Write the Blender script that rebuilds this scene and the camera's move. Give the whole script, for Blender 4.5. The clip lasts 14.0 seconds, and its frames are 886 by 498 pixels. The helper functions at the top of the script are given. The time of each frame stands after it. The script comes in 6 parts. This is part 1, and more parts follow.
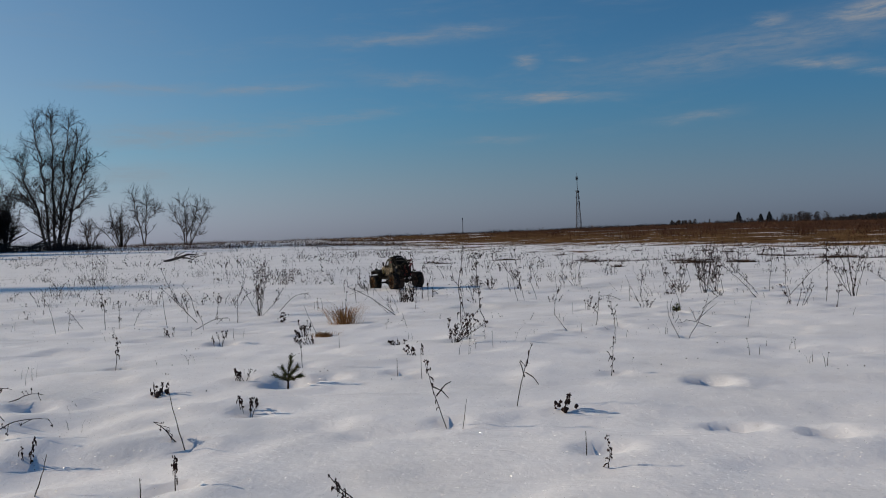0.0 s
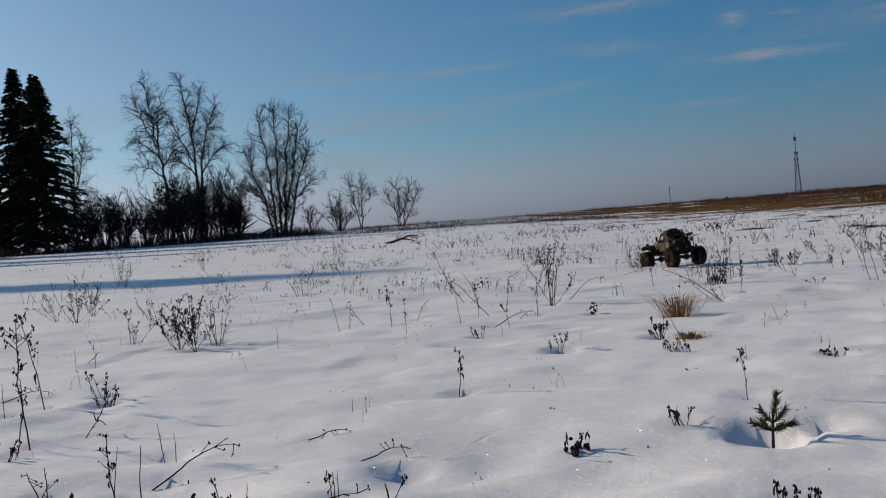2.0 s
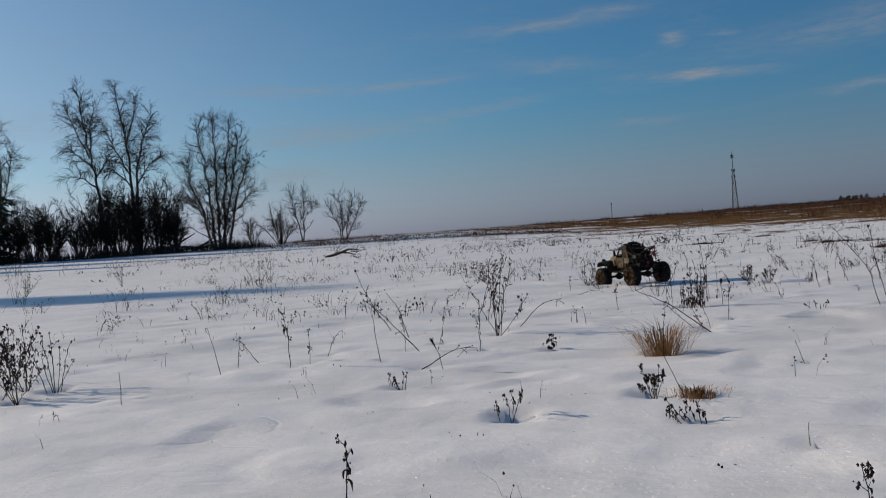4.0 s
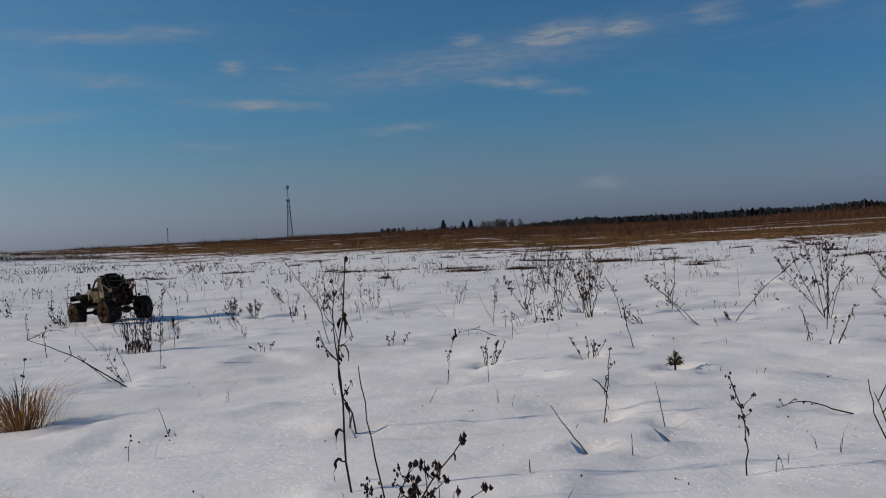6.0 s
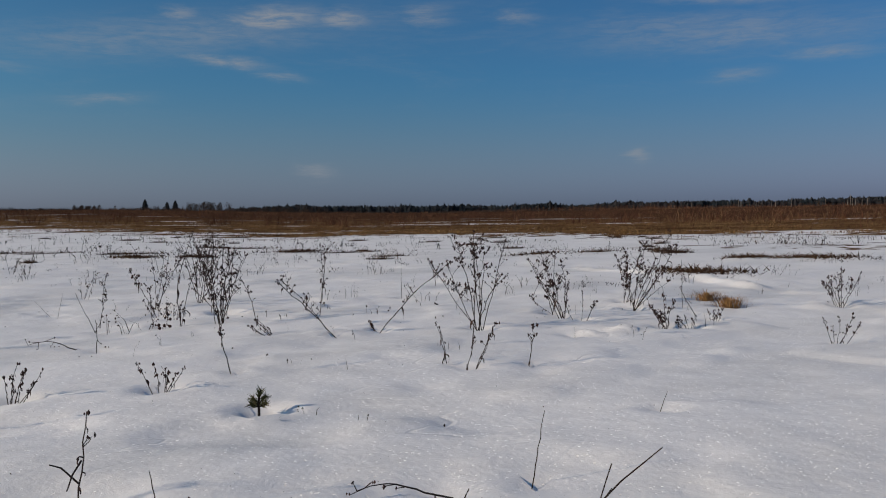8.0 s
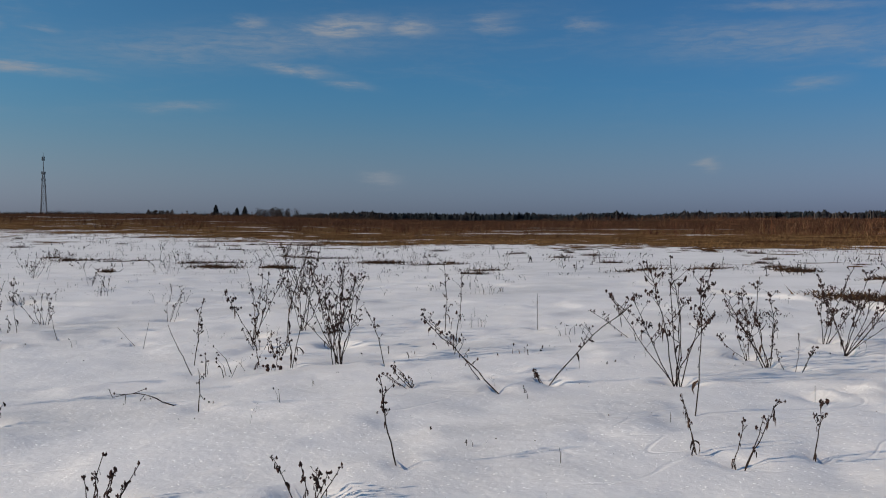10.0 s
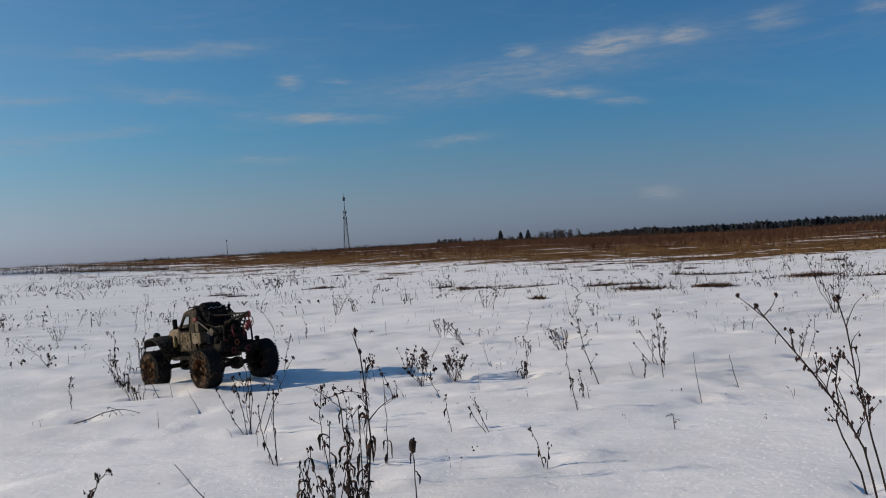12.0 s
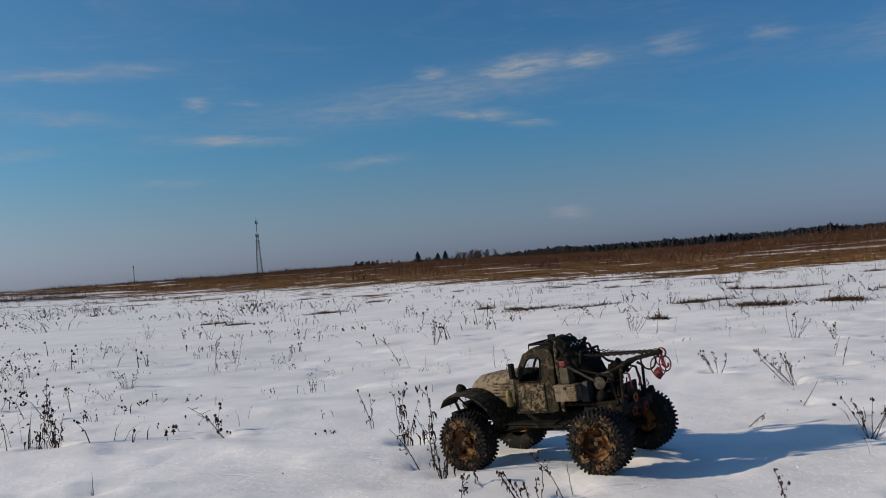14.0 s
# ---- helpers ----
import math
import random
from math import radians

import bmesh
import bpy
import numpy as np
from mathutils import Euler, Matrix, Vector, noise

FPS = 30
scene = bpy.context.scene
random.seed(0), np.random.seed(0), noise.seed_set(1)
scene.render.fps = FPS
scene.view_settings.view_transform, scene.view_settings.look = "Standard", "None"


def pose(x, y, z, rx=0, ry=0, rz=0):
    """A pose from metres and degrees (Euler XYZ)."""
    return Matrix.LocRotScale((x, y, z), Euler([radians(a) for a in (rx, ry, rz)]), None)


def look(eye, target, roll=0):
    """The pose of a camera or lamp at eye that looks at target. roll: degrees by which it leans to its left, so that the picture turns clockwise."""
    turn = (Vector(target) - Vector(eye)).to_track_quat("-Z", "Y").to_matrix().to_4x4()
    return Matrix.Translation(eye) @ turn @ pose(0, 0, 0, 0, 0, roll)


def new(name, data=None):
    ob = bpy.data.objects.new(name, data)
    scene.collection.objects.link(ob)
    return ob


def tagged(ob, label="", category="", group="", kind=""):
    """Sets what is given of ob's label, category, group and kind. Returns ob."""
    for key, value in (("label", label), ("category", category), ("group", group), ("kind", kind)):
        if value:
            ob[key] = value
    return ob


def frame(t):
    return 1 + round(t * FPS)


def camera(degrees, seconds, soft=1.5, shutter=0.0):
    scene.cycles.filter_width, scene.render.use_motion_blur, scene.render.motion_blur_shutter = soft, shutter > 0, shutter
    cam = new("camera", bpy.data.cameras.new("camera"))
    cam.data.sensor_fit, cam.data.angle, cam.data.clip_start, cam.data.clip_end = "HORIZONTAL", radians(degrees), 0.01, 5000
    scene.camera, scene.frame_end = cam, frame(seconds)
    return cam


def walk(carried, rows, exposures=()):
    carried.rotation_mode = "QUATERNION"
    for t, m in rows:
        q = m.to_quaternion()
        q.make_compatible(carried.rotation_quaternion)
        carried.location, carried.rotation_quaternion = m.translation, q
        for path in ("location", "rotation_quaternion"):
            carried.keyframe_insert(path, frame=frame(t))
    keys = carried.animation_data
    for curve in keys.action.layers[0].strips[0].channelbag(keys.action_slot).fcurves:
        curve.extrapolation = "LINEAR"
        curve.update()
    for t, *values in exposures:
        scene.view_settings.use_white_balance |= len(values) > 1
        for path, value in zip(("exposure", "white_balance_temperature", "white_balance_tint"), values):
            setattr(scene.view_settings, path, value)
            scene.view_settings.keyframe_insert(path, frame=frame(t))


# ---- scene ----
cam = camera(54.2, 14.0, soft=1.0)
METRES, EYE, TILT, LEAN, TURN = 8.163, 0.4, 0.0, 0.0, 0.0
ROWS = [
    (0.0, 0.0161, -0.0812, 0.0004, 0.0, 0.09, 2.34),
    (0.5, -0.0071, -0.0613, -0.0010, 4.6, 0.01, 2.76),
    (1.0, -0.0323, -0.0391, -0.0008, 7.87, -0.54, 3.39),
    (1.5, -0.0520, -0.0125, 0.0057, 10.52, -1.07, 4.13),
    (2.0, -0.0686, 0.0254, 0.0060, 13.44, -0.73, 4.51),
    (2.2, -0.0707, 0.0380, 0.0059, 14.33, -0.48, 4.44),
    (4.3, -0.0838, 0.1658, 0.0042, 7.09, 0.12, 4.19),
    (4.5, -0.0836, 0.1772, 0.0041, 2.64, 0.25, 4.19),
    (5.0, -0.0629, 0.1953, 0.0042, -6.58, 0.16, 4.14),
    (5.5, -0.0386, 0.2042, 0.0025, -13.65, 0.12, 3.92),
    (6.0, -0.0131, 0.2143, 0.0036, -18.96, -0.27, 3.44),
    (6.5, 0.0113, 0.223, 0.0039, -25.8, -0.77, 3.18),
    (7.0, 0.0407, 0.2326, 0.0017, -33.82, -1.45, 2.62),
    (7.2, 0.0464, 0.2403, 0.0020, -37.03, -1.72, 1.95),
    (9.3, 0.0940, 0.3279, 0.0069, -37.32, -1.80, -0.40),
    (9.5, 0.097, 0.3371, 0.0074, -36.5, -1.6, -0.47),
    (10.0, 0.0828, 0.3712, 0.0091, -33.71, -1.24, 0.14),
    (10.5, 0.0613, 0.4091, 0.0122, -29.24, -1.11, 0.77),
    (11.0, 0.0227, 0.4506, 0.011, -19.2, -0.5, 1.72),
    (11.5, -0.0166, 0.4985, 0.0087, -14.23, 0.25, 2.86),
    (12.0, -0.0444, 0.5543, 0.0115, -15.33, 0.67, 3.55),
    (12.5, -0.0737, 0.6075, 0.013, -17.27, 0.96, 3.33),
    (13.0, -0.1102, 0.663, 0.0147, -18.7, 1.22, 3.64),
    (13.5, -0.1467, 0.7163, 0.0176, -20.05, 1.52, 4.17),
    (14.0, -0.1887, 0.77, 0.0205, -21.02, 1.7, 4.65),
]
walk(cam, [(t, pose(0, 0, EYE, TILT, LEAN, TURN) @ pose(METRES * x, METRES * y, METRES * z, 90 + pitch, roll, yaw)) for t, x, y, z, yaw, pitch, roll in ROWS], exposures=[(0.0, 0.08), (4.5, 0.09), (7.0, 0.07), (9.5, 0.19), (11.5, 0.34), (14.0, 0.36)])

# ---- light: low sun from the side, clear sky with thin cloud ----
SUN_AZ, SUN_EL = -75.0, 22.0          # degrees clockwise from +y, degrees above the horizon
sun_dir = Vector((math.sin(radians(SUN_AZ)) * math.cos(radians(SUN_EL)), math.cos(radians(SUN_AZ)) * math.cos(radians(SUN_EL)), math.sin(radians(SUN_EL))))
sun = new("sun", bpy.data.lights.new("sun", "SUN"))
sun.data.energy, sun.data.angle, sun.data.color = 3.4, radians(1.1), (1.0, 0.85, 0.655)
sun.matrix_world = look(sun_dir * 50, (0, 0, 0))


class Nodes:
    """Short hand for building a node tree."""

    def __init__(self, tree):
        self.tree = tree
        tree.nodes.clear()

    def add(self, kind, ins=None, **props):
        n = self.tree.nodes.new(kind)
        for k, v in props.items():
            setattr(n, k, v)
        for k, v in (ins or {}).items():
            if hasattr(v, "is_output"):
                self.tree.links.new(v, n.inputs[k])
            else:
                n.inputs[k].default_value = v
        return n

    def math(self, op, a, b=0.0, clamp=False):
        return self.add("ShaderNodeMath", {0: a, 1: b}, operation=op, use_clamp=clamp).outputs[0]

    def vmath(self, op, a, b=(0, 0, 0)):
        n = self.add("ShaderNodeVectorMath", {0: a, 1: b}, operation=op)
        return n.outputs["Value"] if op in ("DOT_PRODUCT", "LENGTH", "DISTANCE") else n.outputs[0]

    def mix(self, fac, a, b):
        n = self.add("ShaderNodeMix", data_type="RGBA")
        for i, v in ((0, fac), (6, a), (7, b)):
            if hasattr(v, "is_output"):
                self.tree.links.new(v, n.inputs[i])
            else:
                n.inputs[i].default_value = v if i == 0 else (*v[:3], 1)
        return n.outputs[2]

    def noise(self, vec, scale, detail=4, rough=0.55, dist=0.0):
        return self.add("ShaderNodeTexNoise", {"Vector": vec, "Scale": scale, "Detail": detail, "Roughness": rough, "Distortion": dist}).outputs["Fac"]

    def ramp(self, fac, lo, hi, a=0.0, b=1.0):
        return self.add("ShaderNodeMapRange", {0: fac, 1: lo, 2: hi, 3: a, 4: b}, interpolation_type="SMOOTHSTEP").outputs[0]


# thin clouds: azimuth, elevation, half length, half height (degrees), slope, density
CLOUDS_MIDDLE = [(7.5, 9.7, 3.7, 0.25, -0.05, 0.8), (21.8, 11.9, 12.2, 0.92, 0.095, 0.42), (21.3, 13.1, 1.0, 0.35, 0.0, 0.8), (27.3, 13.0, 2.7, 0.55, 0.07, 0.95), (31.7, 13.1, 1.5, 0.47, -0.04, 0.85),
                 (24.2, 10.3, 2.2, 0.25, -0.10, 0.85), (27.4, 9.5, 1.4, 0.21, -0.11, 0.6), (6.0, 12.0, 0.7, 0.35, -0.04, 0.7), (0.5, 14.1, 3.2, 0.31, 0.08, 0.4), (-1.5, 11.2, 2.8, 0.38, -0.07, 0.4),
                 (16.7, 7.8, 2.1, 0.22, 0.06, 0.55), (4.0, 7.1, 2.2, 0.18, 0.0, 0.35), (29.8, 3.4, 0.9, 0.36, -0.09, 0.6), (37.1, 13.0, 1.6, 0.29, -0.06, 0.5), (9.1, 12.0, 1.0, 0.21, -0.10, 0.4)]
CLOUDS_WEST = [(-18.8, 10.8, 3.7, 0.24, -0.01, 0.5), (-11.5, 10.8, 3.6, 0.21, 0.045, 0.5), (-1.8, 13.8, 5.2, 0.28, 0.024, 0.5), (2.7, 14.2, 1.9, 0.25, 0.0, 0.45), (-1.9, 11.1, 2.6, 0.32, -0.034, 0.4),
               (-16.2, 7.9, 6.6, 0.63, 0.05, 0.55), (-7.6, 8.7, 4.4, 0.29, 0.115, 0.42), (-19.4, 5.5, 3.7, 0.56, 0.0, 0.4), (-23.2, 7.4, 4.1, 0.68, 0.01, 0.3), (-36.0, 9.0, 6.0, 0.8, 0.0, 0.25)]
CLOUDS_EAST = [(36.8, 13.6, 1.7, 0.35, 0.0, 0.5), (42.9, 13.1, 1.3, 0.31, -0.02, 0.5), (55.9, 13.4, 4.3, 0.23, -0.07, 0.45), (55.9, 11.4, 8.6, 0.93, -0.04, 0.42), (56.8, 8.8, 1.6, 0.31, 0.075, 0.45),
               (62.0, 9.8, 2.4, 0.29, -0.02, 0.5), (50.8, 4.1, 0.5, 0.32, 0.0, 0.6), (15.0, 11.4, 4.5, 0.4, 0.13, 0.35)]

world = bpy.data.worlds.new("sky")
scene.world = world
world.use_nodes = True
w = Nodes(world.node_tree)
sky = w.add("ShaderNodeTexSky", sky_type="NISHITA", sun_disc=False, sun_elevation=radians(SUN_EL), sun_rotation=radians(SUN_AZ % 360), altitude=150.0, air_density=1.0, dust_density=1.4, ozone_density=2.0)
way = w.add("ShaderNodeTexCoord").outputs["Generated"]
split = w.add("ShaderNodeSeparateXYZ", {0: way})
az = w.math("MULTIPLY", w.math("ARCTAN2", split.outputs[0], split.outputs[1]), 57.2958)
el = w.math("MULTIPLY", w.math("ARCSINE", split.outputs[2]), 57.2958)
flat = w.add("ShaderNodeCombineXYZ", {0: w.math("MULTIPLY", az, 0.22), 1: el, 2: 0.0}).outputs[0]
ragged = w.noise(flat, 1.5, 7, 0.66, 0.5)
feather = w.noise(w.add("ShaderNodeCombineXYZ", {0: w.math("MULTIPLY", az, 0.5), 1: w.math("MULTIPLY", el, 3.2), 2: 4.0}).outputs[0], 1.0, 6, 0.65, 0.8)
wisp = w.noise(flat, 0.45, 5, 0.6, 1.2)
warp_a = w.math("ADD", az, w.math("MULTIPLY", w.math("SUBTRACT", ragged, 0.5), 2.4))
warp_e = w.math("ADD", el, w.math("MULTIPLY", w.math("SUBTRACT", w.noise(flat, 2.2, 5, 0.6), 0.5), 0.8))
cover = None
for c_az, c_el, c_len, c_high, c_slope, dense in CLOUDS_MIDDLE + CLOUDS_WEST + CLOUDS_EAST:
    da = w.math("MULTIPLY", w.math("SUBTRACT", warp_a, c_az), 1 / c_len)
    de = w.math("MULTIPLY", w.math("SUBTRACT", w.math("SUBTRACT", warp_e, c_el), w.math("MULTIPLY", w.math("SUBTRACT", az, c_az), c_slope)), 1 / (c_high * 1.15))
    r = w.math("ADD", w.math("MULTIPLY", da, da), w.math("MULTIPLY", de, de))
    blob = w.math("MULTIPLY", w.math("EXPONENT", w.math("MULTIPLY", r, -0.9)), dense)
    cover = blob if cover is None else w.math("MAXIMUM", cover, blob)
cover = w.math("MULTIPLY", cover, w.math("MULTIPLY", w.ramp(ragged, 0.30, 0.60, 0.4, 1.0), w.ramp(feather, 0.30, 0.62, 0.6, 1.15)))
veil = w.math("MULTIPLY", w.math("MULTIPLY", w.ramp(wisp, 0.45, 0.85), w.ramp(feather, 0.35, 0.7, 0.3, 1.0)), w.ramp(el, 4.0, 12.0, 0.0, 0.20))
cover = w.math("MINIMUM", w.math("ADD", w.math("MULTIPLY", cover, 0.85), veil), 1.0)
sky_tint = w.mix(1.0, sky.outputs[0], (0.53, 1.04, 1.34))
w.tree.nodes[-1].blend_type = "MULTIPLY"
grey = w.add("ShaderNodeRGBToBW", {0: sky.outputs[0]}).outputs[0]
haze = w.mix(1.0, (0.92, 0.995, 1.28), w.add("ShaderNodeCombineColor", {0: grey, 1: grey, 2: grey}).outputs[0])
w.tree.nodes[-1].blend_type = "MULTIPLY"
sky_tint = w.mix(w.math("MAXIMUM", w.ramp(el, 10.0, 0.0, 0.0, 0.95), w.math("MULTIPLY", w.ramp(az, 4.0, -36.0, 0.0, 0.34), w.ramp(el, 26.0, 8.0, 0.35, 1.0))), sky_tint, haze)
# darker at right angles to the sun, as a clear sky is
sky_tint = w.mix(1.0, sky_tint, w.add("ShaderNodeCombineColor", {0: w.ramp(az, -40.0, 60.0, 1.18, 0.62), 1: w.ramp(az, -30.0, 70.0, 1.08, 0.68), 2: w.ramp(az, -30.0, 70.0, 1.05, 0.80)}).outputs[0])
w.tree.nodes[-1].blend_type = "MULTIPLY"
sky_mix = w.mix(cover, sky_tint, (4.2, 4.5, 5.0))
bg = w.add("ShaderNodeBackground", {"Color": sky_mix, "Strength": 0.058})
w.add("ShaderNodeOutputWorld", {"Surface": bg.outputs[0]})

# ---- materials ----


def material(name, metallic=0.0, rough=0.7, spec=0.3):
    m = bpy.data.materials.new(name)
    m.use_nodes = True
    n = Nodes(m.node_tree)
    bsdf = n.add("ShaderNodeBsdfPrincipled", {"Metallic": metallic, "Roughness": rough, "Specular IOR Level": spec})
    n.add("ShaderNodeOutputMaterial", {"Surface": bsdf.outputs[0]})
    n.where = n.add("ShaderNodeTexCoord").outputs["Object"]
    return m, n, bsdf


def set_in(n, bsdf, **ins):
    for k, v in ins.items():
        k = k.replace("_", " ")
        if hasattr(v, "is_output"):
            n.tree.links.new(v, bsdf.inputs[k])
        else:
            bsdf.inputs[k].default_value = v


def bump(n, bsdf, height, strength, distance):
    b = n.add("ShaderNodeBump", {"Height": height, "Strength": strength, "Distance": distance})
    n.tree.links.new(b.outputs[0], bsdf.inputs["Normal"])


def two_tone(name, a, b, scale, rough=0.8, metallic=0.0, spec=0.3, lo=0.38, hi=0.62, relief=0.4, deep=0.002, fine=8.0):
    m, n, s = material(name, metallic, rough, spec)
    big = n.noise(n.where, scale, 5, 0.6)
    small = n.noise(n.where, scale * fine, 3, 0.6)
    base = n.mix(n.ramp(big, lo, hi), a, b)
    dark = n.mix(n.ramp(small, 0.3, 0.7, 0.0, 0.35), base, tuple(c * 0.45 for c in a))
    set_in(n, s, Base_Color=dark, Roughness=n.ramp(small, 0.3, 0.7, max(rough - 0.12, 0.05), min(rough + 0.12, 1)))
    bump(n, s, n.math("ADD", big, n.math("MULTIPLY", small, 0.5)), relief, deep)
    return m


def muddy(name, paint, mud=(0.20, 0.145, 0.09), amount=0.5, scale=22.0, rough=0.75, metallic=0.0, second=None):
    """A painted or metal surface under dried mud."""
    m, n, s = material(name, metallic, rough, 0.12)
    patch = n.noise(n.where, scale, 6, 0.62, 0.4)
    grain = n.noise(n.where, scale * 9, 4, 0.65)
    base = paint
    if second:
        base = n.mix(n.ramp(n.noise(n.where, scale * 0.8, 3, 0.5, 1.0), 0.47, 0.53), paint, second)
    cover = n.ramp(n.math("ADD", patch, n.math("MULTIPLY", n.math("SUBTRACT", grain, 0.5), 0.35)), 0.62 - 0.35 * amount, 0.74 - 0.35 * amount)
    wet = n.mix(n.ramp(grain, 0.35, 0.65), mud, tuple(c * 0.55 for c in mud))
    set_in(n, s, Base_Color=n.mix(cover, base, wet), Roughness=n.ramp(cover, 0, 1, rough - 0.12, 0.97), Metallic=n.math("MULTIPLY", n.math("SUBTRACT", 1.0, cover), metallic))
    bump(n, s, n.math("ADD", cover, grain), 0.8, 0.0025)
    return m


def far_mat(name, a, b, scale):
    return two_tone(name, a, b, scale, 0.95, spec=0.05, relief=0.0)


SNOW_LINE, SNOW_LEAN = 19.0, 0.33        # the bare field begins at x = SNOW_LINE - SNOW_LEAN * y


def ground_material():
    m, n, s = material("snow_and_stubble", 0.0, 0.6, 0.35)
    p = n.where
    sep = n.add("ShaderNodeSeparateXYZ", {0: p})
    along = n.math("ADD", sep.outputs[0], n.math("MULTIPLY", sep.outputs[1], SNOW_LEAN))
    past = n.math("SUBTRACT", along, SNOW_LINE)                    # metres beyond the edge of the snow
    n1 = n.noise(p, 0.10, 4, 0.6)
    n2 = n.noise(p, 0.55, 5, 0.62, 0.5)
    broad = n.ramp(sep.outputs[1], 12.0, 70.0, 1.25, 2.6)
    ragged = n.math("ADD", n.math("MULTIPLY", n.math("SUBTRACT", n1, 0.5), 30.0), n.math("ADD", n.math("MULTIPLY", n.math("SUBTRACT", n2, 0.5), 26.0), n.math("MULTIPLY", n.math("SUBTRACT", n.noise(p, 2.6, 4, 0.65), 0.5), 20.0)))
    edge = n.math("ADD", past, n.math("MULTIPLY", ragged, broad))
    bare = n.ramp(edge, 0.0, 0.6)
    # snow left lying in the stubble, and stubble that shows through the snow
    left = n.math("MULTIPLY", n.ramp(n.math("ADD", n.math("MULTIPLY", n.noise(p, 0.12, 3, 0.5), 0.7), n.math("MULTIPLY", n.noise(p, 0.9, 4, 0.6), 0.3)), 0.590, 0.612), n.ramp(past, 60.0, 18.0))
    bare = n.math("MULTIPLY", bare, n.math("SUBTRACT", 1.0, left))
    n3 = n.noise(p, 0.32, 5, 0.7, 0.8)
    straw = n.mix(n.ramp(n3, 0.40, 0.54), (0.070, 0.036, 0.020), (0.165, 0.088, 0.042))
    straw = n.mix(n.ramp(n.noise(p, 0.85, 4, 0.65, 0.4), 0.50, 0.60), straw, (0.27, 0.165, 0.075))
    far = n.math("ADD", past, n.math("MULTIPLY", n.math("SUBTRACT", n1, 0.5), 40.0))
    straw = n.mix(n.ramp(far, 16.0, 48.0, 0.0, 0.85), straw, (0.062, 0.030, 0.022))
    straw = n.mix(n.ramp(n.noise(p, 6.0, 4, 0.7), 0.35, 0.65, 0.0, 0.6), straw, (0.045, 0.028, 0.016))
    dirt = n.noise(p, 1.6, 5, 0.65, 0.3)
    snow = n.mix(n.ramp(dirt, 0.40, 0.72, 0.0, 0.55), (0.90, 0.87, 0.87), (0.72, 0.69, 0.675))
    # greyer, water-soaked patches drawn out along the wind, and whiter crusted ones
    soaked = n.noise(n.vmath("MULTIPLY", p, (0.75, 1.7, 1.0)), 0.9, 5, 0.6, 0.6)
    snow = n.mix(n.ramp(soaked, 0.50, 0.66, 0.0, 0.48), snow, (0.66, 0.635, 0.62))
    snow = n.mix(n.ramp(n.noise(n.vmath("MULTIPLY", p, (1.0, 2.2, 1.0)), 2.1, 4, 0.6, 0.4), 0.60, 0.70, 0.0, 0.5), snow, (0.94, 0.91, 0.90))
    snow = n.mix(n.ramp(n.noise(p, 60.0, 3, 0.7), 0.62, 0.75, 0.0, 0.3), snow, (0.45, 0.43, 0.40))
    crumbs = n.ramp(n.noise(p, 150.0, 2, 0.5), 0.765, 0.785)
    snow = n.mix(crumbs, snow, (0.10, 0.08, 0.06))
    col = n.mix(bare, snow, straw)
    grain = n.noise(p, 260.0, 3, 0.7)
    melt = n.noise(p, 26.0, 5, 0.65, 0.3)
    wave = n.noise(p, 7.0, 4, 0.55)
    # single wet crystals that glint
    cells = n.add("ShaderNodeTexVoronoi", {"Vector": p, "Scale": 380.0}, feature="F1")
    glint = n.math("LESS_THAN", n.add("ShaderNodeSeparateColor", {0: cells.outputs["Color"]}).outputs[0], 0.010)
    # thin cracks and ledges in the thawed crust
    long = n.vmath("MULTIPLY", p, (1.0, 3.4, 1.0))
    crack = n.math("ABSOLUTE", n.math("SUBTRACT", n.noise(long, 1.2, 2, 0.5), 0.5))
    crack = n.math("MULTIPLY", n.ramp(crack, 0.0, 0.014, 1.0, 0.0), n.ramp(n.noise(p, 1.1, 3, 0.5), 0.50, 0.60))
    rough = n.math("SUBTRACT", n.math("SUBTRACT", n.ramp(melt, 0.3, 0.7, 0.5, 0.7), n.ramp(soaked, 0.52, 0.7, 0.0, 0.14)), n.math("MULTIPLY", glint, 0.38))
    set_in(n, s, Base_Color=col, Roughness=n.math("ADD", rough, n.math("MULTIPLY", bare, 0.35)), Specular_IOR_Level=n.math("MULTIPLY", n.math("SUBTRACT", 1.0, bare), 0.4),
           Subsurface_Weight=0.0)
    h = n.math("ADD", n.math("MULTIPLY", grain, 0.03), n.math("SUBTRACT", n.math("ADD", n.math("MULTIPLY", melt, 0.24), n.math("MULTIPLY", wave, 0.5)), n.math("MULTIPLY", crack, 0.12)))
    b = n.add("ShaderNodeBump", {"Height": h, "Strength": 0.42, "Distance": 0.02}).outputs[0]
    tilt = n.vmath("SCALE", n.vmath("SUBTRACT", cells.outputs["Color"], (0.5, 0.5, 0.5)))
    n.tree.nodes[-1].inputs["Scale"].default_value = 1.6
    flick = n.add("ShaderNodeVectorMath", {0: tilt, "Scale": glint}, operation="SCALE").outputs[0]
    set_in(n, s, Normal=n.vmath("NORMALIZE", n.vmath("ADD", b, flick)))
    return m


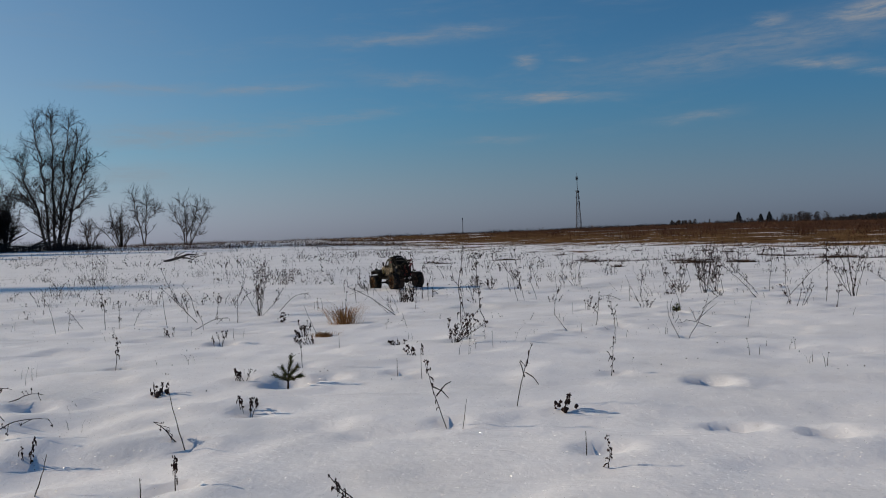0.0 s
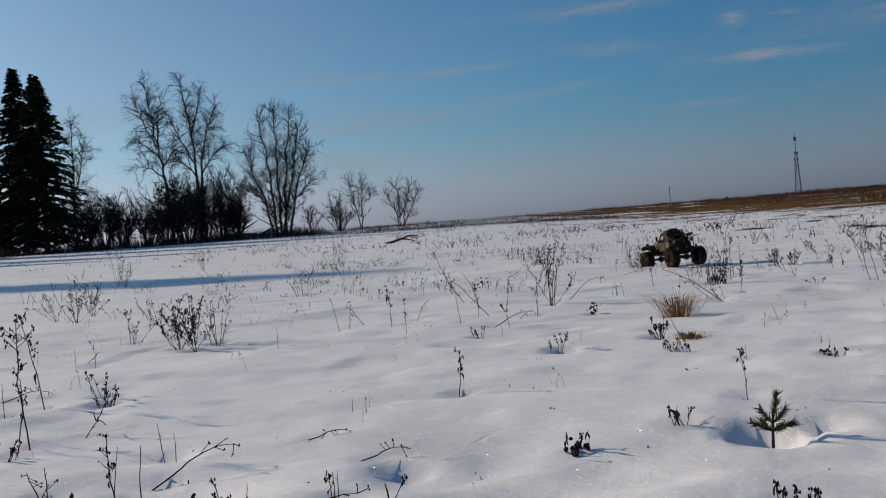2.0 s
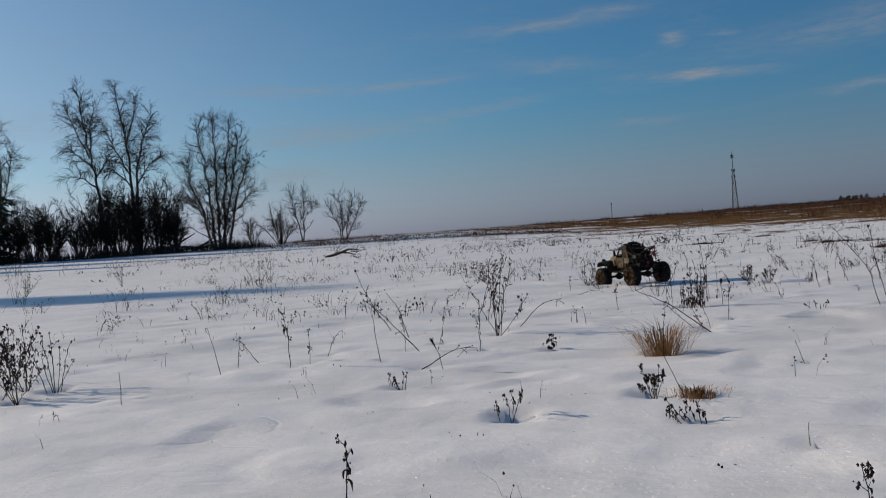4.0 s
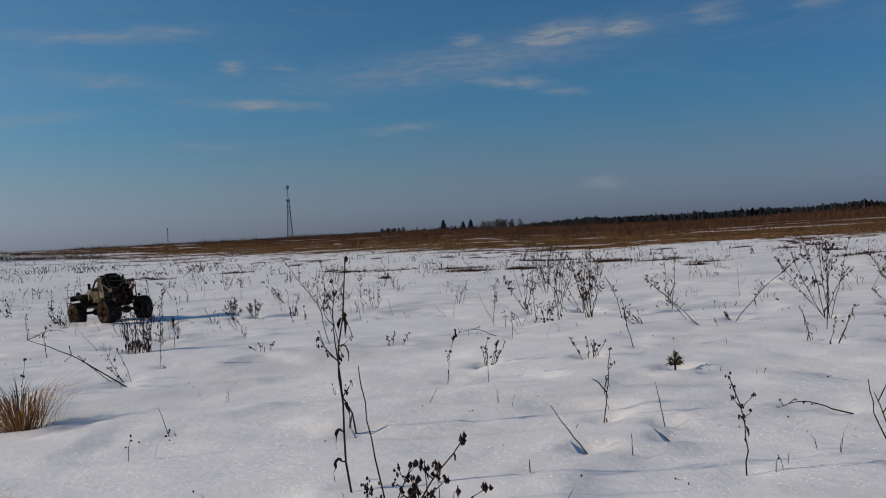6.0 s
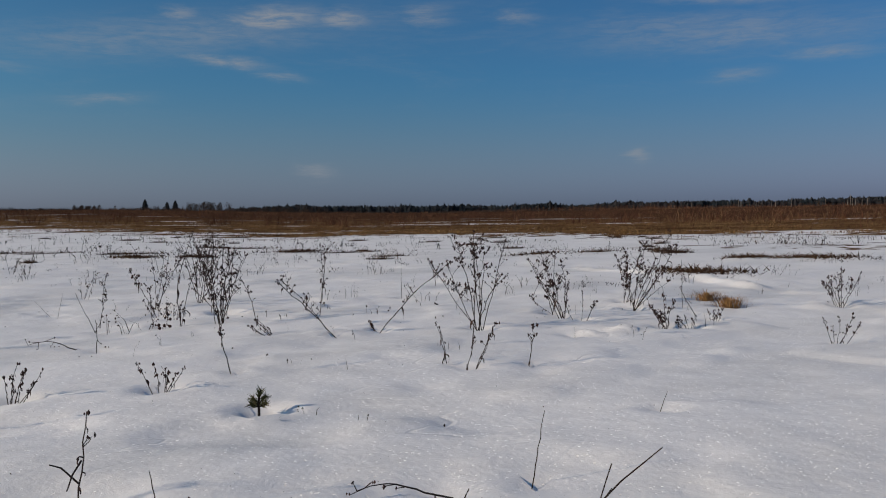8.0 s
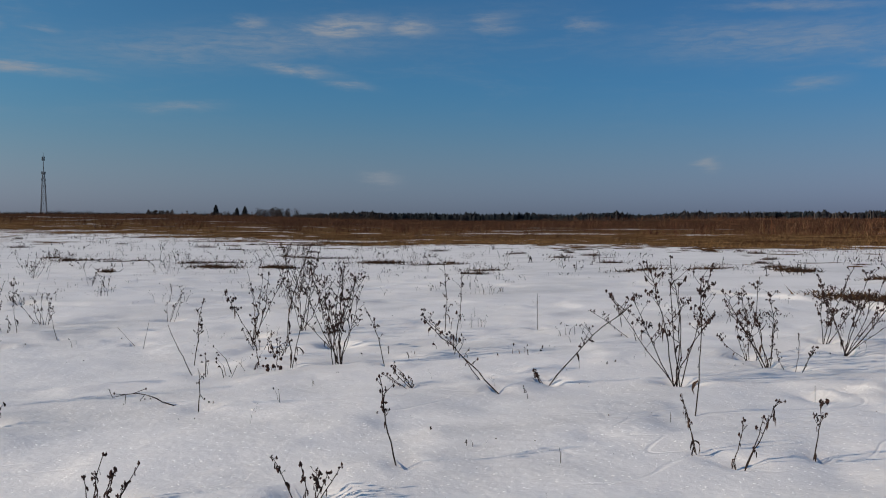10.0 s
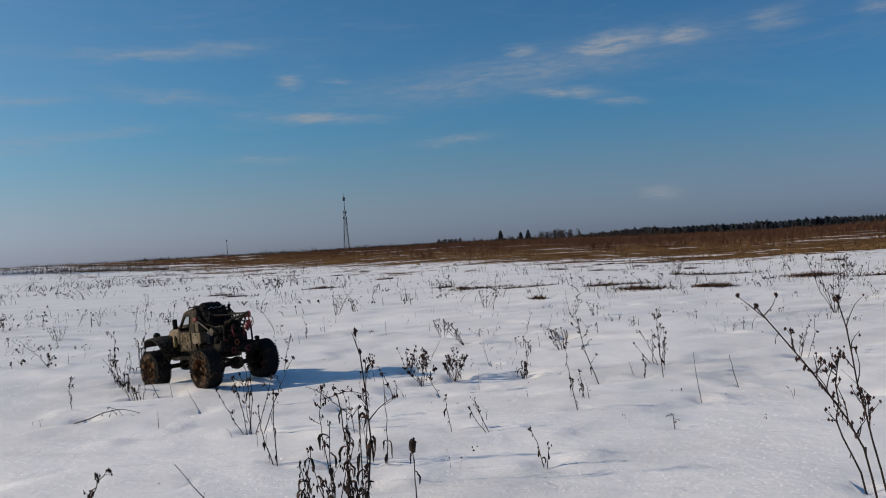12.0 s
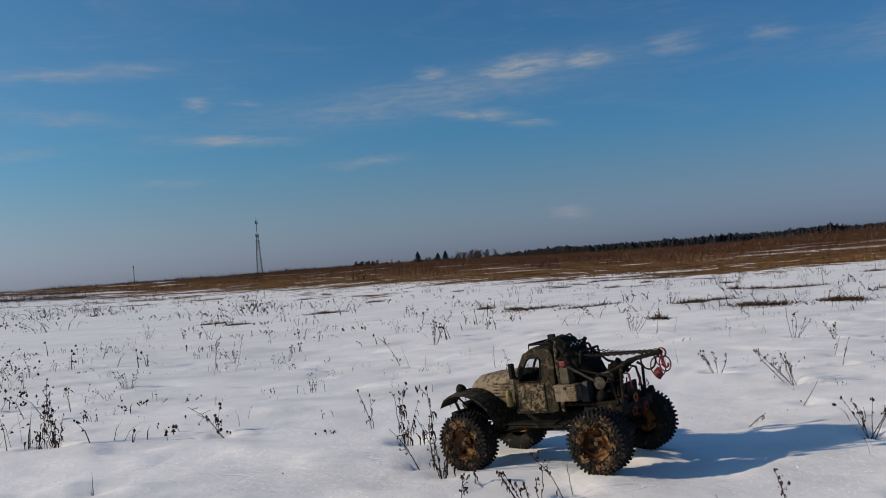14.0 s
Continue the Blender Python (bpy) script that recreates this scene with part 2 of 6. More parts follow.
M_GROUND = ground_material()
M_BARK = far_mat("birch_bark", (0.10, 0.085, 0.075), (0.035, 0.03, 0.028), 2.0)
M_TWIG = far_mat("bare_twigs", (0.055, 0.042, 0.036), (0.03, 0.024, 0.022), 1.0)
M_NEEDLE = two_tone("spruce_needles", (0.018, 0.032, 0.016), (0.035, 0.05, 0.022), 1.5, 0.9, spec=0.1, relief=0.0)
M_PALE = far_mat("pale_birch_bark", (0.26, 0.235, 0.21), (0.14, 0.12, 0.11), 1.0)
# dark foliage; a blue cast for distance haze is mixed into its first tone
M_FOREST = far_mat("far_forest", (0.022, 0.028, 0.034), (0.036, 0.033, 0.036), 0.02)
M_TOWER = two_tone("galvanised_tower", (0.10, 0.105, 0.125), (0.06, 0.062, 0.075), 0.2, 0.6, 0.2, relief=0.0)


def blade_tone(name, tones, rough=0.9):
    """Dry blades, each with a tone of its own."""
    m, n, s = material(name, 0.0, rough, 0.1)
    pick = n.add("ShaderNodeNewGeometry").outputs["Random Per Island"]
    ramp = n.add("ShaderNodeValToRGB", {0: pick})
    cr = ramp.color_ramp
    while len(cr.elements) < len(tones):
        cr.elements.new(0.5)
    for i, c in enumerate(tones):
        cr.elements[i].position = i / (len(tones) - 1)
        cr.elements[i].color = (*c, 1)
    patch = n.ramp(n.noise(n.where, 0.16, 4, 0.6), 0.35, 0.65, 0.0, 0.75)
    set_in(n, s, Base_Color=n.mix(patch, ramp.outputs[0], tones[0]))
    return m


M_MATTED = blade_tone("matted_dead_grass", ((0.062, 0.034, 0.018), (0.15, 0.082, 0.038), (0.25, 0.145, 0.062), (0.36, 0.23, 0.10)))
M_RUSTY = blade_tone("rust_brown_weeds", ((0.040, 0.018, 0.013), (0.095, 0.042, 0.026), (0.150, 0.068, 0.038), (0.26, 0.16, 0.085)))
M_THATCH = blade_tone("dark_wet_thatch", ((0.022, 0.012, 0.008), (0.060, 0.032, 0.018), (0.11, 0.060, 0.030), (0.20, 0.115, 0.055)))
M_STRAW = two_tone("dry_straw", (0.40, 0.21, 0.075), (0.15, 0.080, 0.034), 60.0, 0.85, relief=0.0)
M_RUST = two_tone("rust_brown_stubble", (0.110, 0.055, 0.034), (0.048, 0.029, 0.022), 0.12, 0.9, relief=0.0)
M_STEM = two_tone("dry_weed_stem", (0.028, 0.016, 0.012), (0.013, 0.009, 0.008), 40.0, 0.85, relief=0.3, deep=0.0005)
M_HEAD = two_tone("dark_seed_head", (0.018, 0.010, 0.009), (0.050, 0.021, 0.017), 120.0, 0.9, relief=0.5, deep=0.0008)
M_LEAF = two_tone("withered_leaf", (0.050, 0.026, 0.017), (0.018, 0.012, 0.010), 60.0, 0.85, relief=0.4, deep=0.0008)
M_PINE = two_tone("young_needles", (0.075, 0.088, 0.030), (0.17, 0.145, 0.055), 45.0, 0.7, relief=0.0)

# ---- mesh tools ----


class Shape:
    """Collects points and faces for one mesh."""

    def __init__(self):
        self.v, self.f = [], []

    def put(self, verts, faces):
        o = len(self.v)
        self.v.extend(tuple(p) for p in verts)
        self.f.extend(tuple(i + o for i in q) for q in faces)
        return self

    def box(self, c, s, bevel=0.0, turn=None):
        """A box with chamfered edges."""
        hx, hy, hz = s[0] / 2, s[1] / 2, s[2] / 2
        b = min(bevel, hx * 0.9, hy * 0.9, hz * 0.9)
        bm = bmesh.new()
        bmesh.ops.create_cube(bm, size=1.0)
        for q in bm.verts:
            q.co = Vector((q.co.x * s[0], q.co.y * s[1], q.co.z * s[2]))
        if b > 0:
            bmesh.ops.bevel(bm, geom=bm.edges[:], offset=b, segments=2 if b > 0.002 else 1, affect="EDGES", profile=0.6)
        bm.verts.index_update()
        m = turn.to_4x4() if turn else Matrix()
        self.put([m @ q.co + Vector(c) for q in bm.verts], [[q.index for q in f.verts] for f in bm.faces])
        bm.free()
        return self

    def tube(self, path, radii, n=6, caps=True):
        """A round bar along a path; radii: one, or one for each point."""
        path = [Vector(p) for p in path]
        if not hasattr(radii, "__len__"):
            radii = [radii] * len(path)
        side = None
        rings = []
        for i, p in enumerate(path):
            d = (path[min(i + 1, len(path) - 1)] - path[max(i - 1, 0)])
            d = d.normalized() if d.length > 1e-9 else Vector((0, 0, 1))
            if side is None:
                side = d.cross(Vector((0, 0, 1)) if abs(d.z) < 0.9 else Vector((1, 0, 0))).normalized()
            else:
                side = (side - d * side.dot(d)).normalized()
            up = d.cross(side)
            rings.append([p + (side * math.cos(2 * math.pi * k / n) + up * math.sin(2 * math.pi * k / n)) * radii[i] for k in range(n)])
        faces = [(i * n + k, i * n + (k + 1) % n, (i + 1) * n + (k + 1) % n, (i + 1) * n + k) for i in range(len(path) - 1) for k in range(n)]
        if caps:
            faces += [tuple(reversed(range(n))), tuple((len(path) - 1) * n + k for k in range(n))]
        return self.put([q for r in rings for q in r], faces)

    def lathe(self, profile, n=24, at=(0, 0, 0), axis="y"):
        """Turns (radius, along) pairs about an axis."""
        pts = []
        for r, a in profile:
            for k in range(n):
                u, q = math.cos(2 * math.pi * k / n) * r, math.sin(2 * math.pi * k / n) * r
                pts.append({"y": (u, a, q), "z": (u, q, a), "x": (a, u, q)}[axis])
        m = len(profile)
        faces = [(i * n + k, i * n + (k + 1) % n, (i + 1) * n + (k + 1) % n, (i + 1) * n + k) for i in range(m - 1) for k in range(n)]
        return self.put([Vector(p) + Vector(at) for p in pts], faces)

    def loft(self, rings, closed=True, caps=True):
        n, m = len(rings[0]), len(rings)
        faces = [(i * n + k, i * n + (k + 1) % n, (i + 1) * n + (k + 1) % n, (i + 1) * n + k) for i in range(m - 1) for k in range(n if closed else n - 1)]
        if caps:
            faces += [tuple(reversed(range(n))), tuple((m - 1) * n + k for k in range(n))]
        return self.put([p for r in rings for p in r], faces)

    def blob(self, c, r, rng, n=5, m=4, squash=1.0):
        """A small uneven lump."""
        rings = []
        for i in range(m + 1):
            th = math.pi * (0.06 + 0.88 * i / m)
            rings.append([Vector(c) + Vector((math.sin(th) * math.cos(2 * math.pi * k / n + i), math.sin(th) * math.sin(2 * math.pi * k / n + i), math.cos(th) * squash)) * r * rng.uniform(0.7, 1.2) for k in range(n)])
        return self.loft(rings)


def part(name, shape, mat, parent=None, label="", smooth=False, at=None):
    """One mesh object, under its thing or part."""
    me = bpy.data.meshes.new(name)
    me.from_pydata([tuple(p) for p in shape.v], [], shape.f)
    me.materials.append(mat)
    if smooth:
        me.polygons.foreach_set("use_smooth", [True] * len(me.polygons))
    me.update()
    ob = new(name, me)
    if parent:
        ob.parent = parent
    if at:
        ob.matrix_basis = at
    if label:
        ob["label"] = label
    return ob


def thing(name, m, label, category, group=""):
    ob = new(name)
    ob.empty_display_size = 0.05
    ob.matrix_basis = m
    return tagged(ob, label, category, group)


# ---- the ground: one sheet to the horizon ----
FOOT = Vector((0.0, 4.0))             # the middle of the open snow


def lattice(ix, iy, seed):
    h = np.sin(ix * 127.1 + iy * 311.7 + seed * 74.7) * 43758.5453
    return h - np.floor(h)


def value_noise(x, y, seed):
    ix, iy = np.floor(x), np.floor(y)
    fx, fy = x - ix, y - iy
    ux, uy = fx * fx * (3 - 2 * fx), fy * fy * (3 - 2 * fy)
    a = lattice(ix, iy, seed) * (1 - ux) + lattice(ix + 1, iy, seed) * ux
    b = lattice(ix, iy + 1, seed) * (1 - ux) + lattice(ix + 1, iy + 1, seed) * ux
    return a * (1 - uy) + b * uy - 0.5


def ease(v, a, b):
    f = np.clip((v - a) / (b - a), 0, 1)
    return f * f * (3 - 2 * f)


def land(x, y):
    """Height of the ground, without small relief: a shallow bowl that rises to the skyline."""
    x, y = np.asarray(x, float), np.asarray(y, float)
    dx, dy = x - FOOT.x, y - FOOT.y
    d = np.hypot(dx, dy)
    az = np.degrees(np.arctan2(dx, dy))
    slope = np.tan(np.radians(1.06 - 0.46 * ease(az, 14.0, 38.0) * (1 - ease(az, 100.0, 160.0))))
    reach = 150.0 - 68.0 * ease(az, 4.0, -13.0) * ease(az, -179.0, -120.0)
    top = 0.45 + slope * reach
    near = top * (np.minimum(d, reach) / reach) ** 1.54
    return near + np.where(d > reach, (d - reach) * (slope - 0.0012), 0.0)


def relief(x, y):
    """Wind and thaw relief of the snow: low swells and scallops."""
    d = np.hypot(x - FOOT.x, y - FOOT.y)
    fade = np.clip(1.3 - d / 60.0, 0, 1)
    near = 1 - ease(d, 8.0, 14.0)
    z = 0.045 * value_noise(x * 0.55, y * 0.8, 1) + near * (0.012 * value_noise(x * 1.7, y * 2.2, 2) + 0.007 * value_noise(x * 5.0 + y, y * 7.5, 3) + 0.004 * value_noise(x * 15.0, y * 19.0, 4))
    # low ledges of thawed crust
    z = z + near * 0.010 * ease(value_noise(x * 1.5, y * 5.0, 21) + 0.3 * value_noise(x * 6.0, y * 9.0, 22), 0.02, 0.08)
    # an old trampled spot
    rough = ease(x, 0.2, -0.8) * ease(y, 2.4, 1.4) * ease(x, -3.1, -1.9) * ease(y, -0.4, 0.6)
    z = z + rough * (0.050 * np.maximum(value_noise(x * 4.2, y * 5.0, 11), -0.15) + 0.022 * value_noise(x * 9.0, y * 10.0, 12))
    return z * fade


DENTS = []                            # thaw pits round stems, and old tracks: x, y, radius, depth


def floor_z(x, y):
    return float(land(x, y) + relief(np.array(x, float), np.array(y, float)))


def graded(lo, hi, step, far):
    mid = list(np.arange(lo, hi + step / 2, step))
    out, s, right, left = [], step, hi, lo
    rights, lefts = [], []
    while right < far:
        s *= 1.09
        right, left = right + s, left - s
        rights.append(right), lefts.append(left)
    return np.array(lefts[::-1] + mid + rights)


def build_ground():
    xs, ys = graded(-4.2, 6.0, 0.039, 4200.0), graded(0.0, 14.5, 0.039, 4200.0)
    gx, gy = np.meshgrid(xs, ys)
    z = land(gx, gy) + relief(gx, gy)
    for px, py, r, deep in DENTS:
        i0, i1 = np.searchsorted(xs, (px - 4 * r, px + 4 * r))
        j0, j1 = np.searchsorted(ys, (py - 4 * r, py + 4 * r))
        if i1 > i0 and j1 > j0:
            ax, ay = gx[j0:j1, i0:i1] - px, gy[j0:j1, i0:i1] - py
            q = (ax * ax + ay * ay) / (r * r)
            z[j0:j1, i0:i1] += -deep * np.exp(-q * q * 0.8) + 0.07 * deep * np.exp(-((np.sqrt(q) - 1.8) ** 2) * 2.0)
    nx, ny = len(xs), len(ys)
    co = np.stack([gx, gy, z], -1).reshape(-1, 3).astype(np.float32)
    j, i = np.meshgrid(np.arange(ny - 1), np.arange(nx - 1), indexing="ij")
    a = (j * nx + i).ravel()
    quads = np.stack([a, a + 1, a + nx + 1, a + nx], -1).astype(np.int32)
    me = bpy.data.meshes.new("ground")
    me.vertices.add(len(co))
    me.vertices.foreach_set("co", co.ravel())
    me.loops.add(quads.size)
    me.loops.foreach_set("vertex_index", quads.ravel())
    me.polygons.add(len(quads))
    me.polygons.foreach_set("loop_start", np.arange(0, quads.size, 4, dtype=np.int32))
    me.polygons.foreach_set("use_smooth", np.ones(len(quads), bool))
    me.update(calc_edges=True)
    me.materials.append(M_GROUND)
    return tagged(new("ground", me), "thawing white snow cover giving way to bare brown stubble field", "ground", kind="structure")


def snow_edge(x, y):
    return x + SNOW_LEAN * y - SNOW_LINE

# ---- trees and far things ----


def far_spot(az, d):
    """A place d metres off in a direction, on the ground."""
    x, y = -0.6 + d * math.sin(radians(az)), 1.0 + d * math.cos(radians(az))
    return x, y, floor_z(x, y)


class Twigs:
    """Gathers the boughs and the fine twigs of one tree."""

    def __init__(self, seed):
        self.rng, self.bough, self.fine = random.Random(seed), Shape(), Shape()


def wander(rng, p, way, L, n, crook, lift):
    """A crooked way of n steps that bends by lift towards the sky or the ground."""
    p, d, out = Vector(p), Vector(way).normalized(), [Vector(p)]
    for i in range(n):
        d = d + Vector((rng.gauss(0, 1), rng.gauss(0, 1), rng.gauss(0, 1))) * crook + Vector((0, 0, lift / n))
        d.normalize()
        p = p + d * (L / n)
        out.append(Vector(p))
    return out


def aside(rng, d, spread):
    """A direction that leaves d by about spread radians."""
    d = d.normalized()
    s = d.cross(Vector((rng.gauss(0, 1), rng.gauss(0, 1), rng.gauss(0, 1))))
    return d * math.cos(spread) + s.normalized() * math.sin(spread)


def along(path, f):
    i = min(int(f * (len(path) - 1)), len(path) - 2)
    u = f * (len(path) - 1) - i
    return path[i].lerp(path[i + 1], u), (path[i + 1] - path[i])


def spray(tw, path, r, droop, thick, gap=0.24, long=0.9):
    """Boughs and hanging twigs along a limb."""
    rng = tw.rng
    L = sum((b - a).length for a, b in zip(path, path[1:]))
    for _ in range(max(2, int(L / gap))):
        f = rng.uniform(0.18, 1.0)
        p, d = along(path, f)
        bl = long * rng.uniform(0.5, 1.35) * (1.15 - 0.5 * f)
        b = wander(rng, p, aside(rng, d, rng.uniform(0.35, 0.95)), bl, 3, 0.22, 0.25 - droop * 0.6)
        tw.bough.tube(b, [thick * 1.5, thick * 1.3, thick * 1.1, thick * 0.9], 3, caps=False)
        for _ in range(rng.randint(3, 5)):
            q, e = along(b, rng.uniform(0.2, 1.0))
            t = wander(rng, q, aside(rng, e, rng.uniform(0.3, 0.9)), bl * rng.uniform(0.4, 0.85), 3, 0.25, 0.1 - droop)
            tw.fine.tube(t, [thick, thick * 0.85, thick * 0.7, thick * 0.5], 3, caps=False)


def drawn_tree(name, label, az, d, stems, leaders, r0, seed, low=0.3, reach=2.0, droop=0.3, thick=0.0085, gap=0.20, cat="tree", group="bare trees at the edge of the field", size=1.0):
    """A leafless tree: stems and leaders given as (sideways, height) points; limbs, boughs and twigs grow from them."""
    tw = Twigs(seed)
    rng = tw.rng
    t = thing(name, pose(*far_spot(az, d), 0, 0, -az), label, cat, group)
    stems, leaders = ([[(x * size, z * size) for x, z in line] for line in lines] for lines in (stems, leaders))
    top = max(q[1] for s in stems for q in s)
    for k, line in enumerate(stems + leaders):
        stem = k < len(stems)
        yaw = rng.uniform(-0.7, 0.7)
        pts = [Vector((x, (x - line[0][0]) * yaw + rng.gauss(0, 0.06) * (i > 0), z - (0.2 if stem and i == 0 else 0))) for i, (x, z) in enumerate(line)]
        path = []
        for i in range(len(pts) - 1):
            for u in (0.0, 0.33, 0.66):
                path.append(pts[i].lerp(pts[i + 1], u) + Vector((rng.gauss(0, 0.07), rng.gauss(0, 0.07), 0)) * (i + u > 0))
        path.append(pts[-1])
        n = len(path) - 1
        ra = r0 if stem else r0 * 0.5
        radii = [ra * (1 - 0.88 * (i / n) ** 0.9) + 0.008 for i in range(n + 1)]
        body = part("trunk" if stem else "leader", Shape().tube(path, radii, 7 if stem else 5), M_BARK, t)
        L = sum((b - a).length for a, b in zip(path, path[1:]))
        f0 = low if stem else 0.12
        for _ in range(int(L * (1 - f0) / gap)):
            f = rng.uniform(f0, 1.0)
            p, e = along(path, f)
            ln = reach * rng.uniform(0.35, 1.25) * (1.1 - 0.5 * (p.z / top))
            limb = wander(rng, p, aside(rng, e, rng.uniform(0.45, 1.15)), ln, 5, 0.16, 0.55 - droop)
            lr = min(0.016 + 0.014 * ln, radii[min(int(f * n), n)] * 0.8)
            tw.bough.tube(limb, [lr * (1 - 0.13 * i) for i in range(6)], 4, caps=False)
            spray(tw, limb, lr, droop, thick)
        spray(tw, path[int(n * max(f0, 0.4)):], 0.02, droop, thick, 0.14, 1.0)
    part("bough_mass", tw.bough, M_TWIG, t)["kind"] = "stuff"
    part("twig_mass", tw.fine, M_TWIG, t, "fine dark bare twigs")["kind"] = "stuff"
    return t


def shrub(label, az, d, half, height, seed, canes=32, thick=0.0115, cat="shrub"):
    """A leafless shrub: many canes that fan out from the foot and branch."""
    tw = Twigs(seed)
    rng = tw.rng
    t = thing("shrub", pose(*far_spot(az, d), 0, 0, -az), label, cat, "bare shrubs at the edge of the field")
    for k in range(canes):
        a, q = rng.uniform(0, 2 * math.pi), math.sqrt(rng.random())
        way = Vector((math.cos(a) * q * half, math.sin(a) * q * half, height * (1.05 - 0.35 * q * q)))
        foot = Vector((math.cos(a) * q, math.sin(a) * q, 0)) * half * 0.25
        L = way.length * rng.uniform(0.65, 1.05)
        path = wander(rng, foot, way, L, 6, 0.09, 0.15)
        cane = Shape().tube(path, [0.04, 0.036, 0.031, 0.026, 0.021, 0.016, 0.012], 4)
        if k < 10:
            part("cane", cane, M_TWIG, t)
        else:
            tw.bough.put(cane.v, cane.f)
        for _ in range(4):
            p, e = along(path, rng.uniform(0.2, 0.9))
            b = wander(rng, p, aside(rng, e, rng.uniform(0.3, 0.8)), L * rng.uniform(0.2, 0.42), 4, 0.14, 0.2)
            tw.bough.tube(b, [0.022, 0.019, 0.016, 0.013, 0.010], 3, caps=False)
            spray(tw, b, 0.01, 0.0, thick, 0.30, 0.75)
        spray(tw, path, 0.01, 0.0, thick, 0.5, 0.6)
    part("bough_mass", tw.bough, M_TWIG, t)["kind"] = "stuff"
    part("twig_mass", tw.fine, M_TWIG, t, "fine dark bare twigs")["kind"] = "stuff"
    return t


def spruce(label, az, d, height, width, seed):
    rng = random.Random(seed)
    t = thing("spruce_tree", pose(*far_spot(az, d)), label, "tree", "dark spruces")
    part("trunk", Shape().tube([(0, 0, -0.2), (0.05, 0, height * 0.5), (0, 0, height)], [0.24, 0.14, 0.02], 8), M_BARK, t)
    boughs, needles = Shape(), Shape()
    z = height * 0.07
    while z < height * 0.99:
        f = z / height
        reach = width * 0.5 * (1 - f) ** 0.8 * (0.55 + 0.45 * min(f / 0.15, 1)) + 0.05
        for k in range(rng.randint(8, 11)):
            a = rng.uniform(0, 2 * math.pi)
            L = reach * rng.uniform(0.62, 1.15)
            c, s = math.cos(a), math.sin(a)
            zz = z + rng.uniform(-0.15, 0.15)
            path = [Vector((c * L * u, s * L * u, zz + L * (0.10 * u - 0.55 * u * u + 0.22 * u ** 4))) for u in (0, 0.3, 0.6, 0.85, 1.0)]
            boughs.tube(path, [0.035, 0.025, 0.018, 0.012, 0.006], 3, caps=False)
            for _ in range(int(7 + 16 * L)):
                u = rng.uniform(0.12, 1.0)
                i = min(int(u * 4), 3)
                p = path[i].lerp(path[i + 1], u * 4 - i)
                ln = rng.uniform(0.2, 0.55)
                b = a + rng.choice((-1, 1)) * rng.uniform(0.3, 1.2)
                tip = p + Vector((math.cos(b) * ln, math.sin(b) * ln, rng.uniform(-0.32, 0.02)))
                side = Vector((-math.sin(b), math.cos(b), rng.uniform(-0.6, 0.6))) * rng.uniform(0.06, 0.13)
                m = p.lerp(tip, 0.5)
                needles.put([p, m + side, tip, m - side - Vector((0, 0, 0.05))], [(0, 1, 2, 3)])
        z += height * 0.021 * (1.25 - 0.5 * f)
    part("bough_mass", boughs, M_BARK, t)["kind"] = "stuff"
    part("needle_mass", needles, M_NEEDLE, t, "dark green hanging needles")["kind"] = "stuff"
    return t


D = 80.0
drawn_tree("birch_tree", "tall leafless birch leaning a little, with drooping twigs", -30.9, D,
           [[(0, 0), (-0.2, 3.9), (-0.5, 6.7), (-0.85, 9.4), (-1.3, 12.3), (-1.7, 15.4)]],
           [[(-0.85, 9.2), (-0.6, 11.5), (-0.3, 14.3)], [(-0.9, 9.0), (-1.9, 11.5), (-2.8, 13.8)], [(-0.5, 6.4), (-1.6, 7.2), (-2.9, 7.4)], [(-0.7, 8.2), (-1.9, 9.3), (-3.0, 10.2)], [(-0.6, 7.0), (0.3, 8.4), (0.7, 9.6)]], 0.15, 3, low=0.40, reach=1.75, droop=0.62, thick=0.0075, gap=0.17, size=0.94)
drawn_tree("birch_tree", "tall leafless birch with a forked open crown", -29.2, D + 1,
           [[(0, 0), (0.0, 6.0), (-0.1, 9.0), (-0.4, 12.0), (-0.9, 15.8)], [(0.35, 0), (0.4, 5.0), (0.6, 8.0), (1.2, 10.5), (2.3, 12.9)]],
           [[(-0.1, 7.5), (-1.0, 9.5), (-2.0, 11.6)], [(0.5, 6.5), (1.6, 8.2), (2.9, 9.3)], [(-0.2, 10.0), (0.5, 12.4), (0.7, 14.0)], [(-0.05, 6.2), (-0.9, 7.4), (-1.9, 8.0)]], 0.15, 8, low=0.38, reach=1.7, droop=0.55, thick=0.0075, gap=0.17, size=0.95)
drawn_tree("alder_tree", "leafless many-stemmed tree beside a heap of brushwood", -24.1, D,
           [[(-0.4, 0), (-0.7, 5.0), (-1.2, 9.0), (-1.6, 12.6)], [(0, 0), (0.0, 6.0), (0.1, 10.0), (0.0, 13.3)], [(0.5, 0), (0.7, 5.0), (1.2, 9.0), (1.7, 13.2)], [(0.8, 0), (1.6, 4.0), (2.6, 7.0), (3.5, 9.0)], [(-0.6, 0), (-1.6, 4.0), (-2.5, 7.0), (-2.9, 9.5)], [(0.2, 0), (0.9, 4.0), (1.9, 8.0), (2.4, 11.0)]],
           [[(-1.2, 3.0), (-2.2, 4.6), (-3.2, 5.4)], [(1.4, 3.4), (2.6, 4.8), (3.7, 5.6)]], 0.12, 21, low=0.07, reach=1.75, droop=0.22, thick=0.0075, gap=0.19, size=0.88)
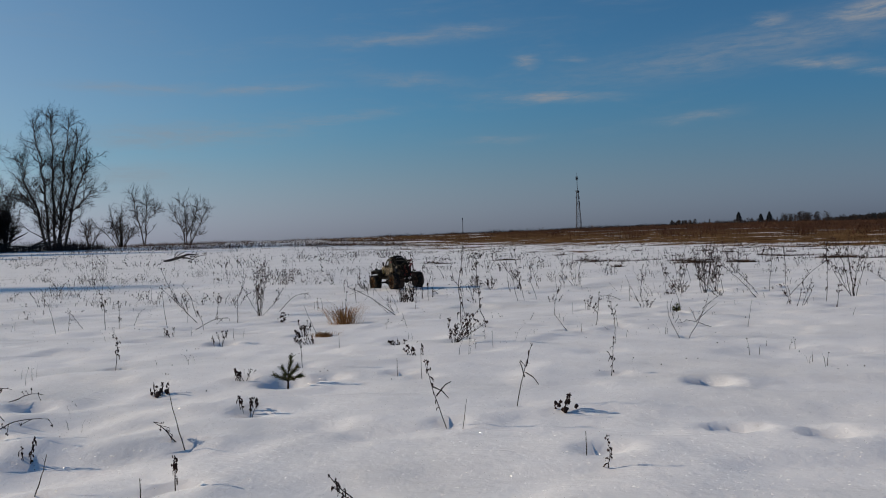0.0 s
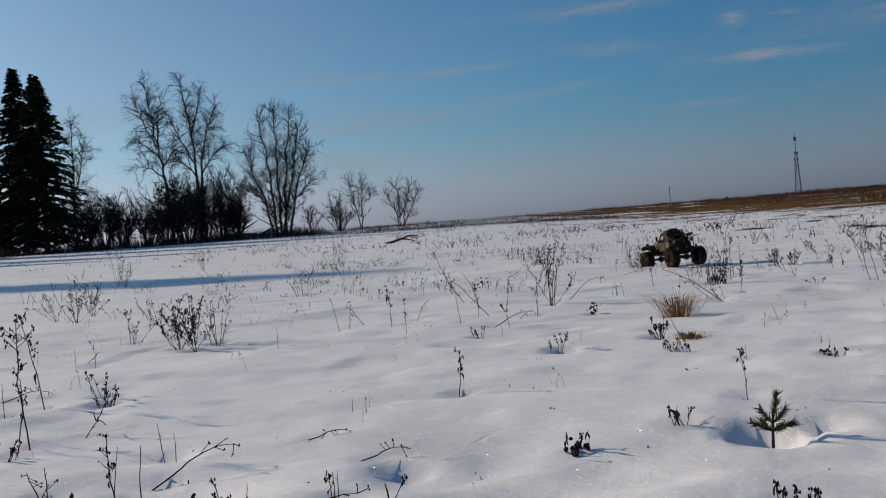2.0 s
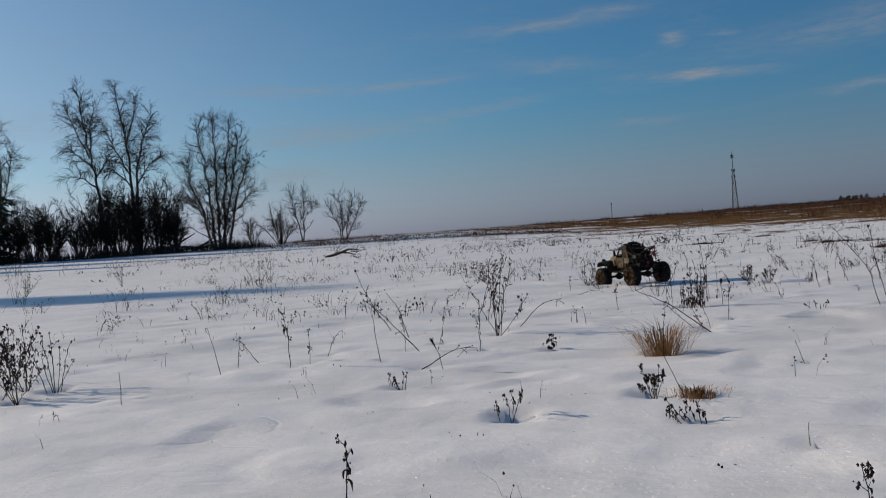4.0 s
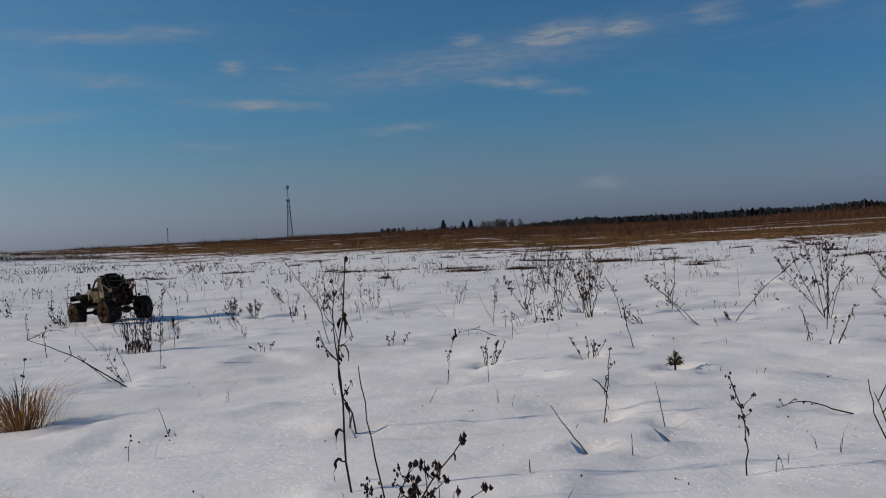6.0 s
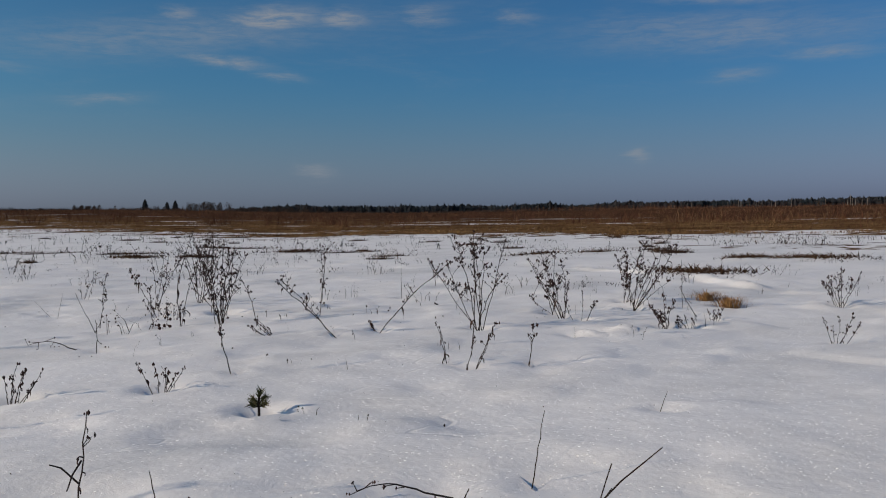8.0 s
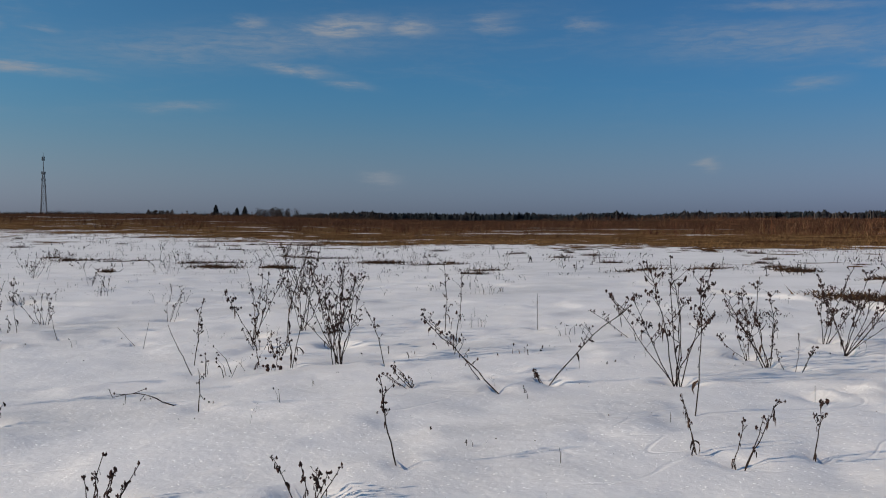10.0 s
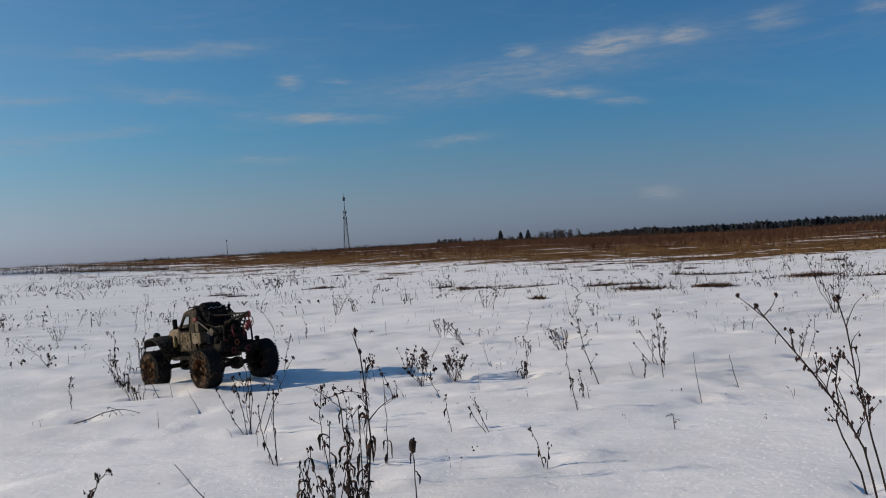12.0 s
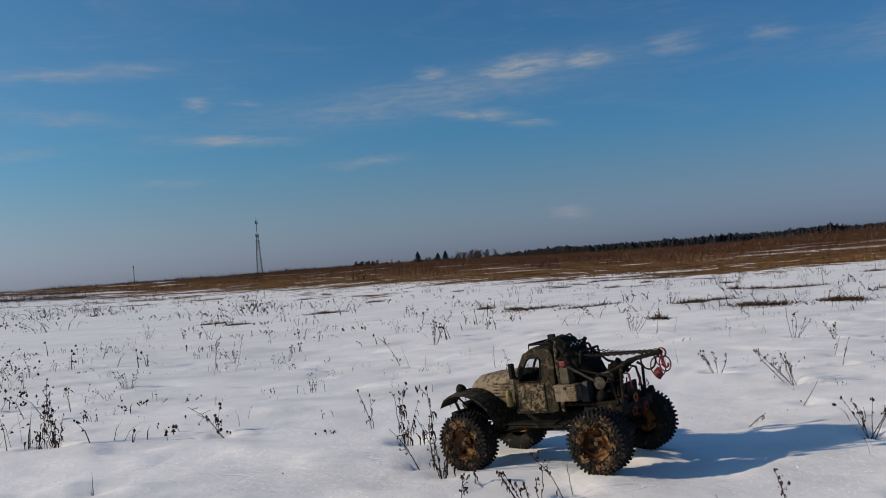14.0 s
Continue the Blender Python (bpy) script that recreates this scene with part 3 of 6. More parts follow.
drawn_tree("birch_tree", "slender leafless birch behind the spruces", -36.6, D + 8, [[(0, 0), (0.1, 5.0), (0.3, 12.0)]], [[(0.1, 5.0), (1.0, 8.0), (1.4, 10.5)]], 0.12, 31, low=0.3, reach=1.8, droop=0.4)
drawn_tree("birch_tree", "leafless birch beside the dark spruces", -41.6, D + 4, [[(0, 0), (-0.2, 6.0), (-0.3, 14.0)]], [[(-0.1, 5.0), (1.2, 9.0), (1.6, 12.0)]], 0.14, 36, low=0.3, reach=1.9, droop=0.4)
spruce("tall dark spruce with drooping boughs at the wood's edge", -38.3, D - 2, 14.8, 9.0, 5)
spruce("narrow dark spruce close behind another spruce", -39.4, D + 1, 15.8, 7.0, 6)
spruce("dark spruce at the end of the row", -41.8, D + 3, 12.5, 7.0, 9)
# trees west of the view, whose long shadows lie across the snow
spruce("tall dark spruce standing alone before the wood", -63.0, 43.0, 14.0, 8.5, 12)
spruce("tall dark spruce in the western wood", -46.0, D - 2, 15.0, 7.0, 13)
spruce("tall dark spruce in the western wood", -50.5, D - 8, 14.0, 7.0, 14)
spruce("tall dark spruce in the western wood", -55.5, D - 4, 15.5, 7.5, 15)
for az_, w_, h_, s_ in ((-32.4, 1.9, 3.9, 41), (-31.2, 2.4, 5.4, 48), (-30.1, 2.6, 6.0, 42), (-29.0, 2.6, 5.2, 47), (-27.9, 2.6, 5.9, 44), (-26.9, 1.7, 3.8, 49), (-36.2, 2.2, 4.6, 45), (-34.9, 2.0, 4.8, 46), (-34.0, 1.4, 3.4, 50)):
    shrub("dense leafless willow shrub under the birches", az_, D - 1, w_, h_, s_)
shrub("leafless round bush on the skyline", -20.3, D + 2, 1.5, 3.0, 51, 16, 0.009)
drawn_tree("young_tree", "small leafless tree beside a bush on the skyline", -18.9, D + 2, [[(0, 0), (0.1, 2.0), (0.4, 4.6)], [(0, 0.3), (-0.5, 2.5), (-0.9, 4.9)]], [[(0.1, 1.6), (0.9, 3.0), (1.4, 3.6)]], 0.06, 52, low=0.2, reach=0.9, droop=0.0, thick=0.009)
drawn_tree("young_tree", "small leafless tree with a fan-shaped crown on the skyline", -16.3, D + 2, [[(0, 0), (-0.4, 1.6), (-1.4, 3.6)], [(0.1, 0), (0.0, 2.0), (-0.2, 4.1)], [(0.2, 0), (0.6, 1.6), (1.1, 3.9)], [(0.3, 0), (1.0, 1.5), (1.9, 3.2)]], [], 0.055, 55, low=0.15, reach=0.95, droop=0.0, thick=0.009, gap=0.28)
shrub("scrubby leafless saplings beside the alder", -22.1, D + 3, 1.0, 2.4, 58, 7, 0.009)

log = thing("brushwood_heap", pose(*far_spot(-26.0, D - 2)), "heap of fallen dark trunks and broken branches", "brushwood")
rng = random.Random(61)
for k in range(9):
    a = rng.uniform(-0.5, 0.5) + (math.pi if k % 2 else 0)
    L = rng.uniform(1.8, 4.2)
    p = Vector((rng.uniform(-1.6, 1.6), rng.uniform(-0.5, 0.5), rng.uniform(0.05, 0.5)))
    q = p + Vector((math.cos(a) * L, math.sin(a) * L * 0.4, rng.uniform(-0.1, 1.1)))
    part("fallen_trunk" if k < 4 else "broken_branch", Shape().tube([p, p.lerp(q, 0.5) + Vector((0, 0, rng.uniform(-0.1, 0.2))), q], [rng.uniform(0.08, 0.17) if k < 4 else 0.05, 0.07, 0.03], 6), M_BARK, log)

# a fallen dead branch on the open snow
BRANCH_X, BRANCH_Y = -9.60, 31.40
branch = thing("fallen_branch", pose(BRANCH_X, BRANCH_Y, floor_z(BRANCH_X, BRANCH_Y), 0, 0, 8), "dark dead fallen branch lying crooked on the snow", "branch")
part("limb", Shape().tube([(-0.60, 0.0, 0.01), (-0.30, 0.09, 0.07), (0.0, 0.0, 0.15), (0.28, -0.07, 0.24), (0.66, 0.0, 0.21)], [0.045, 0.05, 0.045, 0.035, 0.014], 7), M_BARK, branch)
part("limb", Shape().tube([(-0.02, 0.0, 0.14), (0.24, 0.14, 0.11), (0.48, 0.2, 0.03)], [0.035, 0.028, 0.014], 6), M_BARK, branch)
rng = random.Random(62)
for k in range(12):
    p = Vector((rng.uniform(-0.3, 0.6), 0.0, rng.uniform(0.10, 0.2)))
    q = p + Vector((rng.uniform(-0.1, 0.45), rng.uniform(-0.25, 0.25), rng.uniform(-0.1, 0.3)))
    part("side_twig", Shape().tube([p, p.lerp(q, 0.5) + Vector((0, 0, 0.02)), q], [0.014, 0.010, 0.005], 4), M_TWIG, branch)

# telecom tower: lattice body, narrow mast and antennas
tower = thing("telecom_tower", pose(*far_spot(9.03, 1000.0)), "tall grey lattice telecom tower on the skyline", "tower")
H_TOWER = 65.0
half = lambda z: 3.1 - 2.2 * min(z / 44.0, 1.0)
legs = [(1, 1), (1, -1), (-1, -1), (-1, 1)]
for sx, sy in legs:
    part("leg", Shape().tube([(sx * half(0), sy * half(0), -3), (sx * half(22), sy * half(22), 22), (sx * 0.9, sy * 0.9, 44)], [0.30, 0.25, 0.18], 5), M_TOWER, tower)
lv = [0, 8, 15, 21, 27, 32, 36, 40, 44]
for z0, z1 in zip(lv, lv[1:]):
    for i in range(4):
        (ax, ay), (bx, by) = legs[i], legs[(i + 1) % 4]
        part("brace", Shape().tube([(ax * half(z0), ay * half(z0), z0), (bx * half(z1), by * half(z1), z1)], 0.10, 3), M_TOWER, tower)
        part("brace", Shape().tube([(bx * half(z0), by * half(z0), z0), (ax * half(z1), ay * half(z1), z1)], 0.10, 3), M_TOWER, tower)
        part("girt", Shape().tube([(ax * half(z1), ay * half(z1), z1), (bx * half(z1), by * half(z1), z1)], 0.12, 3), M_TOWER, tower)
part("mast", Shape().tube([(0, 0, 42), (0, 0, 57), (0, 0, H_TOWER)], [0.42, 0.34, 0.12], 6), M_TOWER, tower)
for z, r, n, tall in ((43.5, 1.9, 5, 3.0), (36.5, 2.1, 4, 2.6), (29.5, 2.3, 3, 2.4), (58.5, 1.25, 5, 4.2)):
    for k in range(n):
        a = 2 * math.pi * k / n + z
        part("antenna", Shape().box((r * math.cos(a), r * math.sin(a), z), (0.5, 0.5, tall), 0.1), M_TOWER, tower)
far_mast = thing("radio_mast", pose(*far_spot(1.4, 1500.0)), "thin grey radio mast far on the skyline", "mast")
part("pole", Shape().tube([(0, 0, -3), (0, 0, 29)], [0.75, 0.4], 6), M_TOWER, far_mast)
part("antenna", Shape().box((0, 0, 27), (1.8, 1.8, 2.5), 0.2), M_TOWER, far_mast)

# single conifers and a leafless wood on the skyline
rng = random.Random(70)
for az_, h_, w_ in ((19.1, 4.6, 3.6), (20.4, 3.4, 2.8), (20.9, 4.3, 3.4)):
    c = thing("conifer", pose(*far_spot(az_, 420.0)), "small dark conifer on the skyline", "tree", "conifers on the skyline")
    part("trunk", Shape().tube([(0, 0, -4), (0, 0, h_)], [0.3, 0.06], 5), M_BARK, c)
    s = Shape()
    for k in range(260):
        f = rng.random() ** 0.8
        a = rng.uniform(0, 2 * math.pi)
        r = w_ * 0.5 * (1 - f) * rng.uniform(0.5, 1.05)
        p = Vector((r * math.cos(a), r * math.sin(a), h_ * f + 0.4))
        o = Vector((math.cos(a), math.sin(a), -0.6)) * rng.uniform(0.5, 0.9)
        q = Vector((-math.sin(a), math.cos(a), 0.3)) * 0.35
        s.put([p - o * 0.5, p + q, p + o, p - q], [(0, 1, 2, 3)])
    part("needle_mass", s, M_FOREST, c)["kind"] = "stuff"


def far_row(name, label, a0, a1, d, n, h0, h1, seed, conifer):
    """A distant wood: many ragged crowns in one mesh."""
    rng = random.Random(seed)
    s = Shape()
    for k in range(n):
        az_ = rng.uniform(a0, a1)
        x, y, z = far_spot(az_, d * rng.uniform(0.92, 1.12))
        edge = min((az_ - a0) / 4.0, 1.0, (a1 - az_) / 4.0 + 0.4) * (0.82 + 0.36 * noise.noise((az_ * 0.35, 0.0, seed)))
        h = (rng.uniform(h0, h1) if rng.random() < 0.8 else rng.uniform(h0 * 0.55, h1 * 1.12)) * (0.35 + 0.65 * max(edge, 0.05))
        w = h * (rng.uniform(0.12, 0.22) if conifer(az_, rng) else rng.uniform(0.25, 0.42))
        sharp = w < h * 0.24
        m = 6
        for j in range(m):
            a = 2 * math.pi * j / m + rng.random()
            for lev in range(3):
                f0, f1 = lev / 3.4, (lev + 1.5) / 3.4 if lev < 2 else 1.0
                r = w * ((1 - f0) if sharp else math.sin(math.pi * (0.25 + 0.6 * f0))) * rng.uniform(0.7, 1.2)
                p = Vector((x + r * math.cos(a), y + r * math.sin(a), z - 1.0 + h * f0))
                q = Vector((x + r * math.cos(a + 1.1), y + r * math.sin(a + 1.1), z - 1.0 + h * f0))
                s.put([p, q, Vector((x + rng.gauss(0, 0.15) * w, y, z - 1.0 + h * f1 * rng.uniform(0.85, 1.05)))], [(0, 1, 2)])
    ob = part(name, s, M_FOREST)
    return tagged(ob, label, "forest", kind="stuff")


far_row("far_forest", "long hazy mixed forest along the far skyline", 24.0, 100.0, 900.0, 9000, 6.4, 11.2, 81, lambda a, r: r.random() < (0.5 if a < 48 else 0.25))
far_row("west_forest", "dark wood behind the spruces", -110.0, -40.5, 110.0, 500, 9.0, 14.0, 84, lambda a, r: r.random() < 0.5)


birches = Shape()
rng = random.Random(86)
for k in range(22):
    x, y, z = far_spot(rng.uniform(53, 66), rng.uniform(280, 380))
    birches.tube([(x, y, z - 0.5), (x + rng.gauss(0, 0.2), y, z + rng.uniform(2.0, 3.6))], [0.09, 0.04], 5)
tagged(part("far_birch_trunks", birches, M_PALE), "thin pale birch trunks before the far forest", "forest", kind="stuff")


# ---- stubble, straw and weeds that nobody could count ----


def scatter(name, label, mat, n, seed, place, size, blades, wide, spread, bend=0.35, head=0.0, clump=0.0):
    """Upright dry blades in small groups, one mesh."""
    rng = random.Random(seed)
    v, f = [], []
    for _ in range(n):
        spot = place(rng)
        if spot is None:
            continue
        x, y = spot
        z = float(land(x, y)) + (float(relief(np.array(x), np.array(y))) if math.hypot(x, y - 4) < 70 else 0.0)
        h0 = rng.uniform(*size)
        if clump:
            c_ = noise.noise((x * clump, y * clump, seed)) + 0.5 * noise.noise((x * clump * 3.1, y * clump * 3.1, seed))
            if c_ < -0.18 + 0.3 * (rng.random() - 0.5):
                continue
            h0 *= 0.55 + 0.9 * max(c_ + 0.2, 0.0)
        for _ in range(rng.randint(*blades)):
            a, h = rng.uniform(0, 2 * math.pi), h0 * rng.uniform(0.55, 1.1)
            bx, by = x + rng.gauss(0, spread), y + rng.gauss(0, spread)
            lx, ly = math.cos(a) * h * bend * rng.random(), math.sin(a) * h * bend * rng.random()
            c, s = math.cos(a + 1.3) * wide * 0.5, math.sin(a + 1.3) * wide * 0.5
            o = len(v)
            v += [(bx - c, by - s, z - 0.03), (bx + c, by + s, z - 0.03), (bx + lx * 0.4 + c * 0.7, by + ly * 0.4 + s * 0.7, z + h * 0.55), (bx + lx * 0.4 - c * 0.7, by + ly * 0.4 - s * 0.7, z + h * 0.55), (bx + lx, by + ly, z + h)]
            f += [(o, o + 1, o + 2, o + 3), (o + 3, o + 2, o + 4)]
            if head and rng.random() < 0.6:
                o, g = len(v), head * rng.uniform(0.5, 1.2)
                tx, ty, tz = bx + lx, by + ly, z + h
                v += [(tx - g * 0.7, ty, tz), (tx, ty - g * 0.7, tz + g * 0.3), (tx + g * 0.7, ty, tz), (tx, ty + g * 0.7, tz), (tx, ty, tz - g), (tx, ty, tz + g)]
                f += [(o, o + 1, o + 5), (o + 1, o + 2, o + 5), (o + 2, o + 3, o + 5), (o + 3, o, o + 5), (o + 1, o, o + 4), (o + 2, o + 1, o + 4), (o + 3, o + 2, o + 4), (o, o + 3, o + 4)]
                for _ in range(rng.randint(0, 3)):
                    o, q, g2 = len(v), rng.uniform(0.4, 0.95), g * rng.uniform(0.6, 1.1)
                    tx, ty, tz = bx + lx * q + rng.gauss(0, 0.12) * h, by + ly * q + rng.gauss(0, 0.12) * h, z + h * q
                    v += [(tx - g2, ty, tz - g2 * 0.4), (tx + g2, ty - g2 * 0.5, tz - g2 * 0.3), (tx, ty + g2, tz - g2 * 0.2), (tx, ty, tz + g2)]
                    f += [(o, o + 1, o + 3), (o + 1, o + 2, o + 3), (o + 2, o, o + 3), (o, o + 2, o + 1)]
    sh = Shape()
    sh.v, sh.f = v, f
    return tagged(part(name, sh, mat), label, "dry grass", kind="stuff")


def field_spot(lo, hi, past):
    def pick(rng):
        a = radians(rng.uniform(-30, 75))
        d = lo * (hi / lo) ** rng.random()
        x, y = d * math.sin(a), 3.0 + d * math.cos(a)
        e = snow_edge(x, y) + 7.0 * (noise.noise((x * 0.12, y * 0.12, 3.0)))
        return (x, y) if e > past else None
    return pick


scatter("stubble_grass", "matted yellow-brown dead grass on the bare field", M_MATTED, 15000, 91, field_spot(16, 80, 2.0), (0.03, 0.11), (5, 8), 0.016, 0.18, 2.6, clump=0.45)
scatter("edge_grass", "thin dead grass where the snow gives out", M_THATCH, 3000, 90, field_spot(13, 60, -3.5), (0.02, 0.07), (5, 9), 0.010, 0.2, 2.0, clump=0.35)
scatter("field_weeds", "rust-brown dry weeds standing on the bare field", M_RUSTY, 9000, 92, field_spot(30, 190, 17.0), (0.05, 0.34), (3, 7), 0.018, 0.3, 1.5, clump=0.10)
scatter("tall_field_weeds", "sparse taller dry weeds on the bare field", M_RUSTY, 1000, 96, field_spot(22, 150, 6.0), (0.14, 0.45), (6, 14), 0.012, 0.25, 1.9, 0.02, clump=0.12)
scatter("field_scrub", "low leafless scrub dotted over the bare field", M_RUSTY, 640, 89, field_spot(40, 230, 12.0), (0.25, 0.8), (12, 24), 0.03, 0.4, 1.6)
scatter("skyline_weeds", "dark dry weeds along the crest of the field", M_RUSTY, 7000, 93, field_spot(85, 240, 6.0), (0.10, 0.46), (3, 6), 0.05, 0.6, 1.5, clump=0.05)


def rim_spot(rng):
    a, d = radians(rng.uniform(-4, 48)), rng.uniform(148, 176)
    x, y = -0.6 + d * math.sin(a), 1.0 + d * math.cos(a)
    return (x, y) if snow_edge(x, y) > 6.0 else None


scatter("rim_weeds", "dark ragged dry weeds on the crest of the field", M_TWIG, 2200, 97, rim_spot, (0.16, 0.62), (4, 8), 0.06, 0.45, 1.3, clump=0.09)


def bare_wood(name, label, spots, n, seed, h0, h1):
    """Far leafless crowns, each a ragged dome of small tufts of twigs on a few stems."""
    rng = random.Random(seed)
    sh = Shape()
    for _ in range(n):
        mid, wide = rng.choice(spots)
        x, y, z = far_spot(rng.uniform(mid - wide, mid + wide), rng.uniform(400, 440))
        h = rng.uniform(h0, h1)
        w = h * rng.uniform(0.32, 0.5)
        for _ in range(3):
            sh.tube([(x + rng.gauss(0, 0.2) * w, y, z - 0.3), (x + rng.gauss(0, 0.4) * w, y, z + h * rng.uniform(0.6, 0.95))], [0.10, 0.03], 3, caps=False)
        for _ in range(int(34 + 12 * h)):
            a, q, u = rng.uniform(0, 2 * math.pi), math.sqrt(rng.random()), rng.random() ** 0.8
            r = w * q * math.sqrt(max(1.0 - (u - 0.35) ** 2 / 0.44, 0.0))
            p = Vector((x + r * math.cos(a), y + r * math.sin(a), z + h * u))
            g = rng.uniform(0.10, 0.30)
            b = rng.uniform(0, 6.28)
            side = Vector((math.cos(b), math.sin(b), rng.uniform(-0.4, 0.4))) * g * 0.5
            sh.put([p - side, p + side, p + Vector((rng.gauss(0, 0.3) * g, 0, g * rng.uniform(1.0, 2.2)))], [(0, 1, 2)])
    return tagged(part(name, sh, M_TWIG), label, "forest", kind="stuff")


bare_wood("skyline_thicket", "dark leafless bushes dotted along the far skyline", ((15.2, 0.3), (15.5, 0.4), (16.1, 0.4), (17.8, 1.5), (20.2, 1.4), (21.6, 0.5)), 58, 87, 0.9, 2.2)
bare_wood("skyline_wood", "grey leafless trees crowded on the skyline beside conifers", ((21.9, 0.3), (22.7, 0.5), (23.1, 0.6), (23.6, 0.7)), 46, 103, 2.6, 4.6)
bare_wood("skyline_copse", "low leafless wood running on along the skyline", ((24.6, 0.7), (25.6, 0.8), (26.8, 1.0), (28.5, 1.5)), 70, 106, 1.2, 2.8)


def grove_spot(rng):
    a = 40 + 38 * rng.random() ** 0.7
    d = rng.uniform(260, 420)
    return -0.6 + d * math.sin(radians(a)), 1.0 + d * math.cos(radians(a))


scatter("birch_grove", "brown-grey leafless young birch wood behind the field", M_RUSTY, 2200, 88, grove_spot, (0.8, 2.4), (4, 9), 0.06, 0.9, 0.5, clump=0.012)


def west_spot(rng):
    a = radians(rng.uniform(-44, 8))
    d = rng.uniform(18, 84)
    x, y = d * math.sin(a), 3.0 + d * math.cos(a)
    return (x, y) if snow_edge(x, y) < 0 and noise.noise((x * 0.08, y * 0.25, 9.0)) > -0.12 else None


scatter("west_weeds", "dark dry stems standing out of the snow before the trees", M_STEM, 1000, 94, west_spot, (0.03, 0.28), (1, 8), 0.015, 0.25, 2.4, 0.022, clump=0.16)


def west_near(rng):
    x, y = rng.uniform(-7.5, -1.2), rng.uniform(5.5, 16.0)
    return (x, y) if noise.noise((x * 0.5, y * 0.5, 23.0)) > 0.0 else None


scatter("west_brush", "dark dry weeds crowded on the snow before the trees", M_STEM, 230, 104, west_near, (0.03, 0.18), (2, 8), 0.005, 0.07, 2.2, 0.009)


def strip_spot(rng):
    a = radians(rng.uniform(-30, 72))
    d = rng.uniform(9, 60)
    x, y = d * math.sin(a), 4.0 + d * math.cos(a)
    return (x, y) if snow_edge(x, y) < 1 and noise.noise((x * 0.10, y * 0.16, 5.0)) > -0.05 else None


scatter("scattered_stems", "thin dark dry stems scattered over the snow", M_STEM, 1500, 95, strip_spot, (0.02, 0.17), (1, 7), 0.009, 0.09, 1.9, 0.012)

# low patches where old grass shows through the thin snow
rng = random.Random(97)
for k in range(56):
    for _ in range(40):
        a = radians(rng.uniform(-24, 66))
        d = rng.uniform(8, 30) if k % 3 else rng.uniform(6, 16)
        x, y = d * math.sin(a), 4.5 + d * math.cos(a)
        e = snow_edge(x, y)
        if -13.0 < e < 0.5 and x > -3 and math.hypot(x - 0.2, y - 7.2) > 3.2:
            break
    wx, wy = rng.uniform(0.06, 0.26) if k % 6 else rng.uniform(0.3, 0.55), rng.uniform(0.05, 0.16)
    if k < 7:
        x, y = ((5.95, 6.1), (8.4, 6.6), (8.3, 7.2), (8.7, 8.45), (3.98, 12.6), (6.4, 13.1), (4.6, 12.3))[k]
        wx, wy = (0.30, 0.4, 0.24, 0.2, 0.25, 0.3, 0.2)[k], (0.40, 0.5, 0.2, 0.2, 0.3, 0.3, 0.2)[k]
    s = Shape()
    for j in range(int((700 if k < 7 else 150) + 420 * wx)):
        bx, by = rng.gauss(0, wx * 0.5), rng.gauss(0, wy * 0.5)
        h, b = rng.uniform(0.008, 0.024 + 0.055 * rng.random() ** 3), rng.uniform(0, 6.28)
        lx, ly = math.cos(b) * (h * 1.5 + 0.02), math.sin(b) * (h * 1.5 + 0.02)
        c, q = -math.sin(b) * 0.008, math.cos(b) * 0.008
        zz = floor_z(x + bx, y + by) - floor_z(x, y)
        s.put([(bx - c, by - q, zz - 0.01), (bx + c, by + q, zz - 0.01), (bx + lx, by + ly, zz + h)], [(0, 1, 2)])
    g = thing("grass_patch", pose(x, y, floor_z(x, y)), "low patch of dark dead grass showing through snow", "grass", "grass patches in the snow")
    part("thatch", s, M_THATCH, g)["kind"] = "stuff"


def near_spot(rng):
    x, y = rng.uniform(-4.5, 6.5), rng.uniform(0.6, 13.0)
    return (x, y) if noise.noise((x * 0.7, y * 0.7, 15.0)) > -0.1 and abs(x + 0.37) + abs(y - 8.51) > 0.55 else None


scatter("small_stems", "short thin broken stems poking through the snow", M_STEM, 620, 98, near_spot, (0.015, 0.07), (1, 3), 0.0022, 0.02, 1.2, 0.003)
def middle_spot(rng):
    x, y = rng.uniform(-5.0, 10.0), rng.uniform(5.5, 18.0)
    return (x, y) if noise.noise((x * 0.35, y * 0.35, 31.0)) > -0.15 and math.hypot(x + 0.37, y - 8.51) > 0.6 else None


scatter("low_weeds", "short dark dead weeds scattered thinly over the snow", M_HEAD, 620, 105, middle_spot, (0.015, 0.085), (2, 8), 0.0035, 0.035, 1.8, 0.0055)
scatter("snow_crumbs", "dark crumbs of bark and leaf lying on the snow", M_HEAD, 900, 99, near_spot, (0.002, 0.006), (1, 2), 0.006, 0.02, 1.5)


def brush_spot(rng):
    a = radians(rng.uniform(-46, -21.5))
    d = rng.uniform(73, 82)
    return -0.6 + d * math.sin(a), 1.0 + d * math.cos(a)


scatter("undergrowth", "dark dead brush at the feet of the trees", M_TWIG, 1500, 101, brush_spot, (0.25, 1.1), (4, 7), 0.03, 0.35, 0.8)


def crest_spot(rng):
    a = radians(rng.uniform(-24, -2))
    d = rng.uniform(60, 96)
    return -0.6 + d * math.sin(a), 1.0 + d * math.cos(a)


scatter("crest_weeds", "reddish dry weeds along the snowy crest", M_RUST, 2600, 102, crest_spot, (0.08, 0.40), (3, 7), 0.026, 0.35, 1.2, clump=0.10)

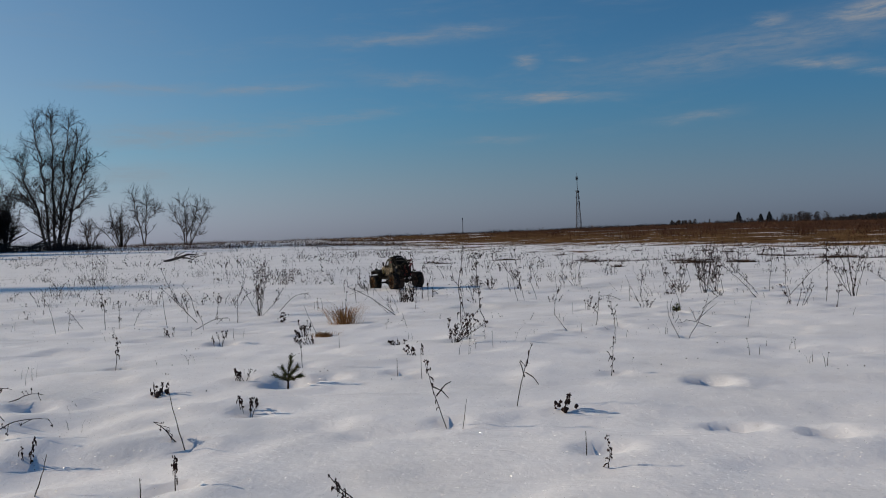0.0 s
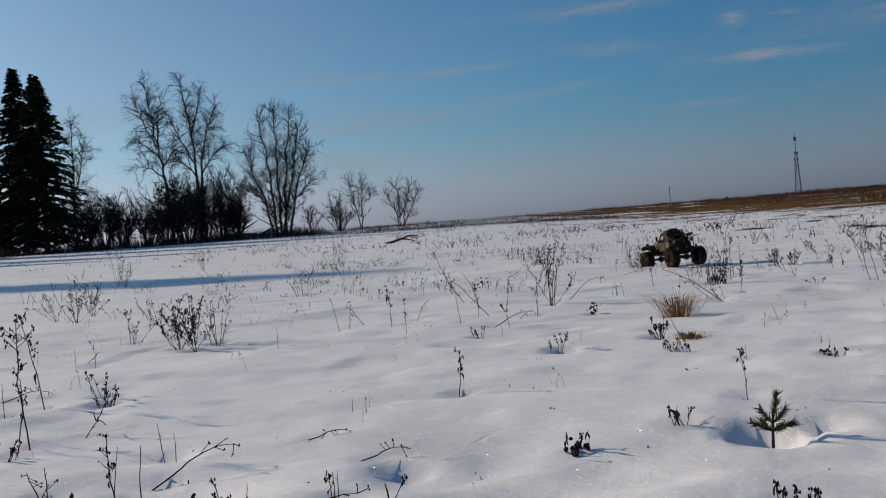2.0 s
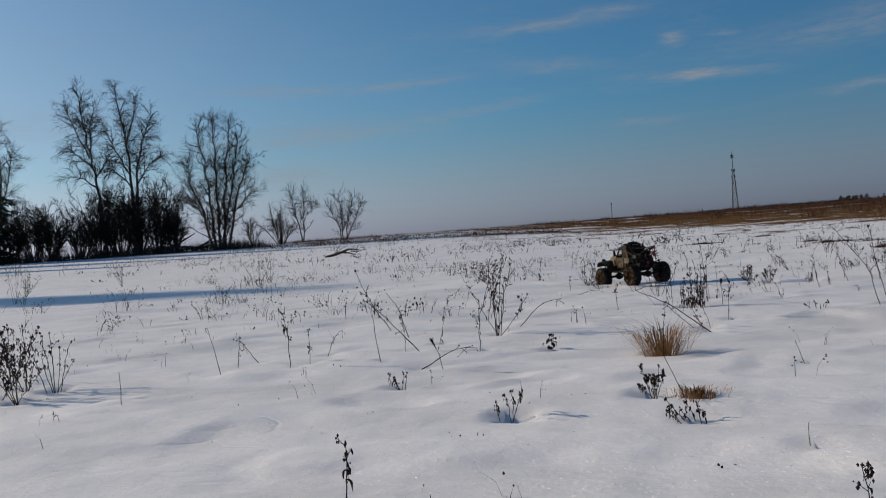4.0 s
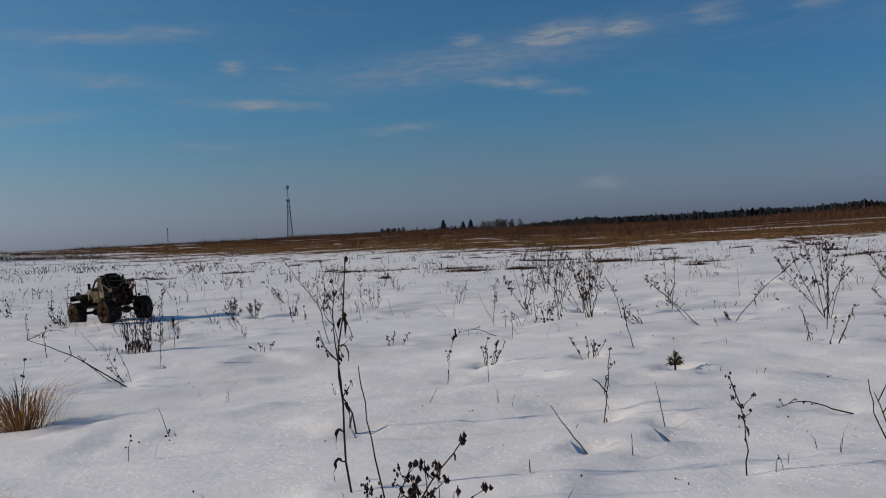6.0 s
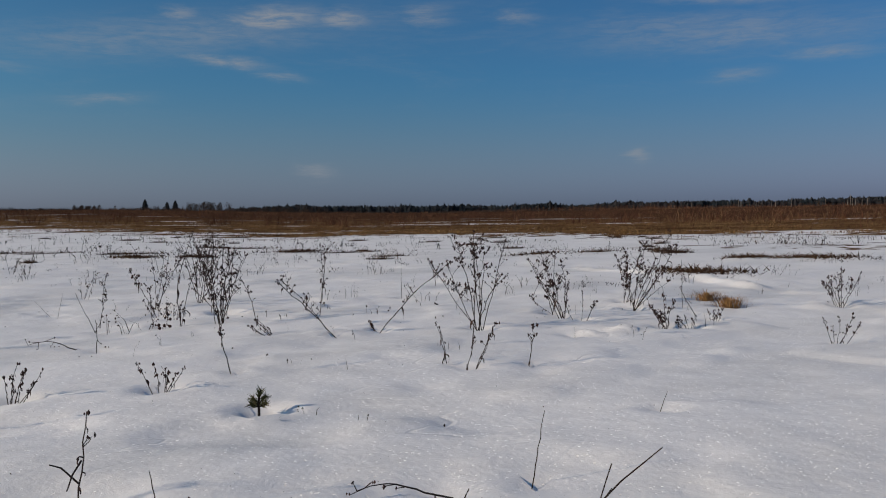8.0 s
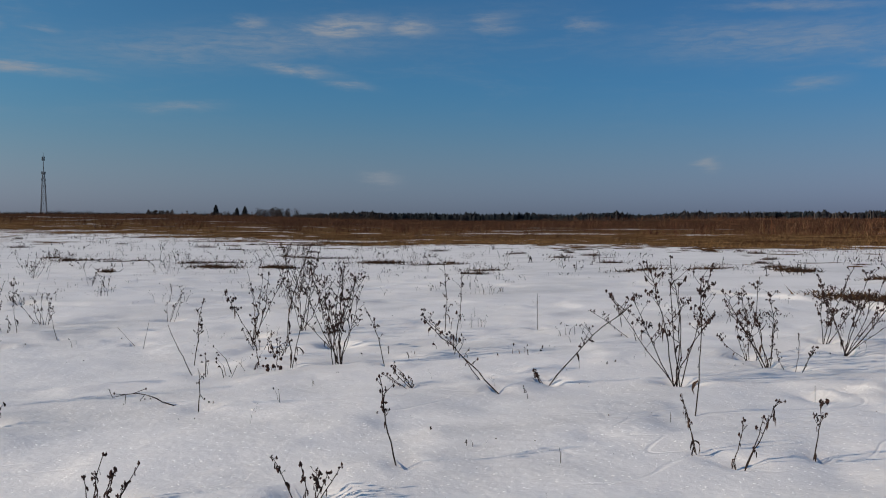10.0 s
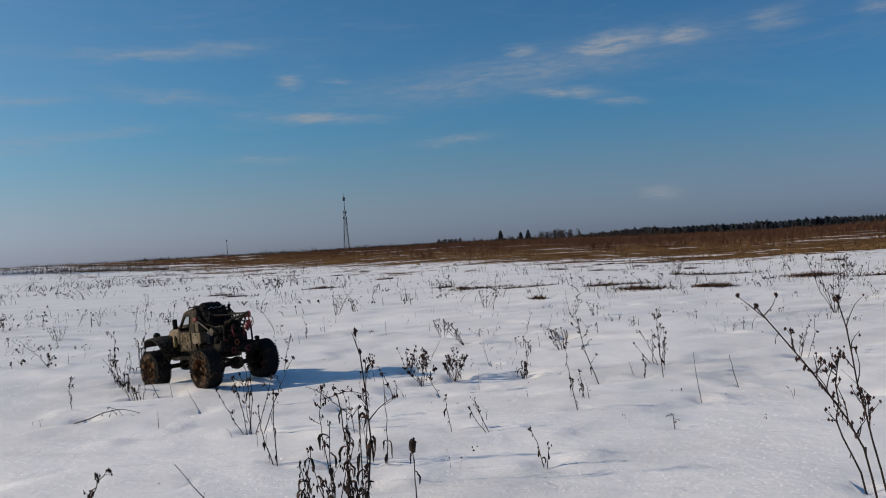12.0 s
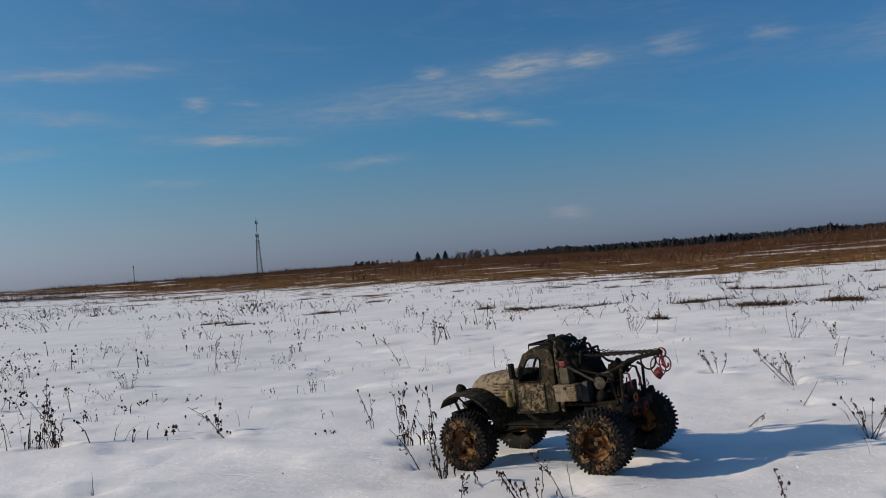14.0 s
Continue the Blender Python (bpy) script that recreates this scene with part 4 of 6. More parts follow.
# ---- the model truck ----
M_PAINT = muddy("camouflage_paint_under_mud", (0.008, 0.008, 0.006), (0.15, 0.104, 0.066), amount=0.32, scale=85.0, second=(0.028, 0.022, 0.013))
M_DOOR = muddy("mud_caked_door_paint", (0.014, 0.013, 0.009), (0.27, 0.20, 0.13), amount=0.46, scale=95.0, second=(0.05, 0.042, 0.026))
M_BONNET = muddy("dust_grey_bonnet_paint", (0.05, 0.042, 0.03), (0.25, 0.20, 0.145), amount=0.72, scale=55.0)
M_TYRE = muddy("muddy_tyre_rubber", (0.010, 0.010, 0.010), (0.15, 0.10, 0.057), amount=0.12, scale=40.0, rough=0.9)
M_LUG = muddy("tread_lug_rubber", (0.010, 0.009, 0.008), (0.21, 0.130, 0.072), amount=0.50, scale=42.0, rough=0.9)
M_RIM = muddy("rusty_muddy_rim", (0.05, 0.022, 0.012), (0.26, 0.135, 0.06), amount=0.55, scale=35.0, rough=0.7, metallic=0.5)
M_FRAME = muddy("black_chassis_steel", (0.008, 0.007, 0.006), (0.085, 0.056, 0.034), amount=0.24, scale=46.0, rough=0.85, metallic=0.0)
M_BLACK = two_tone("black_cloth_and_rubber", (0.007, 0.007, 0.007), (0.016, 0.015, 0.014), 40.0, 0.9, spec=0.1, deep=0.001)
M_TOOLBOX = muddy("tan_metal_toolbox", (0.17, 0.14, 0.10), (0.16, 0.115, 0.07), amount=0.45, scale=30.0)
M_RED = two_tone("scuffed_red_paint", (0.19, 0.010, 0.016), (0.045, 0.008, 0.009), 60.0, 0.5, relief=0.2, deep=0.0005)
M_CHAIN = two_tone("dull_chain_steel", (0.060, 0.048, 0.036), (0.022, 0.017, 0.013), 90.0, 0.6, 0.3, relief=0.2, deep=0.0004)
M_CANVAS = two_tone("olive_jerrycan_paint", (0.040, 0.034, 0.020), (0.085, 0.064, 0.040), 50.0, 0.75, relief=0.4, deep=0.001)
M_WHITE = two_tone("chipped_white_marker", (0.50, 0.50, 0.47), (0.28, 0.27, 0.24), 90.0, 0.6, relief=0.1, deep=0.0003)
M_YELLOW = two_tone("yellow_bottle_plastic", (0.17, 0.13, 0.03), (0.07, 0.05, 0.022), 60.0, 0.5, relief=0.2, deep=0.0005)
M_LAMP = two_tone("lamp_glass", (0.30, 0.30, 0.28), (0.16, 0.14, 0.11), 70.0, 0.15, relief=0.1, deep=0.0003)
M_LENS = bpy.data.materials.new("dusty_window_glass")
M_LENS.use_nodes = True
_n = Nodes(M_LENS.node_tree)
_dust = _n.add("ShaderNodeBsdfDiffuse", {"Color": (0.30, 0.25, 0.19, 1)})
_clear = _n.add("ShaderNodeMixShader", {0: 0.10, 1: _n.add("ShaderNodeBsdfTransparent", {"Color": (0.9, 0.92, 0.92, 1)}).outputs[0], 2: _n.add("ShaderNodeBsdfGlossy", {"Roughness": 0.05}).outputs[0]})
_film = _n.ramp(_n.noise(_n.add("ShaderNodeTexCoord").outputs["Object"], 45.0, 4), 0.45, 0.75, 0.04, 0.5)
_n.add("ShaderNodeOutputMaterial", {"Surface": _n.add("ShaderNodeMixShader", {0: _film, 1: _clear.outputs[0], 2: _dust.outputs[0]}).outputs[0]})

WHEEL_R, WHEEL_W, BASE, TRACK = 0.085, 0.066, 0.425, 0.278


def arch(x0, x1, z0, n, lift):
    return [(x0 + (x1 - x0) * i / n, z0 + lift * math.sin(math.pi * i / n)) for i in range(n + 1)]


def hull(sections, n=20, square=3.2):
    """Lofts rounded-box cross sections given as (x, half width, z low, z high)."""
    rings = []
    for x, hw, z0, z1 in sections:
        ring = []
        for k in range(n):
            a = 2 * math.pi * (k + 0.5) / n
            c, s = math.cos(a), math.sin(a)
            u = abs(c) ** (2 / square) * (1 if c > 0 else -1)
            q = abs(s) ** (2 / square) * (1 if s > 0 else -1)
            ring.append((x, hw * u, (z0 + z1) / 2 + (z1 - z0) / 2 * q))
        rings.append(ring)
    return Shape().loft(rings)


def build_wheel(parent, x, y, steer, seed):
    rng = random.Random(seed)
    side = 1 if y > 0 else -1
    hub = pose(x, y, WHEEL_R, 0, rng.uniform(0, 360), 0) if not steer else pose(x, y, WHEEL_R, 0, 0, steer) @ pose(0, 0, 0, 0, rng.uniform(0, 360), 0)
    R, W = WHEEL_R, WHEEL_W / 2
    wheel = part("wheel", Shape().lathe([(0.041, -W * 0.62), (0.050, -W * 0.92), (0.062, -W), (R * 0.91, -W * 0.93), (R * 0.95, -W * 0.7), (R * 0.96, 0), (R * 0.95, W * 0.7), (R * 0.91, W * 0.93), (0.062, W), (0.050, W * 0.92), (0.041, W * 0.62)], 40), M_TYRE, parent, "big muddy off-road wheel with deep tread", True, hub)
    lugs = Shape()
    n = 42
    for k in range(n):
        a = 2 * math.pi * k / n
        for s in (-1, 1):
            b = a + (math.pi / n if s > 0 else 0)
            h = R * rng.uniform(0.955, 0.992)
            t = Euler((0, -b, 0)).to_matrix() @ Euler((0, 0, s * 0.35)).to_matrix()
            c = Vector((math.cos(b) * (h - 0.005), s * W * 0.36, math.sin(b) * (h - 0.005)))
            lugs.box(c, (0.008, W * 0.56, 0.0056), 0.0010, t)
            c = Vector((math.cos(b) * (R * 0.925), s * W * 0.87, math.sin(b) * (R * 0.925)))
            lugs.box(c, (0.0115, W * 0.24, 0.0058), 0.0012, Euler((0, -b, 0)).to_matrix())
    part("tread", lugs, M_TYRE, wheel)
    rim = Shape().lathe([(0.0435, W * 0.98 * side), (0.0455, W * 0.93 * side), (0.043, W * 0.80 * side), (0.038, W * 0.50 * side), (0.034, W * 0.10 * side), (0.016, W * 0.02 * side), (0.014, W * 0.30 * side), (0.0005, W * 0.47 * side)], 28)
    for k in range(10):
        a = 2 * math.pi * k / 10
        rim.box((0.040 * math.cos(a), W * 0.93 * side, 0.040 * math.sin(a)), (0.004, 0.004, 0.004), 0.0008)
    part("rim", rim, M_RIM, wheel, "rusty brown rim caked with mud")
    part("hub_nut", Shape().lathe([(0.0065, W * 0.4 * side), (0.0065, W * 0.78 * side), (0.0, W * 0.8 * side)], 6), M_CHAIN, wheel)
    clods = Shape()
    for _ in range(560):
        b = rng.uniform(0, 2 * math.pi)
        r = rng.uniform(0.044, R * 0.97) if rng.random() < 0.4 else rng.uniform(0.044, 0.066)
        clods.blob((r * math.cos(b), side * W * (0.99 if r < R * 0.9 else rng.uniform(0.3, 1.0)), r * math.sin(b)), rng.uniform(0.0015, 0.0046), rng, 5, 3)
    part("caked_mud", clods, M_LUG, wheel, "lumps of brown mud")["kind"] = "stuff"
    return wheel


def chain(shape, a, b, sag, n):
    a, b = Vector(a), Vector(b)
    for i in range(n):
        f = (i + 0.5) / n
        p = a.lerp(b, f) - Vector((0, 0, sag * 4 * f * (1 - f)))
        d = (b - a).normalized()
        s = d.cross(Vector((0, 0, 1))).normalized() if i % 2 else Vector((0, 0, 1))
        L = (b - a).length / n * 0.62
        ring = [p + d * (L * math.cos(2 * math.pi * k / 8)) + s * (0.0032 * math.sin(2 * math.pi * k / 8)) for k in range(9)]
        shape.tube(ring, 0.0011, 4, caps=False)


def build_truck(m):
    t = thing("model_truck", m, "muddy camouflage radio-controlled model truck with a crane, on snow", "model truck")
    # running gear
    for k, (x, steer) in enumerate(((BASE / 2, 0.0), (-BASE / 2, 0.0))):
        for y in (TRACK / 2, -TRACK / 2):
            build_wheel(t, x, y, steer, 100 + k * 7 + int(y > 0))
        ax = Shape().tube([(x, -TRACK / 2 + 0.01, WHEEL_R), (x, TRACK / 2 - 0.01, WHEEL_R)], 0.0105, 10)
        ax.lathe([(0.004, -0.028), (0.022, -0.022), (0.028, 0.0), (0.022, 0.022), (0.004, 0.028)], 14, (x + (0.004 if k else -0.004), -0.012, WHEEL_R), "y")
        part("axle", ax, M_FRAME, t)
        for s in (-1, 1):
            lk = Shape().tube([(x, s * 0.055, WHEEL_R - 0.004), (x * 0.22, s * 0.036, 0.105)], 0.0045, 6)
            part("link_arm", lk, M_FRAME, t)
            sp = Shape().tube([(x, s * 0.070, WHEEL_R + 0.012), (x * 0.93, s * 0.055, 0.168)], 0.0035, 6)
            for j in range(7):
                f = 0.25 + 0.6 * j / 6
                c = Vector((x, s * 0.070, WHEEL_R + 0.012)).lerp(Vector((x * 0.93, s * 0.055, 0.168)), f)
                sp.tube([c + Vector((0.0085 * math.cos(q), 0.0085 * math.sin(q), q * 0.0006)) for q in [2 * math.pi * i / 8 for i in range(9)]], 0.0013, 4, caps=False)
            part("shock_absorber", sp, M_FRAME, t)
        part("drive_shaft", Shape().tube([(x * 0.86, -0.012, WHEEL_R + 0.004), (x * 0.12, 0, 0.108)], 0.0055, 7), M_CHAIN, t)
    for s in (-1, 1):
        part("frame_rail", Shape().box((-0.005, s * 0.036, 0.132), (0.50, 0.008, 0.020), 0.0015), M_FRAME, t)
        rb = Shape().box((0.0, s * 0.107, 0.126), (0.155, 0.042, 0.0055), 0.0015)
        rb.tube([(0.075, s * 0.122, 0.118), (-0.10, s * 0.122, 0.118)], 0.004, 6)
        rb.tube([(-0.08, s * 0.122, 0.118), (-0.13, s * 0.08, 0.128)], 0.004, 6)
        for xx in (0.05, -0.055):
            rb.box((xx, s * 0.07, 0.124), (0.008, 0.07, 0.006), 0.001)
        part("running_board", rb, M_FRAME, t)
    part("underbody", Shape().box((-0.02, 0, 0.128), (0.36, 0.10, 0.040), 0.008).box((-0.19, 0, 0.150), (0.10, 0.15, 0.03), 0.006), M_FRAME, t)
    part("gearbox", Shape().box((0.01, 0, 0.112), (0.075, 0.055, 0.045), 0.008), M_FRAME, t)
    part("skid_plate", Shape().box((0.0, 0, 0.088), (0.10, 0.05, 0.005), 0.002), M_FRAME, t)
    # cab: shell with real window openings
    hw = 0.094
    cab_side = [(0.062, 0.150), (0.062, 0.218), (0.055, 0.250), (0.026, 0.310), (0.012, 0.322), (-0.018, 0.328), (-0.052, 0.324), (-0.068, 0.312), (-0.074, 0.280), (-0.074, 0.150)]
    win = [(0.041, 0.238), (0.036, 0.252), (0.014, 0.296), (0.004, 0.302), (-0.022, 0.302), (-0.030, 0.294), (-0.030, 0.245), (-0.024, 0.238)]
    for s in (-1, 1):
        inset = lambda z: hw - 0.018 * max(0.0, (z - 0.235) / 0.09) ** 1.5
        sh = Shape()
        N = 48
        cx, cz = 0.004, 0.268

        def onto(poly, a):
            """Where a ray from the window's middle meets the outline."""
            dx, dz = math.cos(a), math.sin(a)
            best = None
            for (ax_, az_), (bx_, bz_) in zip(poly, poly[1:] + poly[:1]):
                ex, ez = bx_ - ax_, bz_ - az_
                den = dx * ez - dz * ex
                if abs(den) < 1e-12:
                    continue
                u = ((ax_ - cx) * ez - (az_ - cz) * ex) / den
                q = ((ax_ - cx) * dz - (az_ - cz) * dx) / den
                if u > 0 and -1e-6 <= q <= 1 + 1e-6 and (best is None or u < best):
                    best = u
            return cx + dx * best, cz + dz * best

        rings = []
        for outer in (0.0, 1.0):
            ring = []
            for k in range(N):
                a = 2 * math.pi * (k + 0.37) / N
                (px, pz), (qx, qz) = onto(win, a), onto(cab_side, a)
                x, z = px + (qx - px) * outer, pz + (qz - pz) * outer
                ring.append((x, s * inset(z), z))
            rings.append(ring)
        inner = [[(x, y - s * 0.006, z) for x, y, z in r] for r in rings]
        sh.loft([rings[1], rings[0], inner[0], inner[1]], caps=False)
        part("cab_side", sh, M_PAINT, t)
        door = Shape().box((0.004, s * (hw + 0.0012), 0.194), (0.088, 0.004, 0.076), 0.0018)
        dr = part("cab_door", door, M_DOOR, t, "door panel thick with dried brown mud")
        part("door_handle", Shape().box((-0.030, s * (hw + 0.005), 0.222), (0.014, 0.004, 0.004), 0.001), M_CHAIN, dr)
        part("door_hinge", Shape().tube([(0.046, s * (hw + 0.004), 0.17), (0.046, s * (hw + 0.004), 0.185)], 0.003, 6), M_CHAIN, dr)
        fr = Shape()
        fr.tube([(x, s * (inset(z) + 0.001), z) for x, z in win + win[:1]], 0.0025, 5)
        part("window_frame", fr, M_BLACK, t)
        mir = part("wing_mirror", Shape().box((0.050, s * 0.112, 0.272), (0.012, 0.020, 0.044), 0.005), M_BLACK, t, "black wing mirror on a thin arm")
        part("arm", Shape().tube([(0.050, s * 0.092, 0.246), (0.050, s * 0.100, 0.256), (0.050, s * 0.109, 0.266)], 0.003, 5), M_BLACK, mir)
    inset_top = lambda z: hw - 0.018 * max(0.0, (z - 0.235) / 0.09) ** 1.5 - 0.0005
    shell = [(0.026, 0.310), (0.012, 0.322), (-0.018, 0.328), (-0.052, 0.324), (-0.068, 0.312), (-0.074, 0.280), (-0.074, 0.150)]
    roof_rings = []
    for x, z in shell:
        w_ = inset_top(z)
        roof_rings.append([(x, w_ * (2 * k / 12 - 1), z + 0.006 * (1 - (2 * k / 12 - 1) ** 4)) for k in range(13)])
    sh = Shape().loft(roof_rings, closed=False, caps=False)
    low = [[(x + 0.004, y, z - 0.005) for x, y, z in r] for r in roof_rings]
    sh.loft(low, closed=False, caps=False)
    part("cab_roof", sh, M_PAINT, t, smooth=True)
    part("cab_floor", Shape().box((-0.006, 0, 0.152), (0.132, 0.178, 0.006), 0.001), M_BLACK, t)
    part("seat", Shape().box((-0.045, 0, 0.185), (0.045, 0.14, 0.04), 0.008).box((-0.062, 0, 0.215), (0.012, 0.14, 0.04), 0.005), M_BLACK, t)
    part("steering_wheel", Shape().tube([(0.022 + 0.006 * math.sin(a), 0.042 + 0.018 * math.cos(a), 0.238 + 0.017 * math.sin(a)) for a in [2 * math.pi * i / 14 for i in range(15)]], 0.0018, 5), M_BLACK, t)
    ws = Shape()
    for y in (-0.080, 0.0, 0.080):
        ws.tube([(0.057, y * 1.06, 0.246), (0.025, y * 0.94, 0.311)], 0.004 if y == 0 else 0.0055, 5)
    ws.tube([(0.057, -0.088, 0.246), (0.060, 0, 0.248), (0.057, 0.088, 0.246)], 0.005, 5)
    ws.tube([(0.025, -0.076, 0.311), (0.027, 0, 0.315), (0.025, 0.076, 0.311)], 0.005, 5)
    wsf = part("windscreen_frame", ws, M_PAINT, t)
    part("windscreen_pane", Shape().put([(0.0555, -0.082, 0.249), (0.0555, 0.082, 0.249), (0.0265, 0.073, 0.309), (0.0265, -0.073, 0.309)], [(0, 1, 2, 3)]), M_LENS, wsf).visible_shadow = False
    part("bulkhead", Shape().box((0.060, 0, 0.200), (0.006, 0.186, 0.100), 0.001), M_PAINT, t)
    # bonnet, grille and wings
    bon = hull([(0.060, 0.074, 0.160, 0.264), (0.10, 0.071, 0.160, 0.265), (0.17, 0.061, 0.158, 0.262), (0.225, 0.051, 0.156, 0.254), (0.245, 0.045, 0.160, 0.240), (0.252, 0.036, 0.168, 0.222)], 24, 2.7)
    bonnet = part("bonnet", bon, M_BONNET, t, "long rounded mud-dusted bonnet", True)
    for s in (-1, 1):
        for j in range(5):
            part("louvre", Shape().box((0.125, s * (0.0685 - 0.0002 * j), 0.196 + 0.009 * j), (0.062, 0.004, 0.0035), 0.001, Euler((0, 0, s * -0.16)).to_matrix()), M_DOOR, bonnet)
    gr = Shape()
    for j in range(7):
        gr.box((0.254, -0.027 + 0.009 * j, 0.195), (0.005, 0.0035, 0.058), 0.0008)
    part("grille", gr, M_FRAME, t)
    for s in (-1, 1):
        rings = []
        pts = [(0.306, 0.180), (0.300, 0.189), (0.284, 0.203), (0.260, 0.214), (0.232, 0.219), (0.200, 0.217), (0.170, 0.207), (0.145, 0.191), (0.126, 0.172), (0.112, 0.144), (0.102, 0.120)]
        for x, z in pts:
            w0, w1 = 0.048, 0.152 - 0.5 * max(0.0, x - 0.27) - 0.1 * max(0.0, 0.13 - x)
            rings.append([(x, s * w0, z + 0.003), (x, s * (w0 + w1) / 2, z + 0.005), (x, s * w1 * 0.97, z), (x, s * w1, z - 0.005), (x, s * (w1 - 0.003), z - 0.005), (x, s * (w1 - 0.004), z - 0.003), (x, s * w0, z)])
        part("front_wing", Shape().loft(rings), M_PAINT, t, "flared front wing with mud along its edge")
        part("wing_stay", Shape().tube([(0.262, s * 0.10, 0.204), (0.25, s * 0.05, 0.15)], 0.003, 5), M_FRAME, t)
        hl = part("headlamp", Shape().lathe([(0.002, -0.012), (0.010, -0.010), (0.0155, 0.000), (0.0165, 0.008), (0.015, 0.010)], 18, (0.246, s * 0.096, 0.225), "x"), M_BLACK, t, "round black headlamp", True)
        part("lens", Shape().lathe([(0.0148, 0.0085), (0.009, 0.0125), (0.0005, 0.0135)], 18, (0.246, s * 0.096, 0.225), "x"), M_LAMP, hl, "", True)
        part("stalk", Shape().tube([(0.244, s * 0.096, 0.207), (0.244, s * 0.096, 0.218)], 0.003, 6), M_BLACK, hl)
    # bumper with winch and hoop
    bp = part("front_bumper", Shape().box((0.285, 0, 0.146), (0.024, 0.196, 0.026), 0.004).box((0.262, 0, 0.146), (0.04, 0.08, 0.02), 0.002), M_FRAME, t)
    part("bull_bar", Shape().tube([(0.292, -0.058, 0.152), (0.312, -0.056, 0.196), (0.314, -0.040, 0.204), (0.314, 0.040, 0.204), (0.312, 0.056, 0.196), (0.292, 0.058, 0.152)], 0.0045, 7), M_FRAME, bp)
    part("winch_drum", Shape().tube([(0.290, -0.032, 0.168), (0.290, 0.032, 0.168)], 0.011, 12), M_CHAIN, bp)
    for s in (-1, 1):
        part("tow_shackle", Shape().tube([(0.298, s * 0.075 + 0.008 * math.cos(a), 0.138 + 0.010 * math.sin(a)) for a in [2 * math.pi * i / 10 for i in range(11)]], 0.0022, 5), M_RED, bp)
    # snorkel, bottle, exhaust stack
    part("snorkel", Shape().tube([(0.085, -0.078, 0.205), (0.072, -0.103, 0.225), (0.058, -0.105, 0.262), (0.030, -0.101, 0.322), (0.030, -0.101, 0.338)], 0.006, 8).box((0.034, -0.101, 0.340), (0.022, 0.014, 0.016), 0.003), M_BLACK, t, "black raised air intake")
    part("fire_bottle", Shape().lathe([(0.0, -0.026), (0.0085, -0.024), (0.0095, -0.02), (0.0095, 0.014), (0.006, 0.020), (0.003, 0.026), (0.0, 0.027)], 12, (0.075, 0.105, 0.196), "z"), M_YELLOW, t, "small yellowish bottle strapped by the door", True)
    part("exhaust_stack", Shape().tube([(-0.083, 0.082, 0.150), (-0.083, 0.082, 0.330), (-0.090, 0.082, 0.342)], 0.0060, 8), M_DOOR, t)
    part("exhaust_stack", Shape().tube([(-0.083, -0.082, 0.150), (-0.083, -0.082, 0.322), (-0.090, -0.082, 0.332)], 0.0065, 8), M_FRAME, t)
    # roof rack with light bar and rolled bag
    rack = Shape()
    for s in (-1, 1):
        rack.tube([(0.018, s * 0.055, 0.336), (-0.055, s * 0.055, 0.338)], 0.003, 5)
    for x in (0.018, -0.02, -0.055):
        rack.tube([(x, -0.055, 0.337), (x, 0.055, 0.337)], 0.003, 5)
        for s in (-1, 1):
            rack.tube([(x, s * 0.055, 0.337), (x, s * 0.058, 0.324)], 0.002, 4)
    rk = part("roof_rack", rack, M_BLACK, t)
    rng = random.Random(5)
    bag = hull([(-0.040, 0.028, 0.335, 0.343), (-0.055, 0.048, 0.328, 0.350), (-0.076, 0.054, 0.310, 0.347), (-0.092, 0.056, 0.270, 0.326), (-0.120, 0.056, 0.245, 0.302), (-0.150, 0.050, 0.230, 0.284), (-0.165, 0.034, 0.234, 0.264)], 18, 2.8)
    bag.v = [(x + rng.gauss(0, 0.0022), y + rng.gauss(0, 0.0022), z + rng.gauss(0, 0.0022)) for x, y, z in bag.v]
    bg_ = part("rolled_tarpaulin", bag, M_BLACK, t, "black rolled tarpaulin on the cab roof", True)
    for y in (-0.035, 0.035):
        part("strap", Shape().tube([(-0.042, y, 0.343), (-0.068, y, 0.3505), (-0.094, y, 0.327), (-0.122, y, 0.303), (-0.152, y, 0.284)], 0.0028, 5), M_BLACK, bg_)
    bar = part("rear_light_bar", Shape().box((-0.100, 0.004, 0.326), (0.009, 0.112, 0.014), 0.003), M_BLACK, t)
    for k in range(6):
        part("marker_lens", Shape().box((-0.1052, -0.030 + 0.0125 * k, 0.326 + 0.002 * (-1) ** k), (0.002, 0.007, 0.005), 0.0008), M_WHITE, bar, "small white marker")
    # load bed
    part("bed_floor", Shape().box((-0.165, 0, 0.168), (0.17, 0.150, 0.010), 0.002), M_FRAME, t)
    for s in (-1, 1):
        box = part("tool_box", Shape().box((-0.112, s * 0.092, 0.202), (0.066, 0.040, 0.040), 0.003), M_TOOLBOX, t, "dusty tan metal tool box")
        part("lid", Shape().box((-0.112, s * 0.092, 0.2245), (0.069, 0.043, 0.005), 0.0015), M_TOOLBOX, box)
        part("latch", Shape().box((-0.112, s * 0.1135, 0.218), (0.008, 0.003, 0.008), 0.0008), M_CHAIN, box)
    can = part("jerrycan", hull([(-0.098, 0.014, 0.222, 0.266), (-0.100, 0.017, 0.220, 0.270), (-0.124, 0.017, 0.220, 0.270), (-0.126, 0.014, 0.222, 0.266)], 16, 5.0), M_CANVAS, t, "mud-stained olive jerrycan", False, pose(0, 0.088, 0.006))
